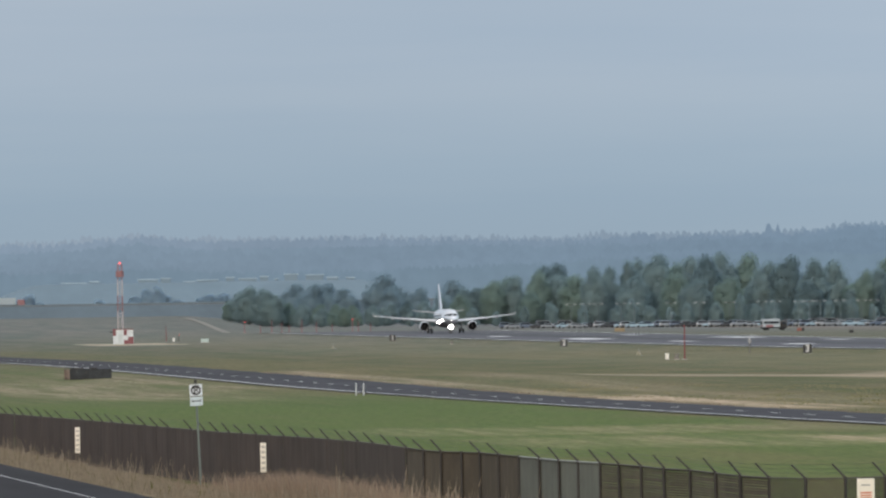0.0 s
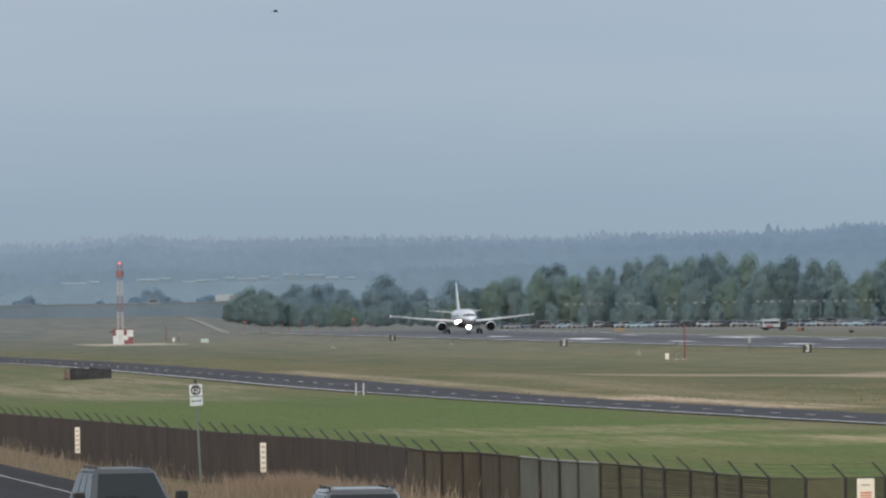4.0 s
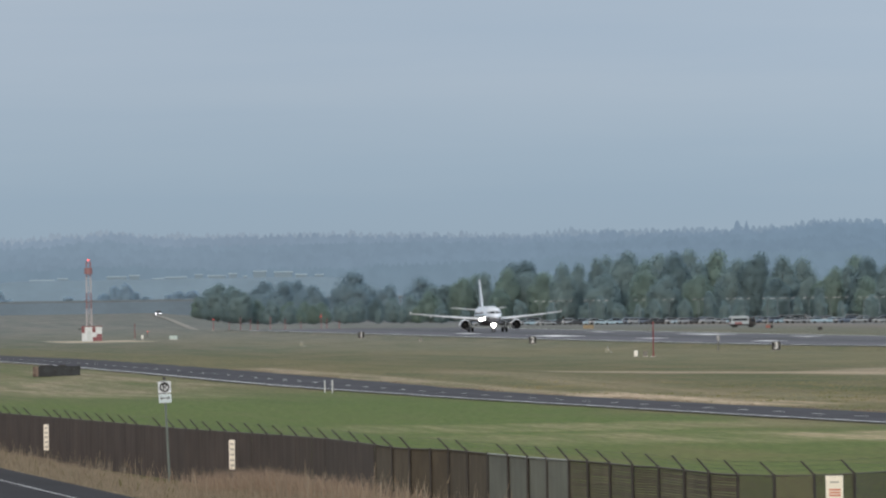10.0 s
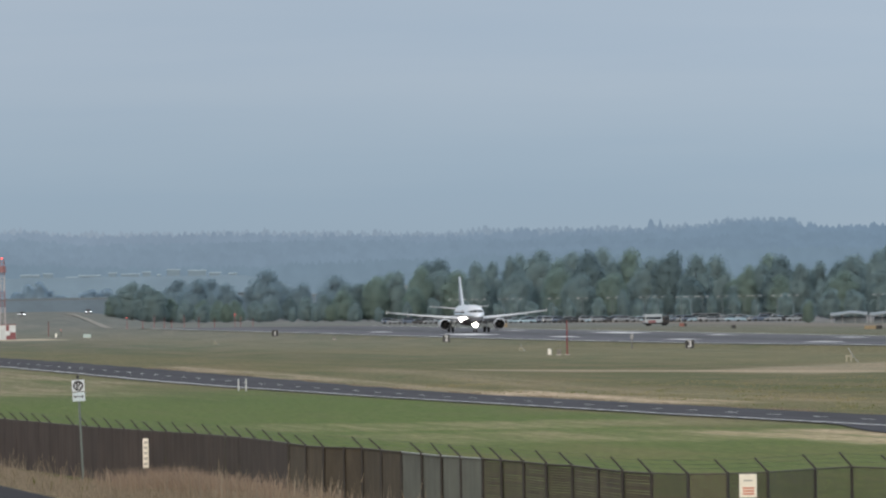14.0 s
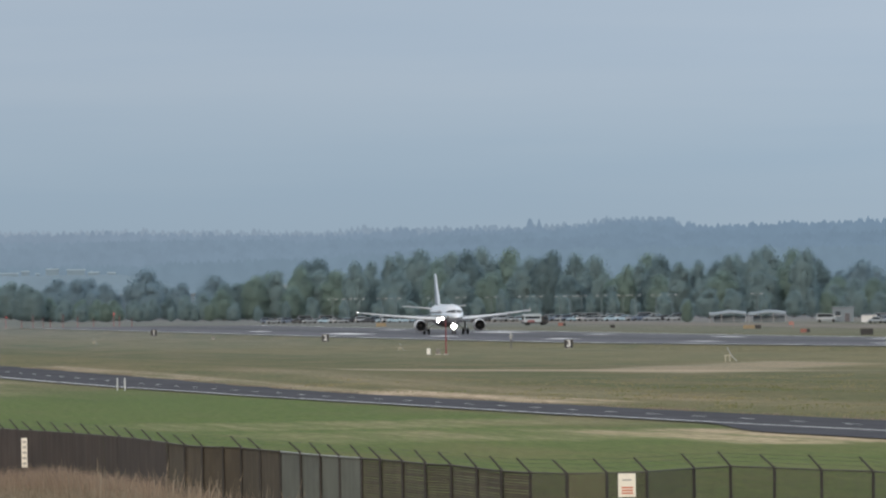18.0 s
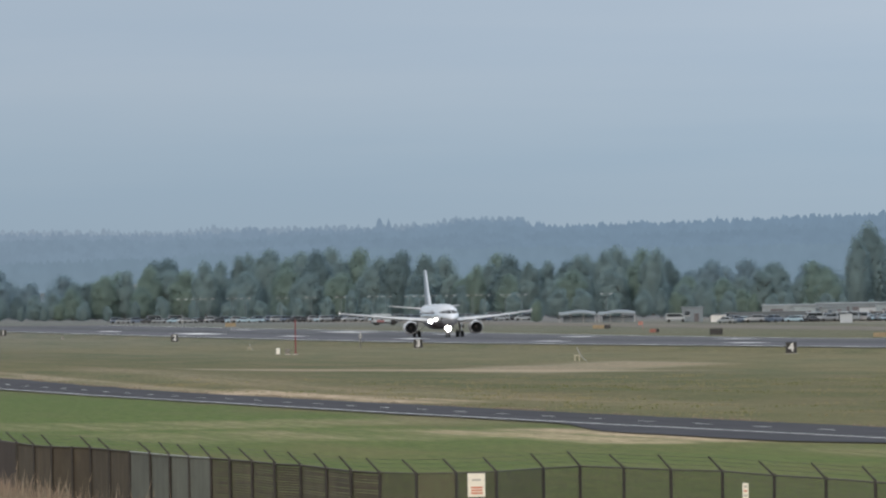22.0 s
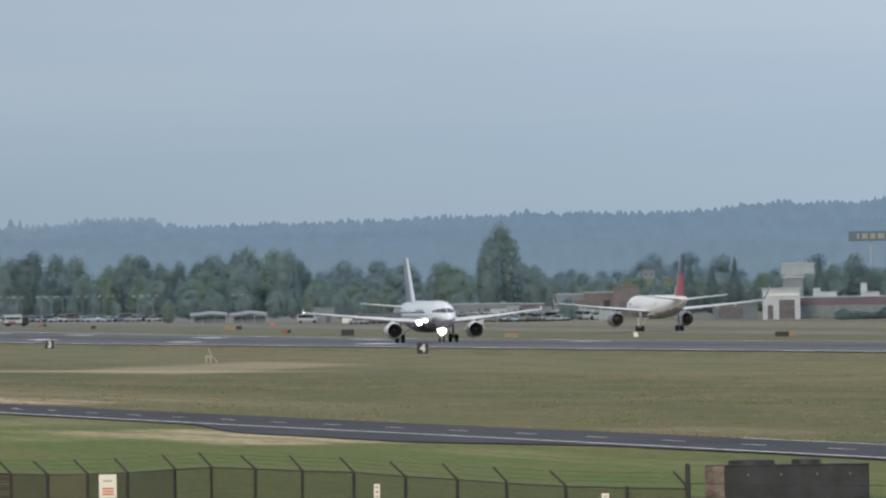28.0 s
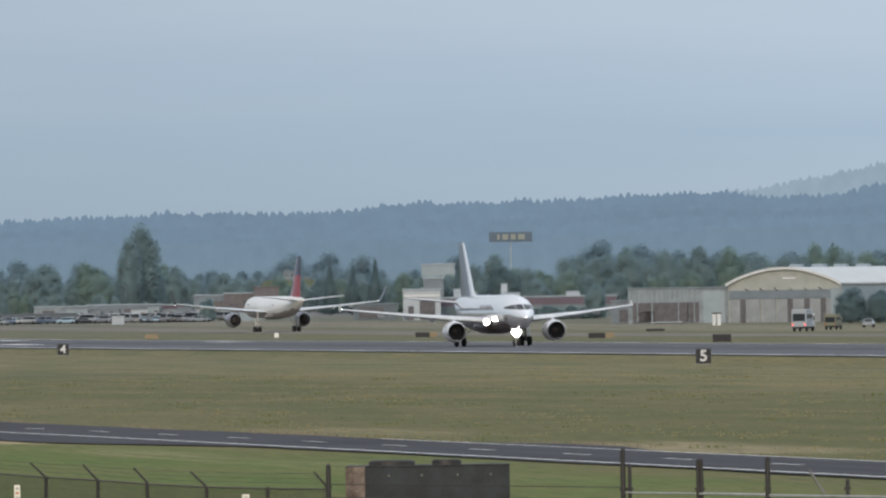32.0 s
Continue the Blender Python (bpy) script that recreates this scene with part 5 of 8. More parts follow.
# Haze is put into these two paints: less contrast, greyed red, pinkish white.
MAST_RED = mat("hazed_red_paint", (0.27, 0.135, 0.14), 0.6, var=0.12, scale=1.0)
MAST_WHITE = mat("hazed_pinkish_white", (0.5, 0.45, 0.45), 0.6, var=0.1, scale=1.0)
POLE_RED = mat("dark_red_pole", (0.2, 0.045, 0.05), 0.6, var=0.2, scale=2.0)
marker_pole(-1292, 176.8, 4.9, 0.11, POLE_RED, "dark red steel pole in the grass")
marker_pole(-2153, 173.5, 3.6, 0.09, POLE_RED, "thin dark red pole beside a small box")
marker_pole(-2148, 176.0, 1.6, 0.07, DARK_STEEL, "short post with a glowing red lamp", RED_GLOW)
for i_, d_ in enumerate((5.09, 5.187, 5.257, 5.319, 5.364, 5.441, 5.531, 5.628, 5.753, 5.788, 5.864)):
    p_ = spot(d_, 2560)
    marker_pole(p_.x, p_.y, (3.0, 2.4, 3.6)[i_ % 3], 0.13, MAST_RED, "thin red pole before the trees, greyed by painted haze", RED_GLOW if i_ in (0, 8) else None)


BEIGE_WORN = mat("worn_beige_paint", (0.42, 0.39, 0.3), 0.7, var=0.15, scale=1.0)


def wind_sensor(x, y, label, k=1.0):
    """Low white frame with a slanting boom."""
    t = thing("sensor_frame", label, "sensor", Matrix.Translation((x, y, gz(x, y))) @ pose(0, 0, 0, 0, 0, 80) @ Matrix.Scale(k, 4))
    for dx in (-0.35, 0.15):
        part("leg", box(nb(), (dx, 0, 0.32), (0.14, 0.14, 0.7), 0.02), BEIGE_WORN, t)
    part("crossbar", box(nb(), (-0.1, 0, 0.68), (0.75, 0.2, 0.14), 0.02), BEIGE_WORN, t)
    part("boom", cyl(nb(), (0.3, 0, 0.7), (-0.15, 0, 1.6), 0.05), RAIL_STEEL, t, "white slanting boom")
    part("stay", cyl(nb(), (0.2, 0, 0.75), (0.95, 0, 0.0), 0.05), RAIL_STEEL, t)
    return t


wind_sensor(-1035, 173.7, "cream steel frame with a slanting white boom")
wind_sensor(-1433, 188.9, "small cream steel frame in the grass", 0.7)
wind_sensor(-1767, 174.2, "small cream steel frame in the grass", 0.7)
t_ = thing("runway_light", "grey post with a pale lamp head beside the runway", "light", Matrix.Translation((-1445, 208, gz(-1445, 208))))
part("post", cyl(nb(), (0, 0, -0.05), (0, 0, 1.5), 0.11, 0.1, 10), FENCE_STEEL, t_)
part("head", box(nb(), (0, 0, 1.9), (0.25, 0.55, 0.35), 0.06), RAIL_STEEL, t_, "pale lamp head")
part("stem", cyl(nb(), (0, 0, 1.5), (0, 0, 2.6), 0.05), SIGN_WHITE, t_)

for i_, dx_ in enumerate((0.0, 0.62)):
    t_ = thing("marker_post", "white post at the perimeter road's edge", "post", Matrix.Translation((-780 + dx_ * 1.2, 78.8 + dx_ * 0.9, gz(-780, 79))), "white posts at the road")
    part("shaft", cyl(nb(), (0, 0, -0.05), (0, 0, 1.0), 0.055), PAINT_WHITE, t_)
    part("cap", ball(nb(), (0, 0, 1.0), 0.06, 4), PAINT_WHITE, t_)
# little wind flag beyond the runway
t_ = thing("warning_marker", "orange warning marker beyond the runway", "marker", Matrix.Translation((-1896, 331.5, gz(-1896, 331))) @ pose(0, 0, 0, 0, 0, 80))
part("panel", box(nb(), (-0.1, 0, 1.25), (1.0, 0.06, 0.7), 0.02), PAINT_ORANGE, t_)
part("stake", cyl(nb(), (0.35, 0, -0.05), (0.35, 0, 1.6), 0.06), PAINT_ORANGE, t_)


def tank(x, y, rz, label):
    """Fire-training style steel box tank, charred, with two manhole lids."""
    t = thing("steel_tank", label, "tank", Matrix.Translation((x, y, gz(x, y))) @ pose(0, 0, 0, 0, 0, rz), "charred steel tanks")
    part("shell", box(nb(), (0, 0, 0.55), (5.2, 2.2, 1.12), 0.04), CHARRED, t, "charred black steel shell")
    part("rusty_end", box(nb(), (-2.32, -0.02, 0.55), (0.62, 2.24, 1.1), 0.02), RUST, t, "rust-streaked end plate")
    for cx, r in ((-1.15, 0.74), (0.6, 0.47)):
        bm = nb()
        cyl(bm, (cx, -0.2, 1.08), (cx, -0.2, 1.24), r * 1.02, r, 24)
        cyl(bm, (cx, -0.2, 1.24), (cx, -0.2, 1.28), r * 0.94, r * 0.9, 24)
        part("manhole_lid", bm, DARK_STEEL, t, "round steel lid", smooth=True)
    part("top_rim", box(nb(), (0, -1.1, 1.1), (5.24, 0.06, 0.05), 0.01), CHARRED, t)
    for cx in (-1.25, -0.2, 0.95, 2.0):
        part("bolt", cyl(nb(), (cx, -1.14, 0.8), (cx, -1.08, 0.8), 0.035), FENCE_STEEL, t, "dull bolt head")
    part("skid", box(nb(), (0, -0.9, 0.03), (5.2, 0.2, 0.12)), DARK_STEEL, t)
    part("skid", box(nb(), (0, 0.9, 0.03), (5.2, 0.2, 0.12)), DARK_STEEL, t)
    return t


tank(-290.6, 67.45, 77, "charred black steel tank with two round lids")
tank(-1025, 73.9, 86, "dark steel tank in the grass beside the road")


def lattice_mast(p):
    """Red and white lattice mast."""
    t = thing("radio_mast", "red and white lattice mast with a red lamp", "mast", Matrix.Translation(p))
    n = 5
    hh = 18.2 / n
    for i in range(n):
        m = MAST_RED if i in (2, 4) else MAST_WHITE
        bm = nb()
        w = 0.62 - 0.03 * i
        z0, z1 = i * hh, (i + 1) * hh
        for sx in (-1, 1):
            for sy in (-1, 1):
                cyl(bm, (sx * w, sy * w, z0), (sx * w, sy * w, z1), 0.075, None, 6)
        for k in range(4):
            za, zb = z0 + hh * k / 4, z0 + hh * (k + 1) / 4
            for a, b in (((-w, -w), (w, -w)), ((w, -w), (w, w)), ((w, w), (-w, w)), ((-w, w), (-w, -w))):
                a, b = (a, b) if k % 2 else (b, a)
                cyl(bm, (*a, za), (*b, zb), 0.045, None, 5)
        part("section", bm, m, t, "red lattice section greyed by painted haze" if m is MAST_RED else "white lattice section")
    part("antenna_ring", cyl(nb(), (0, 0, 15.2), (0, 0, 16.6), 0.95, 0.9, 12), MAST_RED, t, "red antenna drum", smooth=True)
    part("obstruction_lamp", ball(nb(), (0, 0, 18.4), 0.26, 6), RED_GLOW, t, "glowing red lamp")
    return t


lattice_mast((-2134, 161.5, gz(-2134, 161)))
t_ = thing("mast_hut", "red and white chequered equipment hut under the mast", "hut", Matrix.Translation((-2085, 158.5, gz(-2085, 158))) @ pose(0, 0, 0, 0, 0, 85))
part("wall", box(nb(), (-0.1, 0, 1.65), (4.5, 3.0, 3.3), 0.03), mat("hut_white", (0.58, 0.62, 0.64), 0.6, var=0.1, scale=1.0), t_)
part("roof", box(nb(), (-0.1, 0, 3.36), (4.8, 3.3, 0.16), 0.03), mat("hut_dark_red", (0.2, 0.07, 0.08), 0.6, var=0.15, scale=1.0), t_, "dark red flat roof")
for cx_, cz_, w_, h_ in ((-2.05, 2.6, 0.7, 1.4), (1.55, 0.85, 1.2, 1.6), (0.35, 2.6, 0.7, 1.2), (0.5, 0.5, 0.9, 0.9)):
    part("red_panel", box(nb(), (cx_, -1.52, cz_), (w_, 0.06, h_), 0.01), mat("hut_dark_red", (0.2, 0.07, 0.08), 0.6, var=0.15, scale=1.0), t_, "red painted panel")
part("door", box(nb(), (-0.75, -1.53, 1.3), (0.9, 0.06, 2.1), 0.01), mat("pale_grey_door", (0.5, 0.55, 0.56), 0.5, var=0.1), t_)
part("bracket", box(nb(), (-2.7, -0.5, 2.75), (0.9, 0.12, 0.25)), DARK_STEEL, t_)
strip("gravel_pad", -2105, -2020, 148, 168, GRAVEL, 0.03, "pale gravel pad round the mast hut", "gravel")


# ---- fence ----
# bearing and distance of the fence line, and the bearings of its posts
FENCE_DEG = [3.39, 3.622, 3.961, 4.338, 4.612, 4.914, 5.236, 5.503, 5.777, 5.971, 6.176, 6.283, 6.523, 6.762, 7.008, 7.258, 7.511, 7.656, 7.809, 8.124, 8.294, 8.519, 8.766, 9.012, 9.305, 9.527, 9.794, 10.085, 10.4, 10.714, 11.033, 11.346, 11.703, 12.085, 12.455]
FENCE_DIST = [476, 458.3, 432.2, 406, 388, 370, 356, 346, 334, 322.8, 310, 306.3, 302.3, 292.8, 283.8, 277.2, 270.2, 265.2, 262.5, 251.5, 248.3, 246, 245.8, 247, 251, 253.2, 249.9, 245.8, 242.6, 235.7, 230.5, 224.7, 219.9, 217, 215]
POST_DEG = [3.39, 3.445, 3.5, 3.56, 3.622, 3.673, 3.725, 3.777, 3.836, 3.898, 3.961, 4.023, 4.085, 4.148, 4.21, 4.272, 4.338, 4.408, 4.473, 4.546, 4.612, 4.678, 4.754, 4.837, 4.914, 4.986, 5.066, 5.153, 5.236, 5.323, 5.409, 5.503, 5.593, 5.69, 5.777, 5.867, 5.971, 6.072, 6.176, 6.283, 6.412, 6.523, 6.637, 6.762, 6.89, 7.008, 7.126, 7.258, 7.379, 7.511, 7.657, 7.809, 7.968, 8.124, 8.294, 8.519, 8.766, 9.012, 9.305, 9.527, 9.794, 10.085, 10.398, 10.714, 11.033, 11.346, 11.703, 12.085, 12.455]
SCREEN_BROWN = mat("brown_privacy_screen", (0.05, 0.034, 0.029), 0.85, var=0.3, scale=0.5, bump=0.3, per_object=0.07, second=(0.076, 0.054, 0.045))
SCREEN_GREY = mat("grey_green_screen", (0.13, 0.135, 0.115), 0.85, var=0.25, scale=0.9, bump=0.3, per_object=0.1)
RAIL_BROWN = mat("weathered_brown_rail", (0.085, 0.072, 0.062), 0.7, 0.2, var=0.25, scale=4)
SCREEN_OLIVE = mat("olive_brown_screen", (0.074, 0.055, 0.036), 0.85, var=0.3, scale=0.9, bump=0.3, per_object=0.12, second=(0.105, 0.082, 0.054))
WIRE = mat("chain_link_wire", (0.085, 0.066, 0.05), 0.6, 0.4, var=0.2, scale=3)
TOP_Z = 2.1

fence = thing("fence", "tall chain-link fence with screens and slanted barbed-wire arms", "fence")
fence_posts = []
for d_ in POST_DEG:
    r_ = float(np.interp(d_, FENCE_DEG, FENCE_DIST))
    fence_posts.append((-r_ * math.cos(radians(d_)), r_ * math.sin(radians(d_))))

post_me = nb()
cyl(post_me, (0, 0, -0.1), (0, 0, TOP_Z + 0.02), 0.045, 0.045, 8)
post_me = part("fence_post", post_me, DARK_STEEL, fence, at=Matrix.Translation((*fence_posts[0], gz(*fence_posts[0])))).data
arm_bm = nb()
cyl(arm_bm, (0, 0, 0), (0, 0.35, 0.37), 0.03, 0.022, 6)
arm_me = part("barbed_arm", arm_bm, DARK_STEEL, fence, "slanted arm", at=Matrix.Translation((*fence_posts[0], gz(*fence_posts[0]) + TOP_Z))).data
rf = random.Random(9)
bpy.data.objects["barbed_arm"].matrix_basis = Matrix.Translation((*fence_posts[0], gz(*fence_posts[0]) + TOP_Z)) @ pose(0, 0, 0, 0, 0, 170)
for i_, (px_, py_) in enumerate(fence_posts[1:]):
    z_ = gz(px_, py_)
    shared("fence_post", post_me, fence, Matrix.Translation((px_, py_, z_)) @ pose(0, 0, 0, rf.uniform(-0.8, 0.8), rf.uniform(-0.8, 0.8)))
    if rf.random() > 0.04:
        shared("barbed_arm", arm_me, fence, Matrix.Translation((px_, py_, z_ + TOP_Z)) @ pose(0, 0, 0, rf.uniform(-4, 4), 0, 166 + rf.uniform(-8, 8)))


def bay(i):
    """Rail, barbed strands and infill between two posts."""
    (ax, ay), (bx, by) = fence_posts[i], fence_posts[i + 1]
    az, bz = gz(ax, ay), gz(bx, by)
    d = Vector((bx - ax, by - ay, 0))
    l_ = d.length
    bm = nb()
    cyl(bm, (ax, ay, az + TOP_Z - 0.02), (bx, by, bz + TOP_Z - 0.02), 0.024, None, 6)
    part("top_rail", bm, RAIL_STEEL if 6.76 < math.degrees(math.atan2(ay + by, -(ax + bx))) < 7.26 else RAIL_BROWN, fence)
    bm = nb()
    for k in (0.35, 0.65, 0.95):
        off = Vector((-0.35 * k * 0.25, -0.35 * k * 0.97, 0.37 * k))
        cyl(bm, Vector((ax, ay, az + TOP_Z)) + off, Vector((bx, by, bz + TOP_Z)) + off - Vector((0, 0, rf.uniform(0, 0.02))), 0.0035, None, 4)
    part("barbed_wire", bm, DARK_STEEL, fence, "three barbed strands")
    slope = math.degrees(math.atan2(ay + by, -(ax + bx)))
    n = Vector((-d.y, d.x, 0)).normalized()
    if n.dot(Vector((ax, ay, 0))) > 0:
        n = -n
    if slope < 7.26:
        grey = 6.76 < slope
        k = max(6, int(l_ / 0.3))
        out = 0.05 if slope < 6.05 else -0.05
        lo_, hi_ = [], []
        for s in range(k + 1):
            c = Vector((ax, ay, az)).lerp(Vector((bx, by, bz)), s / k) + n * (out + rf.uniform(-0.012, 0.012))
            lo_.append(c)
            hi_.append(c + Vector((0, 0, TOP_Z - 0.015 - rf.uniform(0, 0.03))))
        bm = loft(nb(), [[a, b, b + n * 0.012, a + n * 0.012] for a, b in zip(lo_, hi_)])
        part("privacy_screen", bm, SCREEN_GREY if grey else SCREEN_BROWN if slope < 6.05 else SCREEN_OLIVE, fence, "grey-green woven screen" if grey else "brown woven screen")
    elif slope < 8.3:
        # woven strips, a little daylight between them
        p0, p1 = Vector((ax, ay, az)) - n * 0.05, Vector((bx, by, bz)) - n * 0.05
        z = 0.03
        while z < TOP_Z - 0.05:
            bm = nb()
            w = 0.06 * rf.uniform(0.9, 1.1)
            sag = rf.uniform(-0.008, 0.008)
            q = [p0 + Vector((0, 0, z)), p1 + Vector((0, 0, z + sag)), p1 + Vector((0, 0, z + sag + w)), p0 + Vector((0, 0, z + w))]
            f_ = [bm.verts.new(v) for v in q]
            b_ = [bm.verts.new(v - n * 0.008) for v in q]
            bm.faces.new(f_)
            bm.faces.new(b_[::-1])
            for a in range(4):
                bm.faces.new((f_[a], b_[a], b_[(a + 1) % 4], f_[(a + 1) % 4]))
            bmesh.ops.recalc_face_normals(bm, faces=bm.faces[:])
            part("woven_strip", bm, SCREEN_OLIVE, fence)
            z += 0.071
    else:
        # open chain link: crossing wires
        bm = nb()
        p0, p1 = Vector((ax, ay, az)), Vector((bx, by, bz))
        u = d.normalized()
        h = TOP_Z - 0.05
        w = 0.0105 if slope < 9.2 else 0.006
        s = -h
        while s < l_:
            for sg in (1, -1):
                t0, t1 = max(0.0, -s / h), min(1.0, (l_ - s) / h)
                if t1 > t0:
                    a = p0 + u * (s + t0 * h) + Vector((0, 0, (t0 if sg > 0 else 1 - t0) * h))
                    b = p0 + u * (s + t1 * h) + Vector((0, 0, (t1 if sg > 0 else 1 - t1) * h))
                    o = u * w
                    vs = [bm.verts.new(v) for v in (a - o, a + o, b + o, b - o)]
                    bm.faces.new(vs)
            s += 0.05
        part("chain_link", bm, WIRE, fence, "open chain-link mesh")


for i_ in range(len(fence_posts) - 1):
    bay(i_)

# gate posts and rails beyond the fence's end
gate = thing("gate", "heavy steel gate posts with rails and chain-link", "gate")
for i_, (deg_, r_, top_) in enumerate(((12.455, 215, 2.72), (14.266, 208, 3.1), (14.307, 208, 2.75), (14.727, 207, 2.85), (14.748, 207, 2.85), (15.155, 206, 2.9), (15.644, 205, 2.4))):
    p_ = spot(deg_, r_)
    bm_ = nb()
    cyl(bm_, (0, 0, -0.1), (0, 0, top_ - 0.1 - p_.z), 0.06 if i_ in (0, 1, 5) else 0.045, None, 12)
    cyl(bm_, (0, 0, top_ - 0.1 - p_.z), (0, 0, top_ - p_.z - 0.05), 0.07 if i_ in (0, 1, 5) else 0.055, 0.02, 12)
    gp_ = part("gate_post", bm_, DARK_STEEL, gate, "weathered steel post", at=Matrix.Translation(p_), smooth=True)
    for z_ in (0.9, 1.5, 2.1):
        part("hinge_clamp", cyl(nb(), (0, 0, z_), (0, 0, z_ + 0.06), 0.08, None, 10), DARK_STEEL, gp_)
rails_ = [(12.455, 215), (14.266, 208), (14.727, 207), (15.155, 206), (16.096, 203)]
for (d0_, r0_), (d1_, r1_), z_, rad_, m_ in ((rails_[0], rails_[1], 2.2, 0.008, DARK_STEEL), (rails_[0], rails_[1], 1.9, 0.008, DARK_STEEL), (rails_[0], rails_[1], 1.62, 0.008, DARK_STEEL), (rails_[1], rails_[2], 2.05, 0.022, RAIL_STEEL), (rails_[2], rails_[3], 2.02, 0.032, RAIL_STEEL), (rails_[3], rails_[4], 1.98, 0.032, RAIL_STEEL)):
    a_, b_ = spot(d0_, r0_), spot(d1_, r1_)
    part("rail", cyl(nb(), (a_.x, a_.y, z_), (b_.x, b_.y, z_ - 0.03), rad_, None, 8), m_, gate, "pale galvanised rail" if m_ is RAIL_STEEL else "thin wire")
arm_p = spot(15.505, 205)
part("barbed_arm", cyl(nb(), (arm_p.x, arm_p.y, 2.0), arm_p + Vector((-0.1, -0.33, 2.55 - arm_p.z)), 0.03, None, 6), FENCE_STEEL, gate)


def notice(deg, r, z, w, h, label, red):
    """Upright warning plate fixed to the fence, with unreadable print."""
    x, y = -r * math.cos(radians(deg)), r * math.sin(radians(deg))
    t = thing("warning_plate", label, "sign", Matrix.Translation((x, y, z)) @ pose(0, 0, 0, 0, 0, facing((x, y))), "warning plates on the fence")
    part("plate", box(nb(), (0, 0, 0), (w, 0.02, h), 0.004), PLATE_WHITE, t)
    if w > 0.3:
        part("print_bar", box(nb(), (0, -0.014, h * 0.22), (w * 0.5, 0.008, h * 0.07)), GREY_BAR, t)
        for k in range(3):
            part("print_bar", box(nb(), (0.01, -0.014, -h * 0.1 - k * h * 0.12), (w * 0.66, 0.008, h * 0.075)), PRINT_RED, t)
    else:
        for k in range(5):
            part("print_bar", box(nb(), (0, -0.014, h * (0.36 - 0.18 * k)), (w * 0.55, 0.008, h * 0.08)), PRINT_RED if red and k in (1, 3) else GREY_BAR, t)
    for k in (-1, 1):
        part("fixing_strap", box(nb(), (0, 0.05, k * h * 0.3), (w * 0.5, 0.1, 0.03)), DARK_STEEL, t)
    return t


notice(4.053, 413, 1.3, 0.22, 1.15, "tall white warning plate on the brown screen", False)
notice(5.192, 352, 1.3, 0.22, 1.12, "tall white warning plate on the brown screen", False)
notice(8.89, 244.6, 1.78, 0.46, 0.62, "white warning plate with faded red print", True)
notice(10.543, 230, 1.7, 0.15, 0.62, "narrow white warning plate with red print", True)
notice(11.946, 216.5, 1.72, 0.17, 0.5, "narrow white warning plate with red print", True)
notice(14.463, 206, 1.7, 0.17, 0.5, "narrow white warning plate with red print", True)

# no-parking sign on a leaning post
SIGN_P = spot(4.806, 272, 0.33)
np_sign = thing("no_parking_sign", "two white parking signs on a leaning steel post", "sign", Matrix.Translation(SIGN_P) @ pose(0, 0, 0, 0, 0, facing(SIGN_P)) @ pose(0, 0, 0, 0, -2.2, 0) @ Matrix.Diagonal((0.86, 0.86, 0.86, 1)))
part("post", cyl(nb(), (0, 0.05, -0.7), (0, 0.05, 3.42), 0.038, None, 8), mat("green_grey_post", (0.17, 0.2, 0.18), 0.5, 0.4, var=0.15, scale=3), np_sign)
part("post_cap", ball(nb(), (0, 0.05, 3.44), 0.06, 5), DARK_STEEL, np_sign)
top_plate = part("upper_plate", box(nb(), (0, 0, 3.14), (0.43, 0.02, 0.42), 0.004), mat("sign_cool_white", (0.66, 0.71, 0.76), 0.5, var=0.06), np_sign, "white plate with a struck-through letter")
low_plate = part("lower_plate", box(nb(), (0, 0, 2.76), (0.43, 0.02, 0.3), 0.004), mat("sign_pale_blue", (0.55, 0.64, 0.68), 0.55, var=0.06), np_sign, "white plate with a double arrow")
bm_ = nb()
lathe(bm_, [(-0.004, 0.115), (-0.004, 0.172), (0.004, 0.172), (0.004, 0.115), (-0.004, 0.115)], 28, Matrix.Translation((0, -0.016, 3.14)) @ Matrix.Rotation(math.pi / 2, 4, "Z"))
part("ring", bm_, SIGN_BLACK, top_plate)
part("slash", box(nb(), (0, -0.018, 3.14), (0.022, 0.008, 0.28), 0, Matrix.Rotation(radians(-45), 4, "Y")), SIGN_BLACK, top_plate)
shared("letter", text_mesh("letter", "P", 0.3, 0.004, SIGN_BLACK), top_plate, Matrix.Translation((0, -0.016, 3.14)) @ pose(0, 0, 0, 90))
part("frame", box(box(nb(), (0, -0.012, 3.345), (0.43, 0.006, 0.012)), (0, -0.012, 2.935), (0.43, 0.006, 0.016)), SIGN_BLACK, top_plate)
bm_ = nb()
box(bm_, (0, -0.014, 2.77), (0.26, 0.008, 0.03))
for s_ in (-1, 1):
    vs_ = [bm_.verts.new(v) for v in ((s_ * 0.17, -0.016, 2.77), (s_ * 0.11, -0.016, 2.83), (s_ * 0.11, -0.016, 2.71))]
    bm_.faces.new(vs_)
part("arrow", bm_, SIGN_BLACK, low_plate)


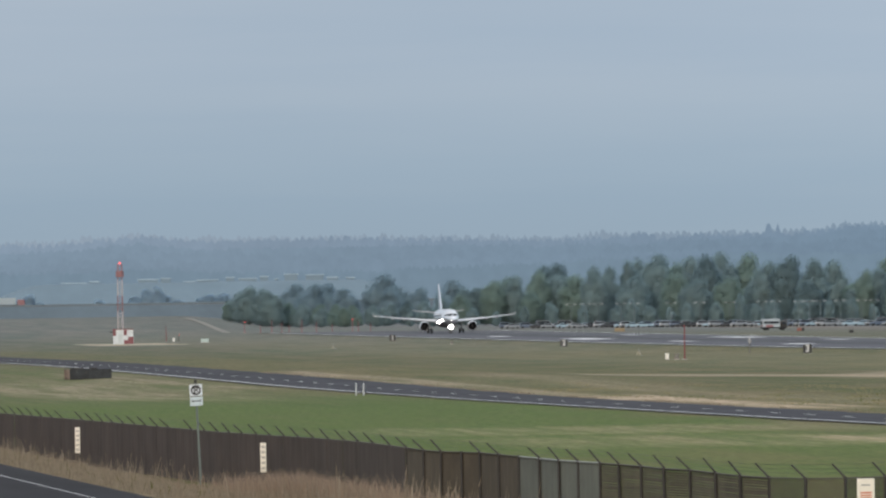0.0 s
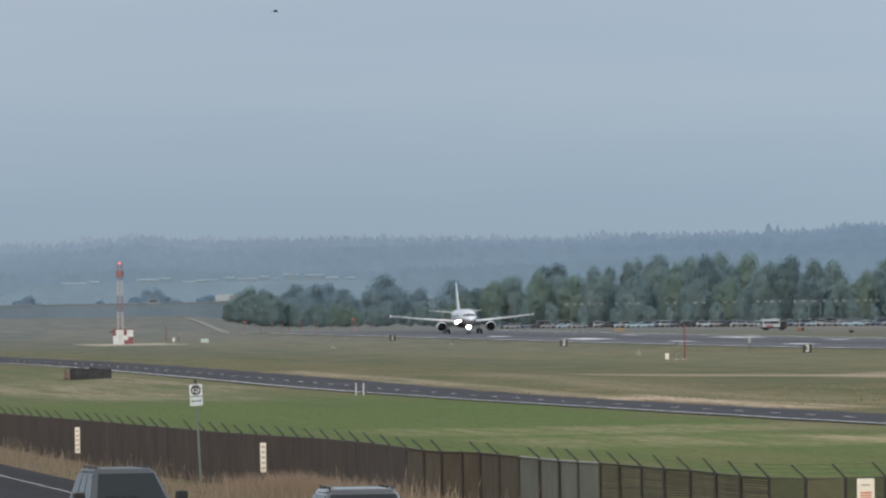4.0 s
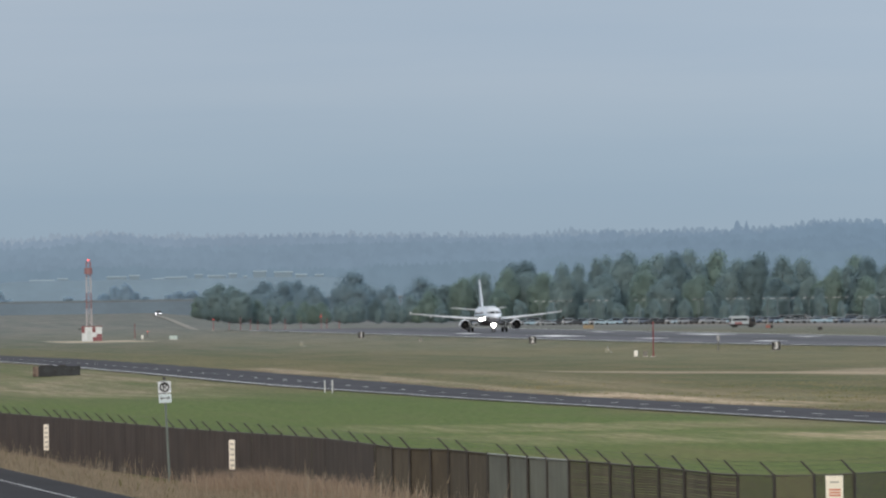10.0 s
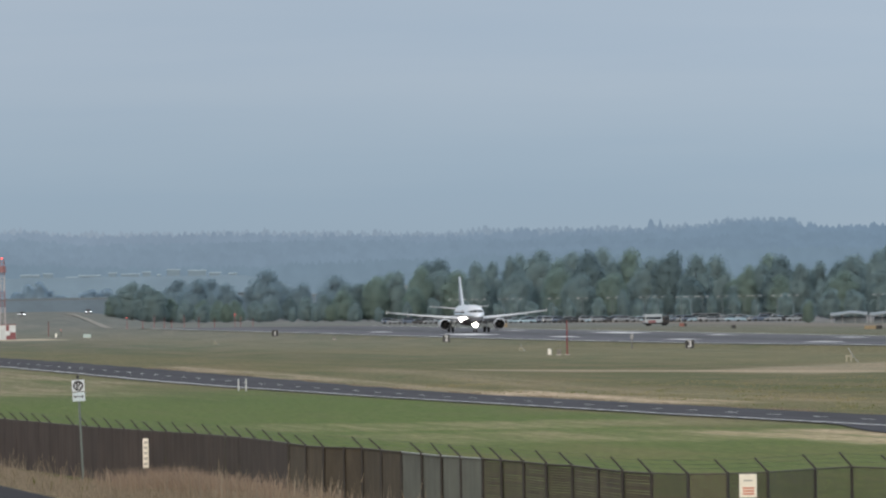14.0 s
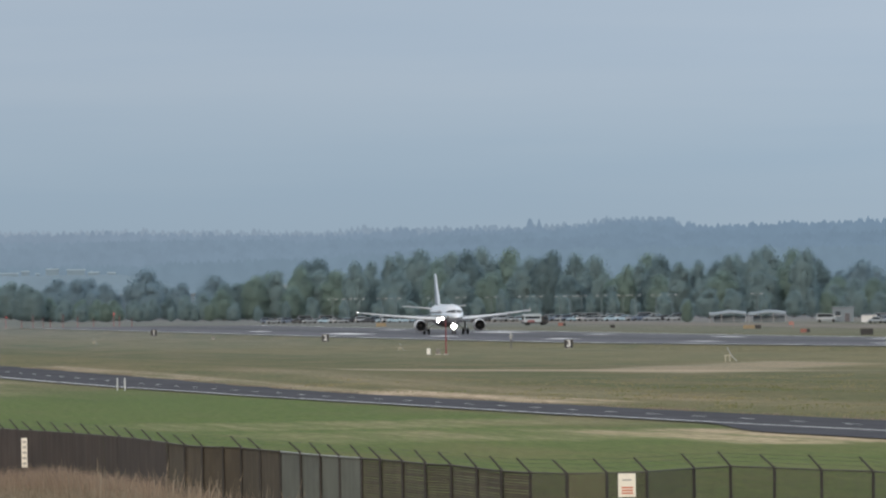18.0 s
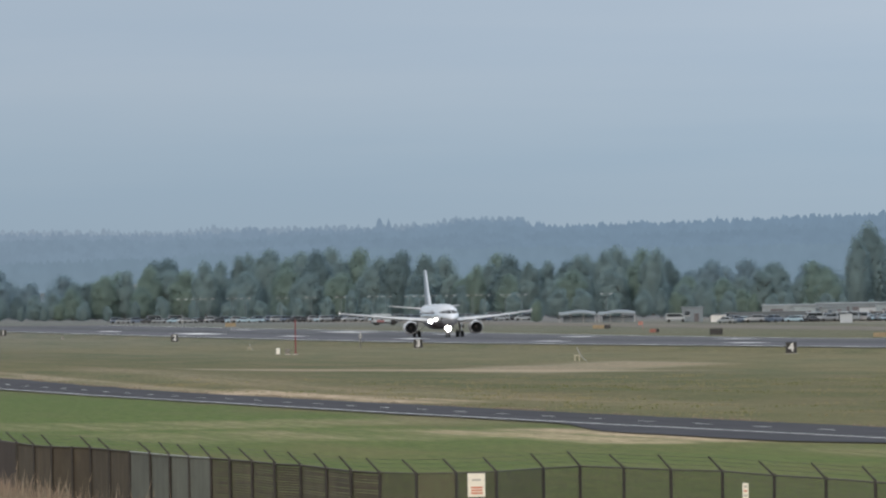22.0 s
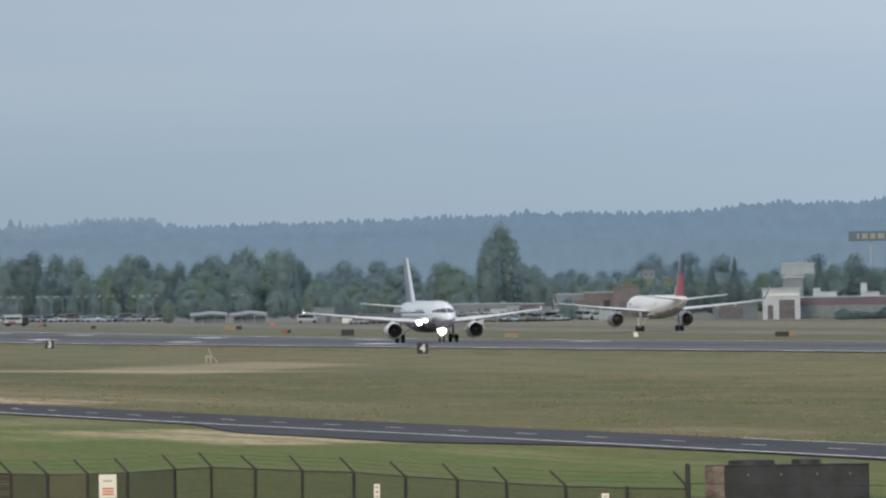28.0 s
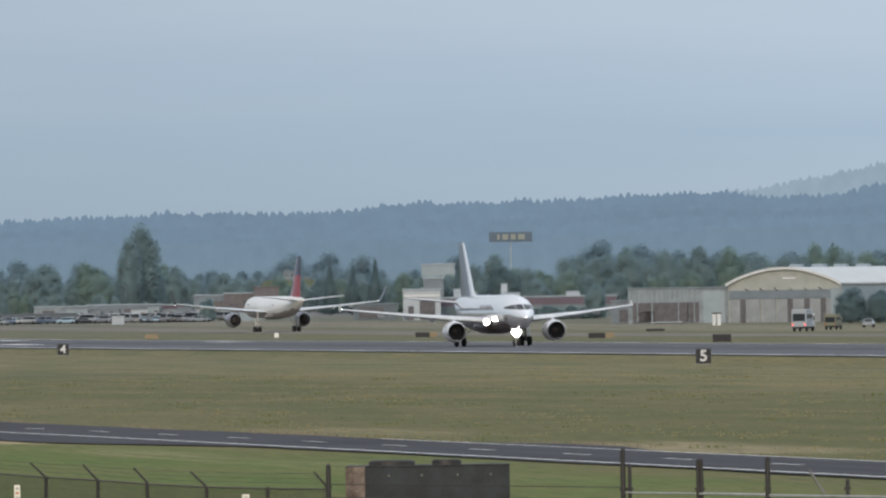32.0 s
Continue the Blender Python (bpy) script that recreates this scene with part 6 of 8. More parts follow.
# ---- vehicles ----
def pane(bm, c0, c1, c2, c3, u0, u1, v0, v1, lift=0.012):
    """A pane within the quad c0..c3 (c0-c1 bottom, c3-c2 top), lying just proud of it."""
    c0, c1, c2, c3 = map(Vector, (c0, c1, c2, c3))
    n = (c1 - c0).cross(c3 - c0).normalized() * lift
    q = []
    for u, v in ((u0, v0), (u1, v0), (u1, v1), (u0, v1)):
        q.append(c0.lerp(c1, u).lerp(c3.lerp(c2, u), v))
    a = [bm.verts.new(p + n) for p in q]
    b = [bm.verts.new(p - n) for p in q]
    bm.faces.new(a)
    bm.faces.new(b[::-1])
    for i in range(4):
        bm.faces.new((a[i], b[i], b[(i + 1) % 4], a[(i + 1) % 4]))


CAR_GLASS = mat("tinted_car_glass", (0.014, 0.019, 0.021), 0.15, var=0.0, spec=0.2)


def car(label, paint, kind="sedan", full=False, lamps=False, name="car", roof=None):
    """A road vehicle, front towards +x, its wheels at z 0."""
    t = thing(name, label, "car")
    L, W, H, hood, belt_z, nose_z = {"sedan": (4.6, 1.8, 1.45, 1.0, 0.92, 0.78), "suv": (4.7, 1.86, 1.78, 1.05, 1.12, 0.98), "van": (5.0, 1.95, 2.1, 1.75, 1.2, 1.0), "pickup": (5.4, 1.95, 1.82, 1.05, 1.12, 1.02)}[kind]
    h, w = L / 2, W / 2
    # lower body: sections along x
    secs = []
    for x, zt, k in ((-h, belt_z * 0.92, 0.88), (-h + 0.12, belt_z * 0.99, 0.97), (-h + 0.6, belt_z, 1.0), (hood - 0.1, belt_z, 1.0), (hood + 0.35, belt_z * 0.985, 0.99), (h - 0.35, nose_z, 0.95), (h - 0.08, nose_z * 0.88, 0.88), (h, nose_z * 0.7, 0.82)):
        zb = 0.28 if abs(x) < h - 0.3 else 0.36
        ww = w * k
        secs.append([Vector((x, y, z)) for y, z in ((-ww * 0.93, zb), (ww * 0.93, zb), (ww, zb + 0.2), (ww, zt - 0.16), (ww * 0.9, zt), (-ww * 0.9, zt), (-ww, zt - 0.16), (-ww, zb + 0.2))])
    body = part("body", loft(nb(), secs), paint, t, smooth=True)
    if kind == "van":
        b0, b1, t0, t1 = -h + 0.08, hood + 0.3, -h + 0.2, hood - 0.55
    elif kind == "suv":
        b0, b1, t0, t1 = -h + 0.12, hood + 0.12, -h + 0.45, hood - 0.75
    elif kind == "pickup":
        b0, b1, t0, t1 = -0.75, hood + 0.12, -0.5, hood - 0.7
    else:
        b0, b1, t0, t1 = -h + 0.55, hood + 0.15, -h + 1.25, hood - 0.75
    wb, wt = w * 0.9, w * 0.7
    zb = belt_z - 0.02
    q = {"bl": (b0, -wb, zb), "br": (b1, -wb, zb), "tl": (t0, -wt, H - 0.06), "tr": (t1, -wt, H - 0.06), "Bl": (b0, wb, zb), "Br": (b1, wb, zb), "Tl": (t0, wt, H - 0.06), "Tr": (t1, wt, H - 0.06)}
    bm = nb()
    lower = [Vector(q[k]) for k in ("bl", "br", "Br", "Bl")]
    upper = [Vector(q[k]) for k in ("tl", "tr", "Tr", "Tl")]
    crown = [v.lerp((upper[0] + upper[2]) / 2, 0.12) + Vector((0, 0, 0.06)) for v in upper]
    loft(bm, [lower, upper, crown])
    if full:
        es = [e for e in bm.edges if max(v.co.z for v in e.verts) > zb + 0.1]
        bmesh.ops.bevel(bm, geom=es, offset=0.11, segments=4, affect="EDGES", profile=0.5)
    part("cabin", bm, roof or paint, t, smooth=full)
    bm = nb()
    pane(bm, q["Br"], q["br"], q["tr"], q["Tr"], 0.06, 0.94, 0.04, 0.9, 0.02)
    part("windscreen", bm, CAR_GLASS, t, "dark windscreen")
    bm = nb()
    pane(bm, q["bl"], q["Bl"], q["Tl"], q["tl"], 0.08, 0.92, 0.1, 0.9)
    part("rear_window", bm, CAR_GLASS, t)
    cuts = ((0.05, 0.33), (0.36, 0.62), (0.65, 0.93)) if kind in ("suv", "van") else ((0.08, 0.48), (0.52, 0.92))
    if full:
        for a, b in cuts:
            bm = nb()
            pane(bm, q["bl"], q["br"], q["tr"], q["tl"], a, b, 0.1, 0.9)
            part("side_window", bm, CAR_GLASS, t)
            bm = nb()
            pane(bm, q["Br"], q["Bl"], q["Tl"], q["Tr"], 1 - b, 1 - a, 0.1, 0.9)
            part("side_window", bm, CAR_GLASS, t)
    else:
        bm = nb()
        pane(bm, q["bl"], q["br"], q["tr"], q["tl"], 0.06, 0.94, 0.1, 0.9)
        part("side_window", bm, CAR_GLASS, t)
        bm = nb()
        pane(bm, q["Br"], q["Bl"], q["Tl"], q["Tr"], 0.06, 0.94, 0.1, 0.9)
        part("side_window", bm, CAR_GLASS, t)
    for x in (-h + 0.85, h - 0.9):
        for s in (-1, 1):
            r = 0.36 if kind in ("suv", "pickup", "van") else 0.32
            wh = part("wheel", lathe(nb(), [(-0.1, r * 0.5), (-0.1, r * 0.92), (-0.06, r), (0.06, r), (0.1, r * 0.92), (0.1, r * 0.5), (0.06, 0.03)], 16, Matrix.Translation((x, s * (w - 0.09), r)) @ Matrix.Rotation(math.pi / 2, 4, "Z"), True, True), RUBBER, t, "black tyre")
            if full:
                part("rim", cyl(nb(), (x, s * (w - 0.02), r), (x, s * (w + 0.012), r), r * 0.6, r * 0.5, 14), JET_COWL, wh, "silver rim")
    if full:
        for s in (-1, 1):
            part("headlight", box(nb(), (h - 0.13, s * w * 0.66, nose_z * 0.82), (0.2, 0.34, 0.17), 0.04), HEAD_GLOW if lamps else PAINT_WHITE, t, "lit headlight" if lamps else "clear headlight")
            mr = part("mirror", box(nb(), (hood - 0.1, s * (w + 0.16), belt_z + 0.08), (0.14, 0.26, 0.2), 0.04), SIGN_BLACK, t, "black door mirror")
            part("tail_light", box(nb(), (-h + 0.03, s * w * 0.8, belt_z * 0.75), (0.06, 0.2, 0.3), 0.02), PAINT_RED, t)
            if kind == "suv":
                bm = cyl(nb(), (t0 + 0.25, s * wt * 0.88, H + 0.03), (t1 - 0.2, s * wt * 0.88, H + 0.02), 0.012, None, 8)
                for x in (t0 + 0.3, (t0 + t1) / 2, t1 - 0.25):
                    cyl(bm, (x, s * wt * 0.88, H - 0.03), (x, s * wt * 0.88, H + 0.03), 0.018, None, 6)
                part("roof_rail", bm, SIGN_BLACK, t, "black roof rail")
        part("grille", box(nb(), (h - 0.06, 0, nose_z * 0.72), (0.12, W * 0.45, 0.2), 0.03), SIGN_BLACK, t, "dark grille")
        part("bumper", box(nb(), (h - 0.04, 0, 0.46), (0.22, W * 0.86, 0.2), 0.06), paint, t)
        part("number_plate", box(nb(), (h + 0.08, 0, 0.48), (0.02, 0.32, 0.15)), GREY_BAR, t, "plain plate")
        part("wiper", box(nb(), (hood + 0.02, -0.2, belt_z + 0.08), (0.02, 0.7, 0.02)), SIGN_BLACK, t)
    return t


# Parked and far cars: haze over the lot is put into these dulled paints.
CAR_PAINTS = [mat("car_hazed_white", (0.24, 0.27, 0.29), 0.3, var=0.03, coat=0.6), mat("car_silver", (0.24, 0.26, 0.28), 0.3, 0.5, var=0.04, coat=0.5), mat("car_dark", (0.035, 0.037, 0.042), 0.25, var=0.05, coat=0.6), mat("car_blue", (0.08, 0.11, 0.16), 0.28, var=0.05, coat=0.6), mat("car_red", (0.18, 0.07, 0.07), 0.28, var=0.05, coat=0.6), mat("car_grey", (0.16, 0.165, 0.17), 0.3, 0.3, var=0.05, coat=0.5), mat("car_pale_blue", (0.3, 0.42, 0.5), 0.32, var=0.05, coat=0.4)]

road_car = car("dark silver sport-utility car driving towards the viewpoint", mat("car_green_silver", (0.075, 0.085, 0.085), 0.3, 0.4, var=0.04, coat=0.4), "suv", True, False, "road_car", mat("car_black_roof", (0.022, 0.024, 0.026), 0.22, 0.0, var=0.04, coat=0.5))
road_car_2 = car("dark grey pickup car following with its headlights on", mat("car_charcoal", (0.05, 0.055, 0.06), 0.42, 0.2, var=0.04, coat=0.12), "suv", True, True, "road_car")

# parked cars, built once for each kind and colour
car_models = []
for i_, (p_, k_, l_) in enumerate(((0, "sedan", "parked white car"), (1, "suv", "parked silver sport-utility car"), (2, "sedan", "parked black car"), (3, "suv", "parked dark blue car"), (4, "sedan", "parked dark red car"), (5, "van", "parked grey van"), (0, "van", "parked white van"), (6, "sedan", "parked pale blue car"), (1, "sedan", "parked silver car"))):
    car_models.append((car(l_ + " in the crowded lot", CAR_PAINTS[p_], k_), []))
rp = random.Random(77)


def park(deg, r, lift=0.0, turn=None, model=None):
    p = spot(deg, r, lift)
    i = rp.randrange(len(car_models)) if model is None else model
    m = Matrix.Translation(p) @ pose(0, 0, 0, 0, 0, turn if turn is not None else rp.choice((90, 90, 86, -90)) + rp.uniform(-3, 3))
    base, used = car_models[i]
    if not used:
        base.matrix_basis = m
        o = base
    else:
        o = copy_thing(base, m)
    used.append(o)
    return tagged(o, group="parked cars")


# long-stay lot before the trees
d_ = 6.702
while d_ < 9.237:
    park(d_, 2660 + rp.uniform(-8, 8) - (d_ - 6.7) * 90, model=rp.choice((0, 1, 2, 2, 3, 3, 7, 7, 8)))
    if rp.random() < 0.45:
        park(d_ + 0.01, 2700 - (d_ - 6.7) * 90, model=rp.choice((1, 2, 3, 5, 7, 8)))
    d_ += rp.choice((0.034, 0.036, 0.04, 0.06))
# yard with many vehicles
for a_, b_, r_ in ((10.401, 10.887, 2190), (10.901, 11.140, 2130), (10.887, 11.165, 2150), (11.272, 11.689, 2130), (11.251, 11.703, 2155), (11.234, 11.720, 2180), (11.807, 11.929, 2160)):
    d_ = a_
    while d_ < b_:
        park(d_, r_ + rp.uniform(-4, 4), 0.0, rp.uniform(0, 360), rp.choice((0, 1, 3, 5, 6, 6, 7, 8)))
        d_ += rp.uniform(0.035, 0.06)
for k_ in range(46):
    park(10.42 + 1.3 * (k_ + rp.random()) / 46, 2105 + rp.uniform(0, 60), 0.0, rp.uniform(0, 360), rp.choice((0, 1, 2, 3, 3, 5, 7, 7, 8)))
park(10.133, 2200, 0, 80, 6)
park(15.790, 1565, 0, 160, 0)
for i_ in range(len(car_models)):
    if not car_models[i_][1]:
        park(10.540 + i_ * 0.05, 2170)


def lot_lamp(p, label="twin-armed lamp post in the car park"):
    t = thing("lamp_post", label, "lamp post", Matrix.Translation(p) @ pose(0, 0, 0, 0, 0, rp.uniform(60, 100)), "car-park lamps")
    part("pole", cyl(nb(), (0, 0, -0.1), (0, 0, 6.6), 0.085, 0.06, 8), mat("lamp_pole_grey", (0.19, 0.235, 0.25), 0.5, var=0.05), t)
    part("base", cyl(nb(), (0, 0, -0.05), (0, 0, 0.6), 0.28, 0.26, 10), CONCRETE, t, "concrete base")
    for s in (-1, 1):
        a = part("arm", cyl(nb(), (0, 0, 6.5), (s * 0.9, 0, 6.65), 0.05, None, 6), FENCE_STEEL, t)
        # the head's grey is dulled to stand in for haze
        part("head", box(nb(), (s * 1.15, 0, 6.65), (0.85, 0.4, 0.18), 0.04), mat("lamp_head_grey", (0.5, 0.55, 0.58), 0.5, var=0.05), a, "pale lamp head")
    return t


lamp_model = None
for i_, d_ in enumerate((7.098, 7.189, 7.265, 7.404, 7.487, 7.713, 7.890, 8.074, 8.272, 8.355, 8.498, 8.560, 8.630, 8.751, 8.883, 8.960, 9.088, 9.185, 9.706)):
    p_ = spot(d_, 2690 - (d_ - 6.7) * 90 + rp.uniform(-15, 15))
    if lamp_model is None:
        lamp_model = lot_lamp(p_)
    else:
        copy_thing(lamp_model, Matrix.Translation(p_) @ pose(0, 0, 0, 0, 0, rp.uniform(60, 110)))


def truck(label, cab, load, L, H, red=False, name="truck"):
    """A service truck or small bus, front towards +x."""
    t = thing(name, label, "truck")
    part("chassis", box(nb(), (0, 0, 0.62), (L, 1.9, 0.3), 0.04), SIGN_BLACK, t)
    part("cargo_body", box(nb(), (-L * 0.13, 0, 0.75 + (H - 0.75) / 2), (L * 0.7, 2.4, H - 0.75), 0.08), load, t)
    cb = part("cab", box(nb(), (L * 0.36, 0, 0.7 + (H * 0.8 - 0.7) / 2), (L * 0.26, 2.3, H * 0.8 - 0.7), 0.12), cab, t)
    part("windscreen", box(nb(), (L * 0.488, 0, H * 0.6), (0.06, 2.0, H * 0.24), 0.02), GLASS_DARK, cb)
    for s in (-1, 1):
        part("side_window", box(nb(), (L * 0.38, s * 1.16, H * 0.6), (L * 0.14, 0.05, H * 0.22), 0.02), GLASS_DARK, cb)
        part("window_band", box(nb(), (-L * 0.13, s * 1.205, H * 0.68), (L * 0.6, 0.04, H * 0.2), 0.02), GLASS_DARK, t)
        part("lower_panel", box(nb(), (-L * 0.2, s * 1.21, 1.05), (L * 0.3, 0.04, 0.6), 0.02), MAST_RED if red else load, t, "red lower panel" if red else "")
        part("tail_lamp", box(nb(), (-L * 0.485, s * 1.0, 1.1), (0.08, 0.25, 0.3), 0.03), RED_GLOW if name == "shuttle_bus" else PAINT_RED, t, "red tail lamp")
        for x in (-L * 0.3, L * 0.34):
            part("wheel", lathe(nb(), [(-0.14, 0.2), (-0.14, 0.44), (-0.08, 0.48), (0.08, 0.48), (0.14, 0.44), (0.14, 0.2), (0.08, 0.03)], 14, Matrix.Translation((x, s * 1.02, 0.48)) @ Matrix.Rotation(math.pi / 2, 4, "Z"), True, True), RUBBER, t, "black tyre")
    part("rear_window", box(nb(), (-L * 0.482, 0, H * 0.64), (0.05, 2.0, H * 0.34), 0.02), GLASS_DARK, t)
    return t


# haze is put into the truck body's greyed white
fire_truck = truck("white and red airfield service truck standing beyond the runway", DARK_STEEL, mat("hazy_white", (0.4, 0.45, 0.48), 0.5, var=0.08), 6.3, 2.8, True)
fire_truck.matrix_basis = Matrix.Translation((-2251, 330, gz(-2251, 330))) @ pose(0, 0, 0, 0, 0, 96)
bus = truck("white shuttle bus with dark windows and red tail lamps", PAINT_WHITE, mat("bus_white", (0.34, 0.37, 0.41), 0.4, var=0.05), 6.6, 3.5, False, "shuttle_bus")
bus.matrix_basis = Matrix.Translation((-1417, 390, gz(-1417, 390))) @ pose(0, 0, 0, 0, 0, 152)
drab_truck = truck("drab olive service truck standing beside a bus", mat("olive_cab", (0.2, 0.2, 0.15), 0.6, var=0.1), mat("olive_paint", (0.17, 0.175, 0.12), 0.6, var=0.15), 5.6, 3.1)
drab_truck.matrix_basis = Matrix.Translation((-1455, 405.5, gz(-1455, 405))) @ pose(0, 0, 0, 0, 0, 150) @ Matrix.Scale(0.82, 4)


# ---- far highway on its bank ----
HW_R, HW_Z = 3985, 13.6
bm_ = nb()
rows_ = []
for d_ in np.arange(2.6, 7.0, 0.1):
    c_, s_ = math.cos(radians(d_)), math.sin(radians(d_))
    rows_.append([Vector((-r_ * c_, r_ * s_, z_)) for r_, z_ in ((HW_R - 22, 3.0), (HW_R - 6, HW_Z), (HW_R + 16, HW_Z), (HW_R + 40, 3.0))])
loft(bm_, rows_, False, False, False)
# haze is put into the bank and barrier colours, greyer and bluer
tagged(part("highway_bank", bm_, mat("bank_hazed_grass", (0.105, 0.138, 0.162), 0.9, var=0.2, scale=0.03, fine=0.4)), "long dark embankment carrying a far highway", "embankment", kind="structure")
bm_ = nb()
rail_rows = []
for d_ in np.arange(2.6, 7.0, 0.1):
    c_, s_ = math.cos(radians(d_)), math.sin(radians(d_))
    rail_rows.append([Vector((-(HW_R - 5.5) * c_, (HW_R - 5.5) * s_, z_)) for z_ in (HW_Z, HW_Z + 0.9)] + [Vector((-(HW_R - 5.1) * c_, (HW_R - 5.1) * s_, z_)) for z_ in (HW_Z + 0.9, HW_Z)])
loft(bm_, rail_rows, False, False, False)
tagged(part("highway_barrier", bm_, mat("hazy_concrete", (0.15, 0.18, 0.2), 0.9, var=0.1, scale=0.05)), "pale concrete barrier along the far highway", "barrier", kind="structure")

semi = thing("semi_truck", "white box trailer behind a red tractor on the highway", "truck")
# the trailer's white is greyed to hold the haze
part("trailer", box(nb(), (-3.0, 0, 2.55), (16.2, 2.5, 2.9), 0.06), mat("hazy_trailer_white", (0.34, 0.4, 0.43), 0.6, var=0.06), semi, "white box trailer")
part("emblem", cyl(nb(), (-4.2, -1.27, 2.6), (-4.2, -1.24, 2.6), 1.0, None, 20), mat("emblem_grey", (0.2, 0.22, 0.22), 0.6, var=0.1), semi, "plain dark round emblem")
part("cab", box(nb(), (7.3, 0, 1.9), (3.2, 2.4, 2.6), 0.2), MAST_RED, semi, "red cab")
part("windscreen", box(nb(), (8.9, 0, 2.4), (0.06, 2.0, 0.8), 0.02), GLASS_DARK, semi)
part("chassis", box(nb(), (-1.0, 0, 0.9), (19.5, 1.8, 0.35)), SIGN_BLACK, semi)
for x_ in (-9.6, -8.3, 4.6, 5.9, 8.2):
    for s_ in (-1, 1):
        part("wheel", cyl(nb(), (x_, s_ * 1.2, 0.5), (x_, s_ * 0.9, 0.5), 0.5, None, 14), RUBBER, semi, "black tyre")
far_car = copy_thing(car_models[6][0], Matrix())
tagged(far_car, "white van driving on the far highway", "car")
far_car["group"] = ""
lit_car = car("distant car with headlights on, on the field road", CAR_PAINTS[5], "suv", False, False, "far_car")
for s_ in (-1, 1):
    part("headlight", ball(nb(), (2.3, s_ * 0.75, 0.75), 0.1, 5), HEAD_GLOW, lit_car, "bright headlight")

lit_car_2 = copy_thing(lit_car, Matrix())


# ---- buildings ----
# haze is put into these wall and roof colours, greyed and blued
WALL_PALE = mat("pale_plaster", (0.42, 0.46, 0.5), 0.8, var=0.12, scale=0.3, bump=0.1)
WALL_GREY = mat("grey_cladding", (0.175, 0.21, 0.24), 0.7, var=0.18, scale=0.35, bump=0.1)
WALL_WORN = mat("worn_corrugated_cladding", (0.21, 0.25, 0.275), 0.75, var=0.25, scale=0.5, bump=0.2, second=(0.31, 0.35, 0.375))
WALL_BLUE = mat("pale_blue_cladding", (0.28, 0.335, 0.365), 0.6, var=0.1, scale=0.5)
WALL_BRICK = mat("hazed_brick", (0.15, 0.14, 0.145), 0.85, var=0.2, scale=0.8, bump=0.2)
WALL_MAROON = mat("maroon_fascia", (0.11, 0.083, 0.11), 0.6, var=0.15, scale=0.4)
WALL_CREAM = mat("cream_hangar_front", (0.36, 0.375, 0.345), 0.75, var=0.16, scale=0.4, second=(0.43, 0.44, 0.41))
ROOF_PALE = mat("pale_roof_sheet", (0.3, 0.36, 0.41), 0.5, 0.1, var=0.1, scale=0.3)
# shade inside bays and gaps is put into flat dark panels; doors share it
DARK_BAY = mat("dark_bay_shade_and_door", (0.115, 0.108, 0.118), 0.8, var=0.3, scale=1.0)
PANE_DARK = mat("window_pane", (0.05, 0.06, 0.07), 0.12, var=0.0)


def shed(deg, r, w, h, depth, wall, roof, label, bays=(), turn=0.0, name="building", parapet=0.3, lift=0.0, category="building"):
    """Flat-roofed block facing the viewpoint; bays: (x, z, width, height, material, name) set on its front."""
    p = spot(deg, r, lift)
    t = thing(name, label, category, Matrix.Translation(p) @ pose(0, 0, 0, 0, 0, facing(p) + turn))
    part("wall", box(nb(), (0, depth / 2, h / 2 - 0.3), (w, depth, h + 0.6)), wall, t)
    part("roof", box(nb(), (0, depth / 2, h + parapet / 2), (w + 0.5, depth + 0.5, parapet), 0.05), roof, t, "roof edge")
    for x, z, bw, bh, m, n in bays:
        o = part(n, box(nb(), (x, -0.05, z), (bw, 0.16, bh), 0.02), m, t)
        if n == "window":
            part("frame", box(nb(), (x, -0.04, z - bh / 2 - 0.06), (bw + 0.3, 0.24, 0.12)), PAINT_WHITE, o)
    return t


# shade below the fascia is put into this darker panel blue
SHADED_PANEL = mat("shaded_blue_panel", (0.15, 0.185, 0.195), 0.7, var=0.2, scale=0.4)
# long low terminal with maroon fascia
shed(13.700, 2060, 39, 4.6, 14, WALL_GREY, ROOF_PALE, "long low grey building with a maroon fascia", [(0, 3.7, 39, 1.5, WALL_MAROON, "fascia")] + [(x, 1.5, 6.5, 2.6, SHADED_PANEL, "panel") for x in (-15, -7.5, 0, 7.5, 15)], 0)
shed(13.047, 2040, 8.2, 6.6, 10, WALL_PALE, ROOF_PALE, "pale entrance block with a wide portal", [(1.2, 2.2, 3.4, 4.2, DARK_BAY, "portal"), (-2.4, 1.6, 1.2, 3.0, DARK_BAY, "doorway"), (0, 5.4, 7.8, 0.5, PAINT_WHITE, "band")], 0)
shed(12.762, 2080, 10, 3.4, 8, mat("dull_slate_wall", (0.12, 0.15, 0.17), 0.7, var=0.15, scale=0.5), WALL_GREY, "low slate-grey shed beside the entrance block", [(-1, 1.6, 5.5, 2.4, DARK_BAY, "bay")], 0)
for d_, w_, h_ in ((13.265, 1.6, 6.6), (13.554, 1.4, 7.6), (13.595, 4.0, 5.6), (13.977, 3.0, 5.7), (13.318, 5.0, 5.8)):
    shed(d_, 2066, w_, h_, 3, WALL_PALE, ROOF_PALE, "pale rooftop plant box", [], 0, "plant_box", 0.15)
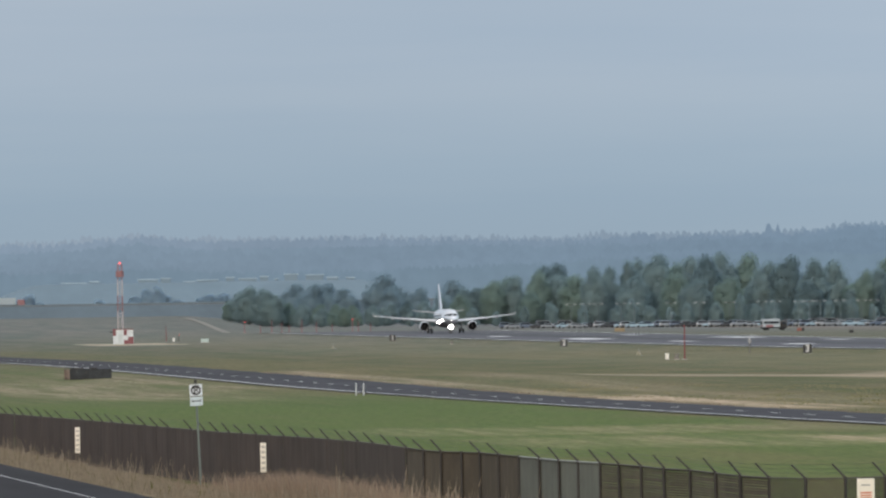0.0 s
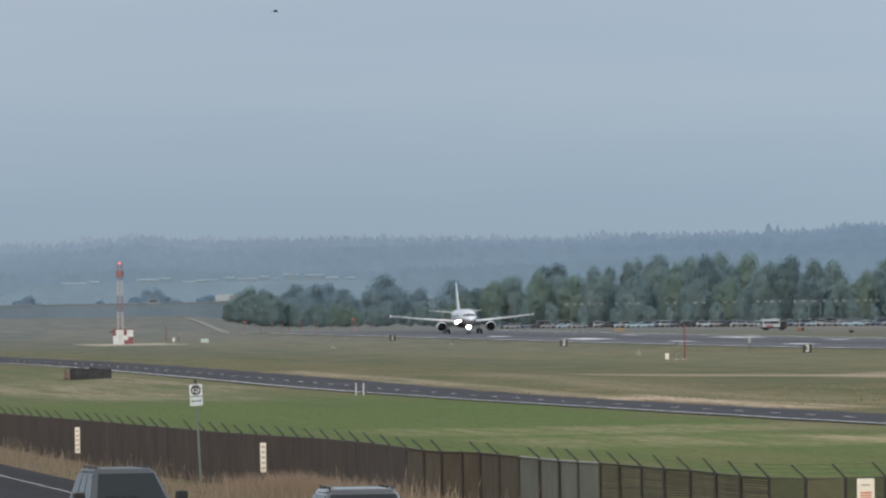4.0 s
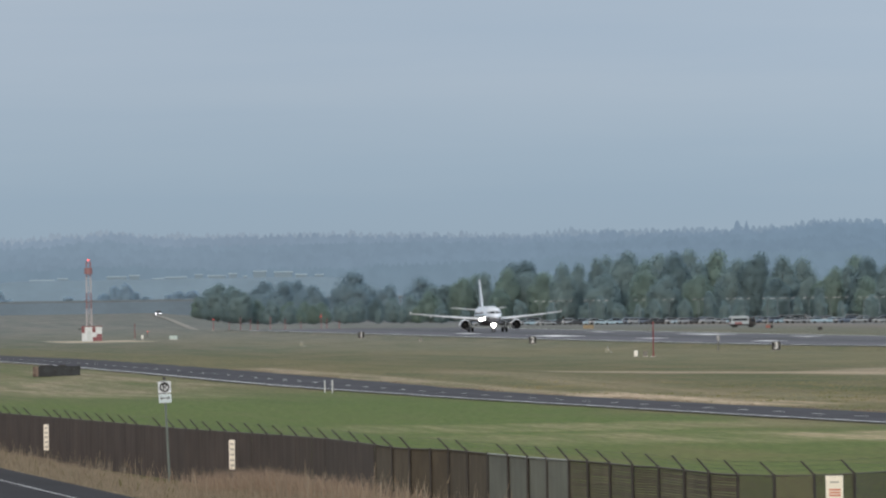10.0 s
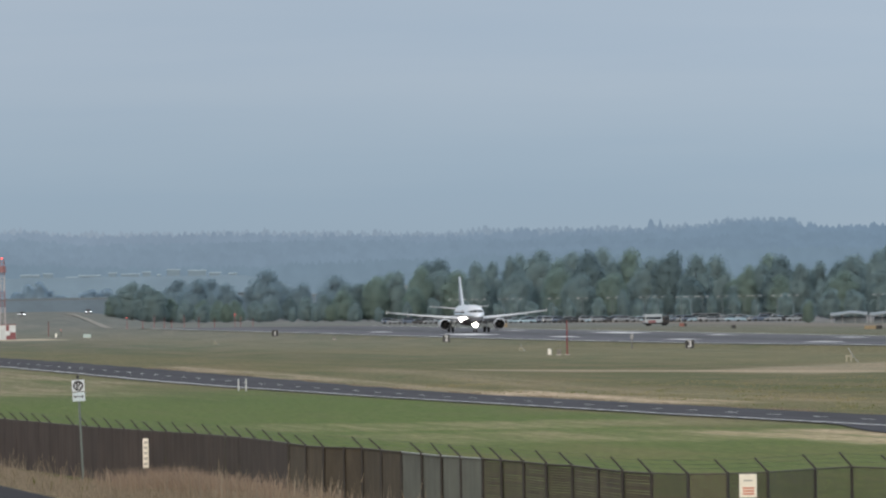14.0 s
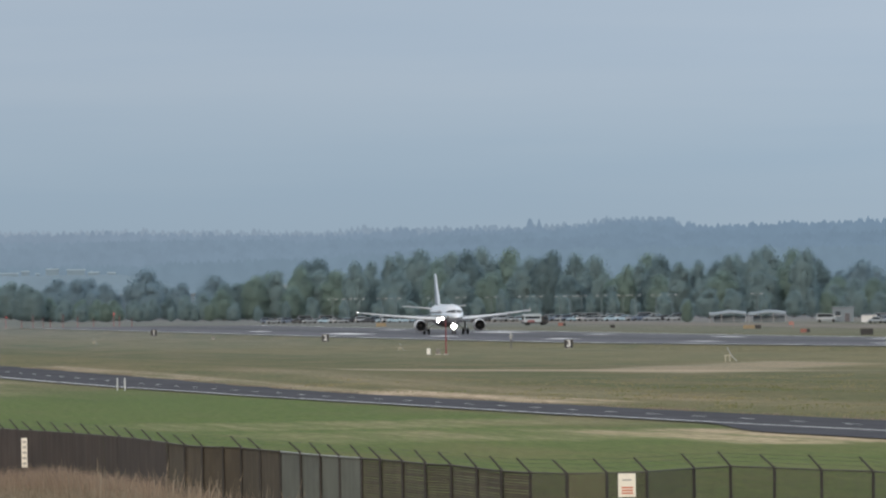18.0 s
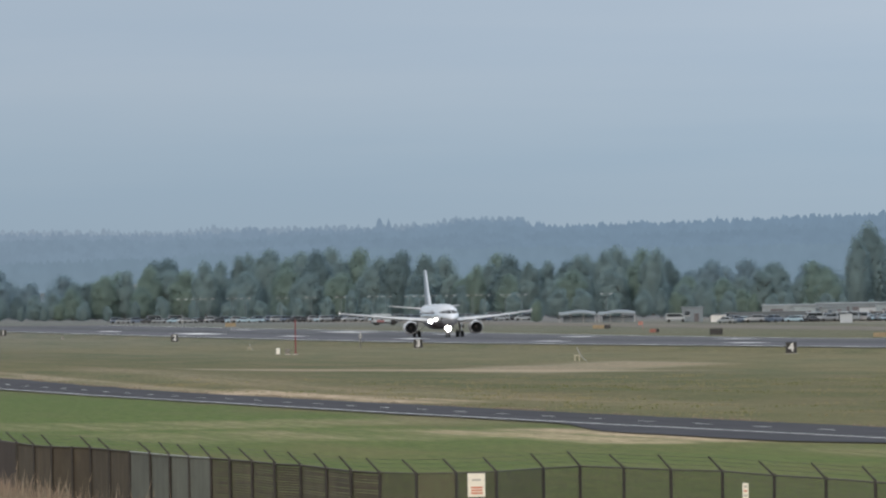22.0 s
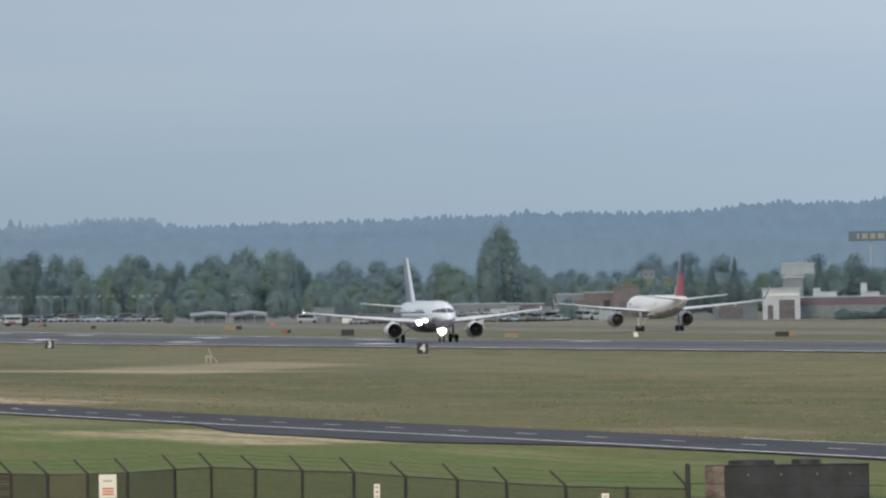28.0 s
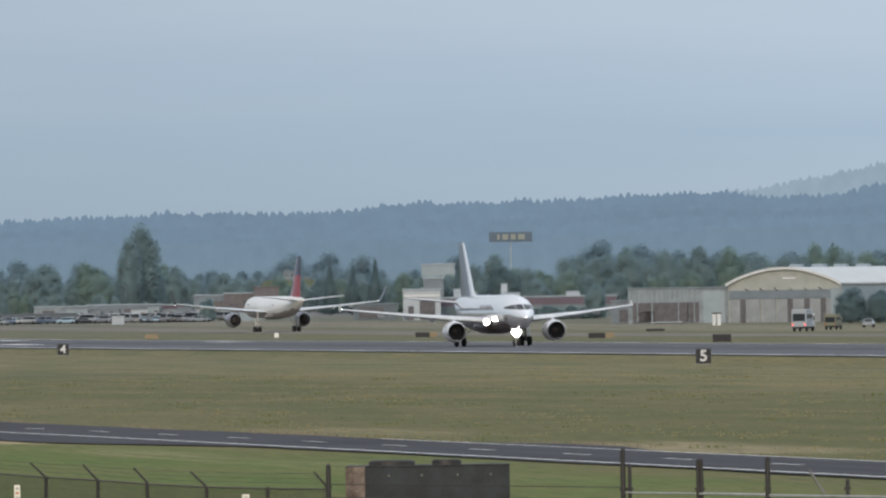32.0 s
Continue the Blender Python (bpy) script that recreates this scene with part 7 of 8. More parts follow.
# brick workshop and its neighbours
shed(11.755, 2250, 8.5, 5.6, 10, WALL_GREY, ROOF_PALE, "grey workshop with a pale roof", [(-2, 2, 3, 2.6, DARK_BAY, "bay"), (2, 3.2, 3.2, 2.2, WALL_BRICK, "panel")], 0)
shed(11.929, 2245, 7.5, 6.0, 10, WALL_BRICK, ROOF_PALE, "dull brick workshop with openings painted dark", [(-1.5, 2.2, 2.2, 2.8, DARK_BAY, "bay"), (1.8, 3.4, 1.6, 1.6, PANE_DARK, "window")], 0)
shed(12.092, 2240, 6.0, 7.4, 9, WALL_BRICK, WALL_BRICK, "higher brick block of the workshop", [(0, 2.4, 2.6, 3.2, DARK_BAY, "bay")], 0)
shed(11.220, 2260, 18, 3.6, 6, WALL_GREY, ROOF_PALE, "long open shed with a pale flat roof", [(x, 1.6, 3.2, 2.4, DARK_BAY, "bay") for x in (-6.5, -2.5, 1.5, 5.5)], 0)
shed(11.512, 2270, 6, 3.4, 6, WALL_MAROON, ROOF_PALE, "low dark red shed with a pale roof", [(0, 1.5, 3, 2, DARK_BAY, "bay")], 0)
shed(10.852, 2280, 15, 3.3, 6, WALL_WORN, ROOF_PALE, "long low pale shed with a worn front", [(-4, 1.4, 3, 2.2, DARK_BAY, "bay"), (3, 1.4, 4, 2.2, WALL_MAROON, "panel")], 0)
shed(10.696, 2140, 17.5, 2.3, 2.5, mat("slate_panel_wall", (0.1, 0.12, 0.14), 0.6, var=0.15, scale=0.5), WALL_GREY, "long low slate-grey panel wall", [], 0, "panel_wall", 0.12)
shed(10.234, 2205, 5.0, 3.3, 5, WALL_GREY, WALL_GREY, "weathered grey block building", [(-1.2, 2.0, 1.2, 1.0, PANE_DARK, "window"), (1.0, 1.0, 1.1, 2.0, DARK_BAY, "door")], 0)
shed(10.394, 2180, 3.6, 1.6, 2.2, PAINT_WHITE, ROOF_PALE, "low white plant housing", [], 0, "plant_box", 0.12)
shed(11.178, 2060, 2.7, 1.9, 2.4, WALL_PALE, ROOF_PALE, "off-white container standing in the grass", [], 0, "container", 0.06, category="container")
shed(11.991, 2135, 5.0, 2.4, 2.4, WALL_BLUE, ROOF_PALE, "pale blue trailer box", [], 0, "container", 0.06, category="container")
# box bodies and containers standing behind the yard's vehicles
for i_, (d_, w_, h_) in enumerate(((10.928, 5.0, 3.0), (11.026, 3.4, 2.7), (11.106, 6.0, 3.2), (11.310, 4.0, 2.8), (11.397, 2.8, 3.3), (11.470, 6.5, 2.7), (11.588, 3.6, 3.1), (11.672, 4.4, 2.6), (11.845, 3.2, 2.9), (11.908, 5.0, 2.5))):
    shed(d_, 2196 + (i_ % 3) * 4, w_, h_, 2.5, (WALL_BLUE, WALL_WORN, WALL_GREY, WALL_PALE)[i_ % 4], (ROOF_PALE, WALL_GREY)[i_ % 2], ("pale blue", "weathered grey", "slate grey", "off-white")[i_ % 4] + " box container behind the parked vehicles", [(w_ * 0.2, h_ * 0.45, 0.9, h_ * 0.6, DARK_BAY, "door")], 0, "container", 0.08, category="container")
# houses and halls among the trees
for d_, r_, w_, h_, z_, wall_, roof_, l_ in ((12.235, 2650, 3.4, 2.2, 9.0, WALL_GREY, WALL_GREY, "cream house on a wooded rise"), (12.345, 2660, 2.0, 1.4, 8.0, WALL_GREY, WALL_GREY, "small weathered house on a wooded rise"), (13.15, 2500, 8.9, 12.4, 0.0, WALL_BLUE, ROOF_PALE, "white hall among the trees"), (13.12, 2330, 5.0, 8.8, 0.0, WALL_GREY, ROOF_PALE, "grey hall behind the entrance block")):
    q_ = spot(d_, r_)
    if z_ > 1:
        b_ = nb()
        lathe(b_, [(0, 15), (z_ * 0.5, 11), (z_, 7.0), (z_ + 0.02, 0.05)], 20, Matrix.Translation((q_.x, q_.y, q_.z)) @ Matrix.Rotation(-math.pi / 2, 4, "Y") @ Matrix.Rotation(0, 4, "X"))
        tagged(part("mound", b_, mat("mound_grass", (0.1, 0.12, 0.07), 0.9, var=0.25, scale=0.15)), "grassy rise under the trees", "mound", kind="structure")
    t_ = shed(d_, r_, w_, h_, 6, wall_, roof_, l_, [(-w_ * 0.25, h_ * 0.55, w_ * 0.16, h_ * 0.3, PANE_DARK, "window"), (w_ * 0.25, h_ * 0.55, w_ * 0.16, h_ * 0.3, PANE_DARK, "window")], 0, "hall" if w_ > 6 else "house", 0.4, z_)

# tensile canopies
for d_, r_ in ((9.526, 2260), (9.769, 2245)):
    p_ = spot(d_, r_)
    t_ = thing("canopy", "pale curved canopy on slim posts", "canopy", Matrix.Translation(p_) @ pose(0, 0, 0, 0, 0, facing(p_)), "canopies by the car park")
    rows_ = []
    for x_ in np.linspace(-4.5, 4.5, 11):
        z_ = 2.3 + 0.45 * max(0.0, math.cos((x_ - 0.8) / 4.2 * math.pi / 2)) ** 1.3
        rows_.append([Vector((x_, y_, z_ - 0.25 * (abs(y_) > 2) + dz_)) for y_, dz_ in ((-2.2, 0), (0, 0.25), (2.2, 0), (2.2, -0.3), (0, -0.1), (-2.2, -0.3))])
    # canopy sheet darkened and blued to stand in for haze
    part("roof", loft(nb(), rows_), mat("canopy_sheet", (0.22, 0.26, 0.29), 0.6, var=0.1), t_, "pale curved roof", smooth=True)
    for x_ in (-4.3, -1.5, 1.5, 4.3):
        for y_ in (-1.9, 1.9):
            part("post", cyl(nb(), (x_, y_, -0.1), (x_, y_, 2.3), 0.08), RAIL_STEEL, t_)
    part("rear_screen", box(nb(), (0.4, 1.6, 0.75), (7.6, 0.1, 1.5), 0.02), WALL_GREY, t_)

# arched hangar
HP = spot(15.276, 1765)
hangar = thing("hangar", "cream hangar with a shallow arched front and pale roof", "hangar", Matrix.Translation(HP) @ pose(0, 0, 0, 0, 0, facing(HP) - 21))
HW_, EZ_, AZ_, HL_ = 11.4, 7.0, 3.1, 62.0


def arch(x):
    return EZ_ + AZ_ * math.cos(x / HW_ * math.pi / 2) ** 0.85 if abs(x) < HW_ else EZ_


xs_ = np.linspace(-HW_, HW_, 25)
bm_ = nb()
front_ = [Vector((x_, 0, arch(x_))) for x_ in xs_] + [Vector((HW_, 0, -0.3)), Vector((-HW_, 0, -0.3))]
loft(bm_, [front_, [v + Vector((0, HL_, 0)) for v in front_]])
part("wall", bm_, WALL_CREAM, hangar, "weathered cream cladding")
bm_ = nb()
outer_ = [Vector((x_ * 1.03, -0.7, arch(x_ * 0.999) + 0.32)) for x_ in xs_]
inner_ = [Vector((x_ * 1.03, -0.7, arch(x_ * 0.999) + 0.02)) for x_ in xs_[::-1]]
loft(bm_, [outer_ + inner_, [v + Vector((0, HL_ + 1.2, 0)) for v in outer_ + inner_]])
part("roof", bm_, mat("hangar_roof_sheet", (0.56, 0.585, 0.585), 0.5, 0.1, var=0.1, scale=0.3), hangar, "pale arched roof sheet", smooth=True)
bm_ = nb()
rim_ = [Vector((x_ * 1.035, -0.78, arch(x_ * 0.999) + 0.36)) for x_ in xs_] + [Vector((x_ * 1.02, -0.78, arch(x_ * 0.999) - 0.12)) for x_ in xs_[::-1]]
loft(bm_, [rim_, [v + Vector((0, 0.07, 0)) for v in rim_]])
part("rim", bm_, PAINT_WHITE, hangar, "white rim of the arch")
part("side_cladding", box(nb(), (HW_ + 0.07, HL_ / 2, EZ_ / 2 - 0.2), (0.14, HL_ - 0.4, EZ_ - 0.3)), WALL_BLUE, hangar, "pale blue side cladding")
part("corner_panel", box(nb(), (HW_ - 1.0, -0.2, 3.2), (1.9, 0.2, 6.4), 0.02), WALL_BLUE, hangar, "pale blue corner panel")
part("lintel", box(nb(), (0, -0.12, 5.3), (HW_ * 2 - 0.4, 0.3, 1.6), 0.03), WALL_GREY, hangar, "grey lintel band")
for k_, x_ in enumerate(np.linspace(-9.6, 9.6, 7)):
    part("door_leaf", box(nb(), (x_, -0.1, 2.1), (2.9, 0.24, 4.7), 0.02), mat("hangar_door_sheet", (0.27, 0.295, 0.31), 0.7, var=0.2, scale=0.6, second=(0.33, 0.35, 0.36)), hangar, "weathered sliding door leaf")
for x_ in (-8, -5, -2, 1, 4, 7):
    part("strut", cyl(nb(), (x_, -0.2, 6.5), (x_ + 1.0, -0.9, 6.0), 0.06), DARK_STEEL, hangar)
for x_ in (-8.4, 1.2, 4.6, 7.9):
    part("door_gap", box(nb(), (x_, -0.17, 2.2), (1.1, 0.2, 4.4), 0.02), DARK_BAY, hangar, "dark panel painted as the shaded door gap")
part("name_panel", box(nb(), (1.0, -0.1, 8.3), (2.6, 0.14, 0.36), 0.02), PAINT_WHITE, hangar, "pale panel")
for y_ in (8, 20, 32, 44):
    part("roof_vent", box(nb(), (-0.5, y_, arch(0) + 0.5), (2.4, 2.0, 0.7), 0.1), ROOF_PALE, hangar)
annex = shed(14.630, 1770, 19.5, 6.6, 16, WALL_WORN, WALL_GREY, "flat-roofed hangar annex with an open bay's shade painted dark", [(-2.6, 2.1, 12.6, 3.8, DARK_BAY, "open_bay"), (6.6, 3.0, 4.2, 6.2, WALL_BLUE, "panel"), (-6.2, 1.4, 2.8, 2.2, WALL_BRICK, "panel"), (1.6, 2.0, 0.35, 4.0, WALL_WORN, "pier")], 0, "hangar_annex")
rib_ = nb()
box(rib_, (0, 0, 0), (0.16, 0.12, 2.3), 0.02)
rib_me = part("rib", rib_, WALL_BLUE, annex, "pale cladding rib", at=pose(-9.3, -0.08, 5.3)).data
for k_ in range(1, 28):
    shared("rib", rib_me, annex, pose(-9.3 + k_ * 0.48 + 0.12 * math.sin(k_ * 2.7), -0.08, 5.3))
for x_, z_, w_ in ((-2.0, 0.3, 5.0), (-5.0, 0.3, 1.2)):
    part("stacked_beam", box(nb(), (x_, -0.3, z_), (w_, 0.2, 0.2), 0.03), WALL_PALE, annex, "pale beam in the open bay")
for x_ in (-8.0, -5.2, -0.2, 2.8):
    part("bay_post", box(nb(), (x_, -0.2, 2.1), (0.28, 0.2, 3.9), 0.02), WALL_WORN, annex)
shed(14.943, 1790, 8.0, 6.4, 12, WALL_GREY, WALL_GREY, "grey link block beside the hangar", [(-1.0, 2.0, 1.6, 4.0, WALL_MAROON, "door"), (2.0, 5.4, 0.5, 0.5, PAINT_WHITE, "vent")], 0, "hangar_annex")
shed(14.307, 1800, 6.0, 4.2, 8, WALL_GREY, WALL_GREY, "low grey lean-to beside the annex", [(0, 1.5, 3, 2.4, DARK_BAY, "bay"), (1.0, 4.0, 0.8, 0.8, PAINT_WHITE, "vent")], 0, "hangar_annex")
t_ = thing("guard_booth", "white twin-door booth with a dark roof", "booth", Matrix.Translation(spot(14.856, 1690)) @ pose(0, 0, 0, 0, 0, 76))
part("roof", box(nb(), (0, 0, 2.25), (1.7, 1.4, 0.2), 0.03), DARK_STEEL, t_)
for x_ in (-0.45, 0.45):
    part("panel", box(nb(), (x_, 0, 1.05), (0.62, 1.1, 2.2), 0.03), PAINT_WHITE, t_)
part("floor_plate", box(nb(), (0, 0, 0.02), (1.7, 1.4, 0.1)), CONCRETE, t_)

# large roadside sign on a mast
SP = spot(13.599, 2600)
big_sign = thing("pylon_sign", "dark blue sign panel with yellow shapes on a tall pole", "sign", Matrix.Translation(SP) @ pose(0, 0, 0, 0, 0, facing(SP)))
# haze is put into the pole and shape colours, paled and greyed
part("pole", cyl(nb(), (0.0, 0.4, -0.2), (0.0, 0.4, 19.2), 0.3, 0.24, 14), mat("hazed_pole", (0.3, 0.36, 0.4), 0.5, var=0.1), big_sign)
face_ = part("panel", box(nb(), (0, 0, 20.05), (12.0, 1.0, 2.7), 0.08), mat("sign_blue", (0.07, 0.11, 0.155), 0.5, var=0.1), big_sign, "dark blue panel")
for x_, w_ in ((-3.4, 0.7), (-1.5, 1.6), (0.7, 1.4), (3.0, 1.9)):
    part("yellow_shape", box(nb(), (x_, -0.54, 20.05), (w_, 0.08, 1.5), 0.02), mat("hazed_yellow", (0.24, 0.265, 0.23), 0.6, var=0.1), face_, "plain yellow shape")

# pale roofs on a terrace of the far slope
# haze is put into the roof, wall and terrace colours, all blued
WARE = mat("far_hazy_roofs", (0.36, 0.46, 0.53), 0.6, var=0.15, scale=0.02)
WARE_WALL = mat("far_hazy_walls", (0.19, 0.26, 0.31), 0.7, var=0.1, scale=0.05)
bm_ = nb()
rows_ = []
for d_ in np.arange(3.0, 6.9, 0.05):
    c_, s_ = math.cos(radians(d_)), math.sin(radians(d_))
    lift_ = 4.0 + 20.0 * float(sm(3.0, 3.9, d_) * (1 - sm(5.75, 6.8, d_))) + 0.7 * noise.noise((d_ * 9, 4, 4))
    rows_.append([Vector((-r_ * c_, r_ * s_, z_)) for r_, z_ in ((4160, 3.0), (4205, lift_), (4280, lift_ + 0.4), (4296, 3.0))])
loft(bm_, rows_, False, False, False)
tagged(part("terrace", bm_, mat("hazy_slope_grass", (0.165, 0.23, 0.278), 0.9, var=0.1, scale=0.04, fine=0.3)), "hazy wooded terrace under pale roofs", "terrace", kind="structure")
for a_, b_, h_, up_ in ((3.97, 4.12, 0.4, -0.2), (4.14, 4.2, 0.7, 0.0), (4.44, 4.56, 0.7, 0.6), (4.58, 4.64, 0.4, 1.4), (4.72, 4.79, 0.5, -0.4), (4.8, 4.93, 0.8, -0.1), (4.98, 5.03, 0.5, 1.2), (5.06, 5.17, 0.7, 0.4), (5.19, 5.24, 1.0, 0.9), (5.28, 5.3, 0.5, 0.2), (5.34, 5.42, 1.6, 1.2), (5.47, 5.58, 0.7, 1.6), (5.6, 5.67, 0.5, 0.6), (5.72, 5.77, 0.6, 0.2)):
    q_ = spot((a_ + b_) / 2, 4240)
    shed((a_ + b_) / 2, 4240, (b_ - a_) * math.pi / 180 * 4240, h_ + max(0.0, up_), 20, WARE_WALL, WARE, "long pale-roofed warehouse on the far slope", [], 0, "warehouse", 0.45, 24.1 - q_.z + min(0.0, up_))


# ---- single trees and bushes ----
def solo(deg, r, top_mrad, key, w, label=""):
    p = spot(deg, r)
    h = top_mrad * r / 1000 + EYE[2] - p.z
    t = plant(key, rt.randrange(9), p, h, w, rt.uniform(0, 6.28), "single trees")
    return tagged(t, label) if label else t


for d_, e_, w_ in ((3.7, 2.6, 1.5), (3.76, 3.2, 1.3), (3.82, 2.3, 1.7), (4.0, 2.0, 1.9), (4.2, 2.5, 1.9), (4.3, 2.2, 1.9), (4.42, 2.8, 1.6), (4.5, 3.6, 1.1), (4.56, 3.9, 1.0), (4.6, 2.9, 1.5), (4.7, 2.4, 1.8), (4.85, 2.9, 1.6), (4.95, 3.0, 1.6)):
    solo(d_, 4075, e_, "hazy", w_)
solo(11.324, 2450, 7.85, "poplar", 1.25)
solo(11.251, 2440, 6.6, "poplar", 0.95)
solo(11.387, 2460, 6.0, "tall", 0.9)
solo(9.276, 2300, 0.55, "light", 0.85)
for d_ in (13.04, 13.09, 13.14, 13.19, 13.24):
    solo(d_, 2430 + rt.uniform(-15, 15), rt.uniform(1.9, 2.4), "broad", 0.8)
solo(11.727, 2120, 0.25, "broad", 1.2, "round dark bush among the parked vehicles")
solo(14.115, 2000, 1.3, "broad", 1.0, "dark green tree before the long building")
solo(15.679, 1690, 0.3, "shade", 1.55, "dark green tree beside the hangar")
solo(15.852, 1690, 0.0, "shade", 1.35, "dark green tree beside the hangar")
for k_ in range(11):
    solo(13.43 + 0.068 * k_, 1995 + rt.uniform(-12, 12), rt.uniform(-1.9, -1.1), "broad", rt.uniform(2.6, 3.4), "low spreading green bush before the building")
for d_, e_ in ((14.116, 3.9), (14.186, 4.4), (14.307, 5.1), (12.484, 3.5), (12.623, 3.2), (12.762, 3.8), (13.283, 3.7), (13.370, 3.4), (15.575, 4.6)):
    solo(d_, 2330 + rt.uniform(0, 80), e_, "conifer" if rt.random() < 0.7 else "tall", 1.1)


# ---- grass that can be told apart ----
def blades(name, places, count, hmin, hmax, width, material, seed, label, lean=0.25, head=False):
    """Loose tall grass as one mesh of tapering blades."""
    rnd = random.Random(seed)
    vs, fs = [], []
    for _ in range(count):
        x, y = places(rnd)
        z = gz(x, y)
        h = rnd.uniform(hmin, hmax) * (0.6 + 0.8 * (noise.noise((x * 0.12, y * 0.3, seed)) * 0.5 + 0.5))
        a = rnd.uniform(0, 6.28)
        w = width * rnd.uniform(0.6, 1.4)
        ox, oy = math.cos(a) * w, math.sin(a) * w
        lx, ly = rnd.gauss(0, lean) * h, rnd.gauss(0, lean) * h
        i = len(vs)
        vs += [(x - ox, y - oy, z - 0.02), (x + ox, y + oy, z - 0.02), (x + lx * 0.4 + ox * 0.7, y + ly * 0.4 + oy * 0.7, z + h * 0.6), (x + lx * 0.4 - ox * 0.7, y + ly * 0.4 - oy * 0.7, z + h * 0.6), (x + lx, y + ly, z + h)]
        fs += [(i, i + 1, i + 2, i + 3), (i + 3, i + 2, i + 4)]
        if head and rnd.random() < 0.3:
            k = w * 1.7
            j = len(vs)
            vs += [(x + lx * 0.8 - k, y + ly * 0.8, z + h * 0.85), (x + lx * 0.8, y + ly * 0.8 - k, z + h * 0.85), (x + lx * 0.8 + k, y + ly * 0.8, z + h * 0.85), (x + lx * 1.1, y + ly * 1.1, z + h * 1.12)]
            fs += [(j, j + 1, j + 3), (j + 1, j + 2, j + 3), (j + 2, j, j + 3)]
    ob = new(name, data_mesh(name, vs, fs, material))
    return tagged(ob, label, "grass", kind="stuff")


STRAW = leaf_material("straw_blades", (0.2, 0.165, 0.115), (0.5, 0.415, 0.315))
STRAW_RED = leaf_material("reddish_straw_blades", (0.2, 0.145, 0.105), (0.42, 0.32, 0.235))
GREEN_BLADE = leaf_material("green_blades", (0.09, 0.1, 0.03), (0.2, 0.19, 0.08))


def verge(rnd):
    return rnd.uniform(-470, -185), 20.4 + 9.5 * rnd.random() ** 1.4


blades("dry_grass", verge, 60000, 0.07, 0.27, 0.011, STRAW, 1, "dry straw-coloured grass on the road verge", head=True)
blades("dry_grass", lambda rnd: (rnd.uniform(-420, -185), 22 + 5 * rnd.random()), 2200, 0.2, 0.75, 0.009, STRAW, 2, "tall dry grass before the fence", 0.14, True)
blades("dry_grass", lambda rnd: (rnd.gauss(-236, 11), 22.0 + abs(rnd.gauss(0, 1.6))), 13000, 0.2, 0.75, 0.011, STRAW_RED, 3, "reddish dry weeds on the verge", 0.3)
blades("dry_grass", lambda rnd: (rnd.uniform(-245, -182), 21.2 + 3.6 * rnd.random()), 320, 0.3, 0.95, 0.012, STRAW, 8, "tall feathery dry grass on the verge", 0.12, True)
blades("weeds", lambda rnd: (rnd.uniform(-470, -240), 20.6 + abs(rnd.gauss(0, 0.8))), 260, 0.1, 0.3, 0.022, GREEN_BLADE, 4, "low green weeds at the road's edge")


def far_verge(rnd):
    while True:
        x = rnd.uniform(-1000, -345)
        if noise.noise((x * 0.045, 3, 3)) + 0.6 * noise.noise((x * 0.2, 7, 3)) > rnd.uniform(-0.1, 0.5):
            break
    return x, road_y(x) + far_side(x) + abs(rnd.gauss(0, 0.5)) + 0.1


blades("verge_tufts", far_verge, 5000, 0.04, 0.2, 0.022, STRAW, 21, "ragged dry tufts along the perimeter road", 0.35)


def clumps(x0, x1, y0, y1, size, seed):
    """Places in loose clumps, closer together where the ground is rough."""
    at = [0, 0.0, 0.0, 0.0]

    def place(rnd):
        if at[0] <= 0:
            while True:
                at[1], at[2] = rnd.uniform(x0, x1), rnd.uniform(y0, y1)
                off = at[2] - road_y(at[1])
                if noise.noise((at[1] * 0.03, at[2] * 0.09, seed)) > rnd.uniform(-0.25, 0.35) and (off > 6 or off < -11):
                    break
            at[0], at[3] = rnd.randint(8, 26), size * rnd.uniform(0.4, 1.5)
        at[0] -= 1
        return at[1] + rnd.gauss(0, at[3]), at[2] + rnd.gauss(0, at[3])

    return place


FIELD_BLADE = leaf_material("olive_blades", (0.17, 0.185, 0.072), (0.235, 0.24, 0.1))
FIELD_STRAW = leaf_material("faded_blades", (0.28, 0.245, 0.125), (0.4, 0.34, 0.19))
blades("field_tufts", clumps(-760, -330, 94, 205, 0.7, 31), 9000, 0.03, 0.13, 0.045, FIELD_BLADE, 31, "olive tufts of rough grass on the airfield", 0.35)
blades("field_tufts", clumps(-820, -330, 94, 215, 1.1, 32), 14000, 0.03, 0.11, 0.045, FIELD_STRAW, 32, "faded dry tufts on the airfield", 0.4)


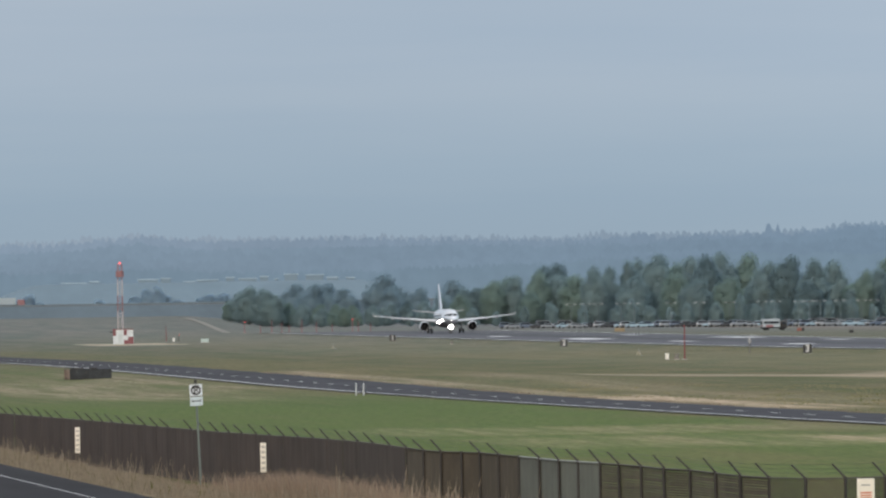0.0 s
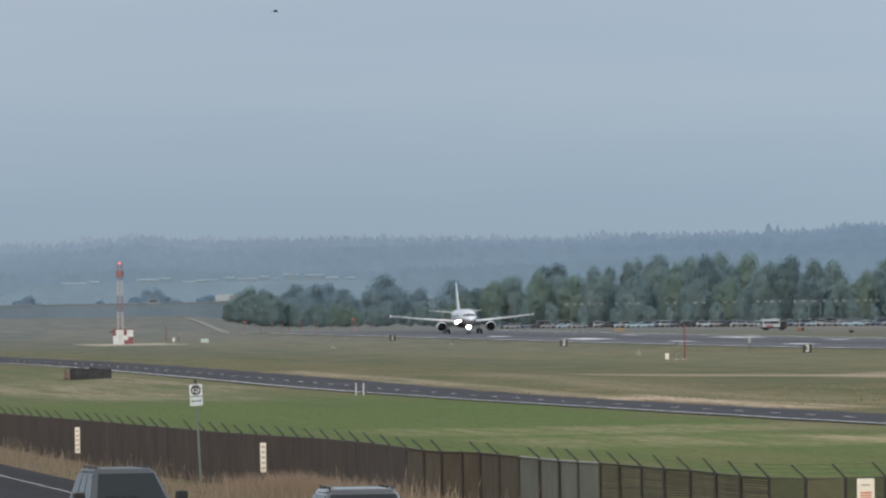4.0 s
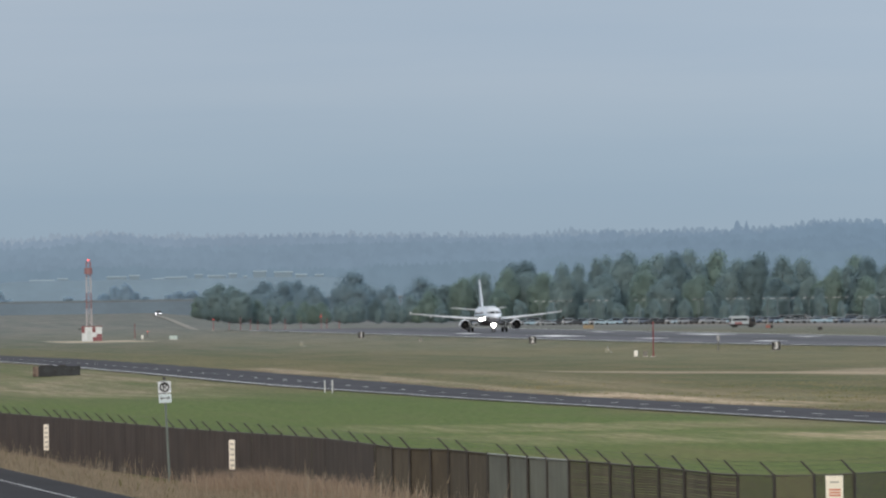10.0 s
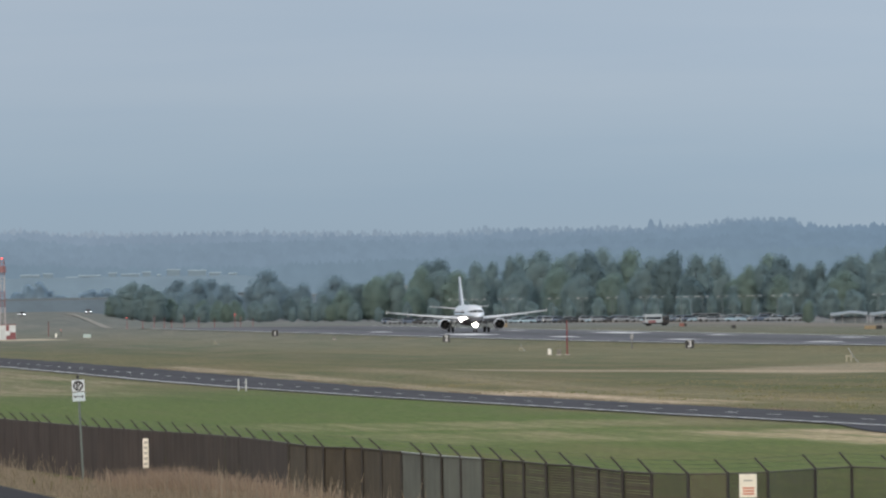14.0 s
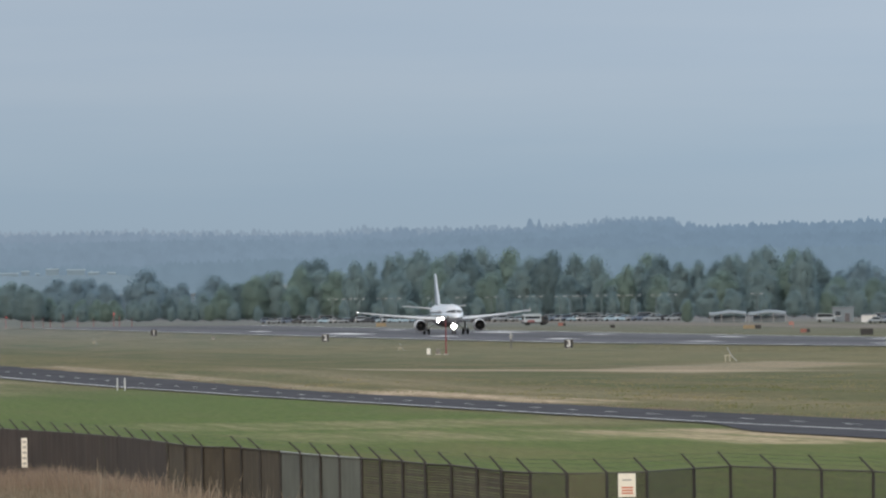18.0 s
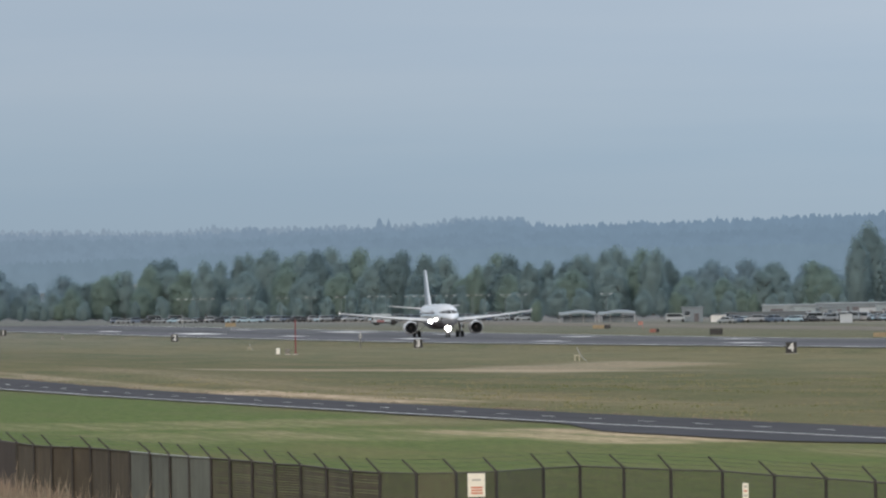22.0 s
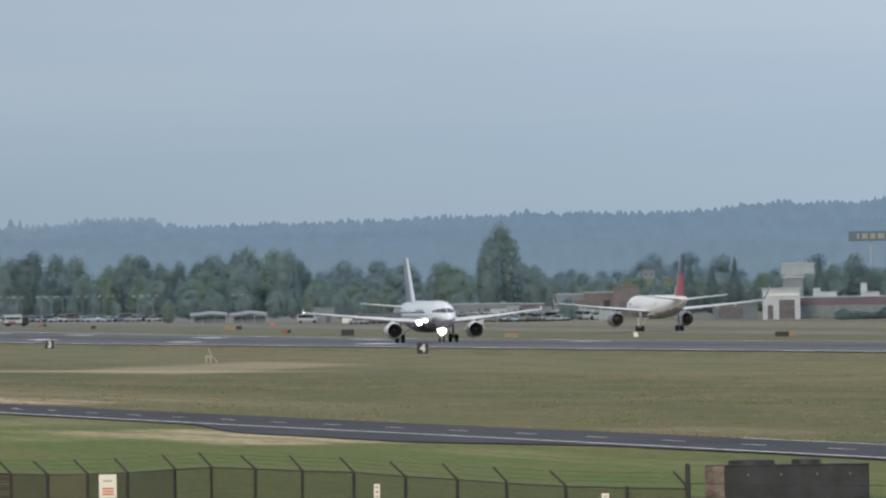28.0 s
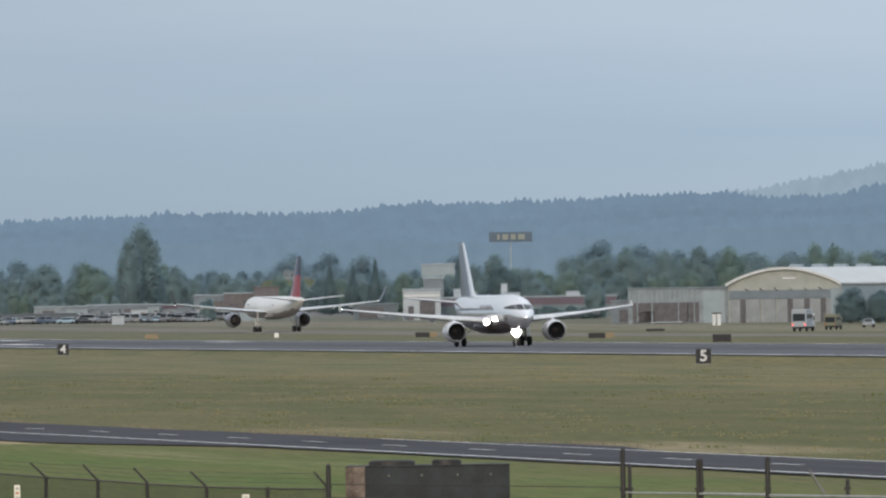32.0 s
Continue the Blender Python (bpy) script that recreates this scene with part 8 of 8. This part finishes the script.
# ---- birds ----
def bird(label):
    t = thing("bird", label, "bird")
    dark = mat("dark_feathers", (0.03, 0.03, 0.032), 0.7, var=0.2, scale=20)
    part("body", lathe(nb(), [(0.16, 0.005), (0.12, 0.03), (0.02, 0.05), (-0.08, 0.035), (-0.16, 0.008)], 10, None, True, True), dark, t, smooth=True)
    part("tail", box(nb(), (-0.2, 0, 0), (0.12, 0.06, 0.01)), dark, t)
    for s in (-1, 1):
        bm = nb()
        vs = [bm.verts.new(v) for v in ((0.07, s * 0.03, 0.02), (-0.05, s * 0.03, 0.02), (-0.08, s * 0.2, 0.07), (0.02, s * 0.32, 0.03), (0.07, s * 0.18, 0.075))]
        bm.faces.new(vs)
        part("wing", bm, dark, t, "dark narrow wing")
        bm2 = bpy.data.objects[t.children[-1].name].modifiers.new("thick", "SOLIDIFY")
        bm2.thickness = 0.008
    for c in t.children:
        c.matrix_basis = Matrix.Scale(0.6, 4)
    return t


bird_a = bird("small dark bird flying low across the field")
bird_b = bird("small dark bird climbing past")


# ---- everything that moves ----
# seconds, place of the departing airliner's nose wheel along the runway
ROLL = [(0, -2199.1), (1, -2189.6), (2, -2181.0), (3, -2171.8), (4, -2161.3), (5, -2149.0), (6, -2134.3), (7, -2117.2), (8, -2097.7), (9, -2075.6), (10, -2051.2), (11, -2024.5), (12, -1995.6), (13, -1964.5), (14, -1931.4), (15, -1896.3), (16, -1859.2), (17, -1820.2), (18, -1779.1), (19, -1736.2), (20, -1691.2), (21, -1644.3), (22, -1595.5), (23, -1544.8), (24, -1492.3), (25, -1438.1), (26, -1382.1), (27, -1324.6), (28, -1265.5), (29, -1204.7), (30, -1142.3), (31, -1077.9), (32, -1011.0)]
BIRD_A = [(0, -60.0, 330.0, 20.0), (18, -291.6, 76.4, 1.2), (20, -295.8, 50.2, 7.2), (20.4, -296.6, 45.0, 8.4), (20.6, -297.0, 42.4, 8.9), (20.8, -297.4, 39.8, 9.4), (21, -297.7, 37.2, 9.6), (21.2, -298.0, 34.7, 9.5), (21.4, -298.3, 32.1, 8.9), (32, -314.2, -107.3, 8.9)]
BIRD_B = [(0, -301.8, -17.8, 9.3), (3.3, -299.4, 19.5, 13.1), (3.4, -299.3, 20.6, 13.3), (3.5, -299.2, 21.8, 13.8), (5.5, -297.7, 44.4, 21.4), (32, -284.2, 247.8, 36.6)]


def on_road(x):
    y = min(17.0, max(10.9, 14.1 + (x + 204.5) * 0.0824))
    return pose(x, y, gz(x, y) + 0.03, 0, 0, 4.5 if 10.9 < y < 17 else 0)


def on_bank(deg):
    return pose(-HW_R * math.cos(radians(deg)), HW_R * math.sin(radians(deg)), HW_Z, 0, 0, 90 - deg)


def on_field(deg, r):
    p = spot(deg, r, 0.05)
    return Matrix.Translation(p) @ pose(0, 0, 0, 0, 0, facing(p) - 90)


def flight(rows):
    out = []
    for (t, *a), (_, *b) in zip(rows, rows[1:] + rows[-1:]):
        d = Vector(b) - Vector(a)
        if d.length > 0.01:
            turn = math.degrees(math.atan2(d.y, d.x))
        out.append((t, pose(*a, 0, 0, turn)))
    return out


def motions():
    walk(airliner, [(t, pose(x, 245, gz(x, 245) + 0.03)) for t, x in ROLL])
    walk(taxiing_airliner, [(t, pose(-1660.5 - 5.0 * (t - 28), 358, gz(-1660.5 - 5.0 * (t - 28), 358) + 0.03, 0, 0, 180)) for t in (0, 8, 16, 24, 28, 32)])
    walk(road_car, [(t, on_road(-204.5 + 23 * (t - 2.4))) for t in (0, 0.5, 1, 1.5, 2, 2.4, 3, 3.5, 4, 5, 8, 12)] + [(32, on_road(190))])
    walk(road_car_2, [(t, on_road(-204.5 + 23 * (t - 3.62))) for t in (0, 1, 2, 2.5, 3, 3.5, 4, 4.5, 5, 6, 9, 11)] + [(32, on_road(172))])
    walk(semi, [(t, on_bank(3.924 + 0.055 + 0.3646 * (t - 1.0))) for t in (0, 4, 8)] + [(32, on_bank(6.9))])
    walk(far_car, [(t, on_bank(3.886 + 0.434 * (t - 2.5))) for t in (0, 2, 4, 6)] + [(32, on_bank(6.0))])
    walk(lit_car, [(0, on_field(5.275, 3450)), (4, on_field(5.053, 3400)), (6, on_field(4.942, 3250)), (9, on_field(4.793, 3120)), (12, on_field(4.609, 2950)), (16, on_field(4.386, 2950)), (32, on_field(3.942, 2950))])
    walk(lit_car_2, [(0, on_field(5.629, 3450)), (6, on_field(5.296, 3450)), (10, on_field(5.074, 3400)), (12, on_field(4.963, 3250)), (15, on_field(4.803, 3120)), (18, on_field(4.636, 2950)), (32, on_field(4.150, 2950))])
    walk(bird_a, flight(BIRD_A))
    walk(bird_b, flight(BIRD_B))


motions()
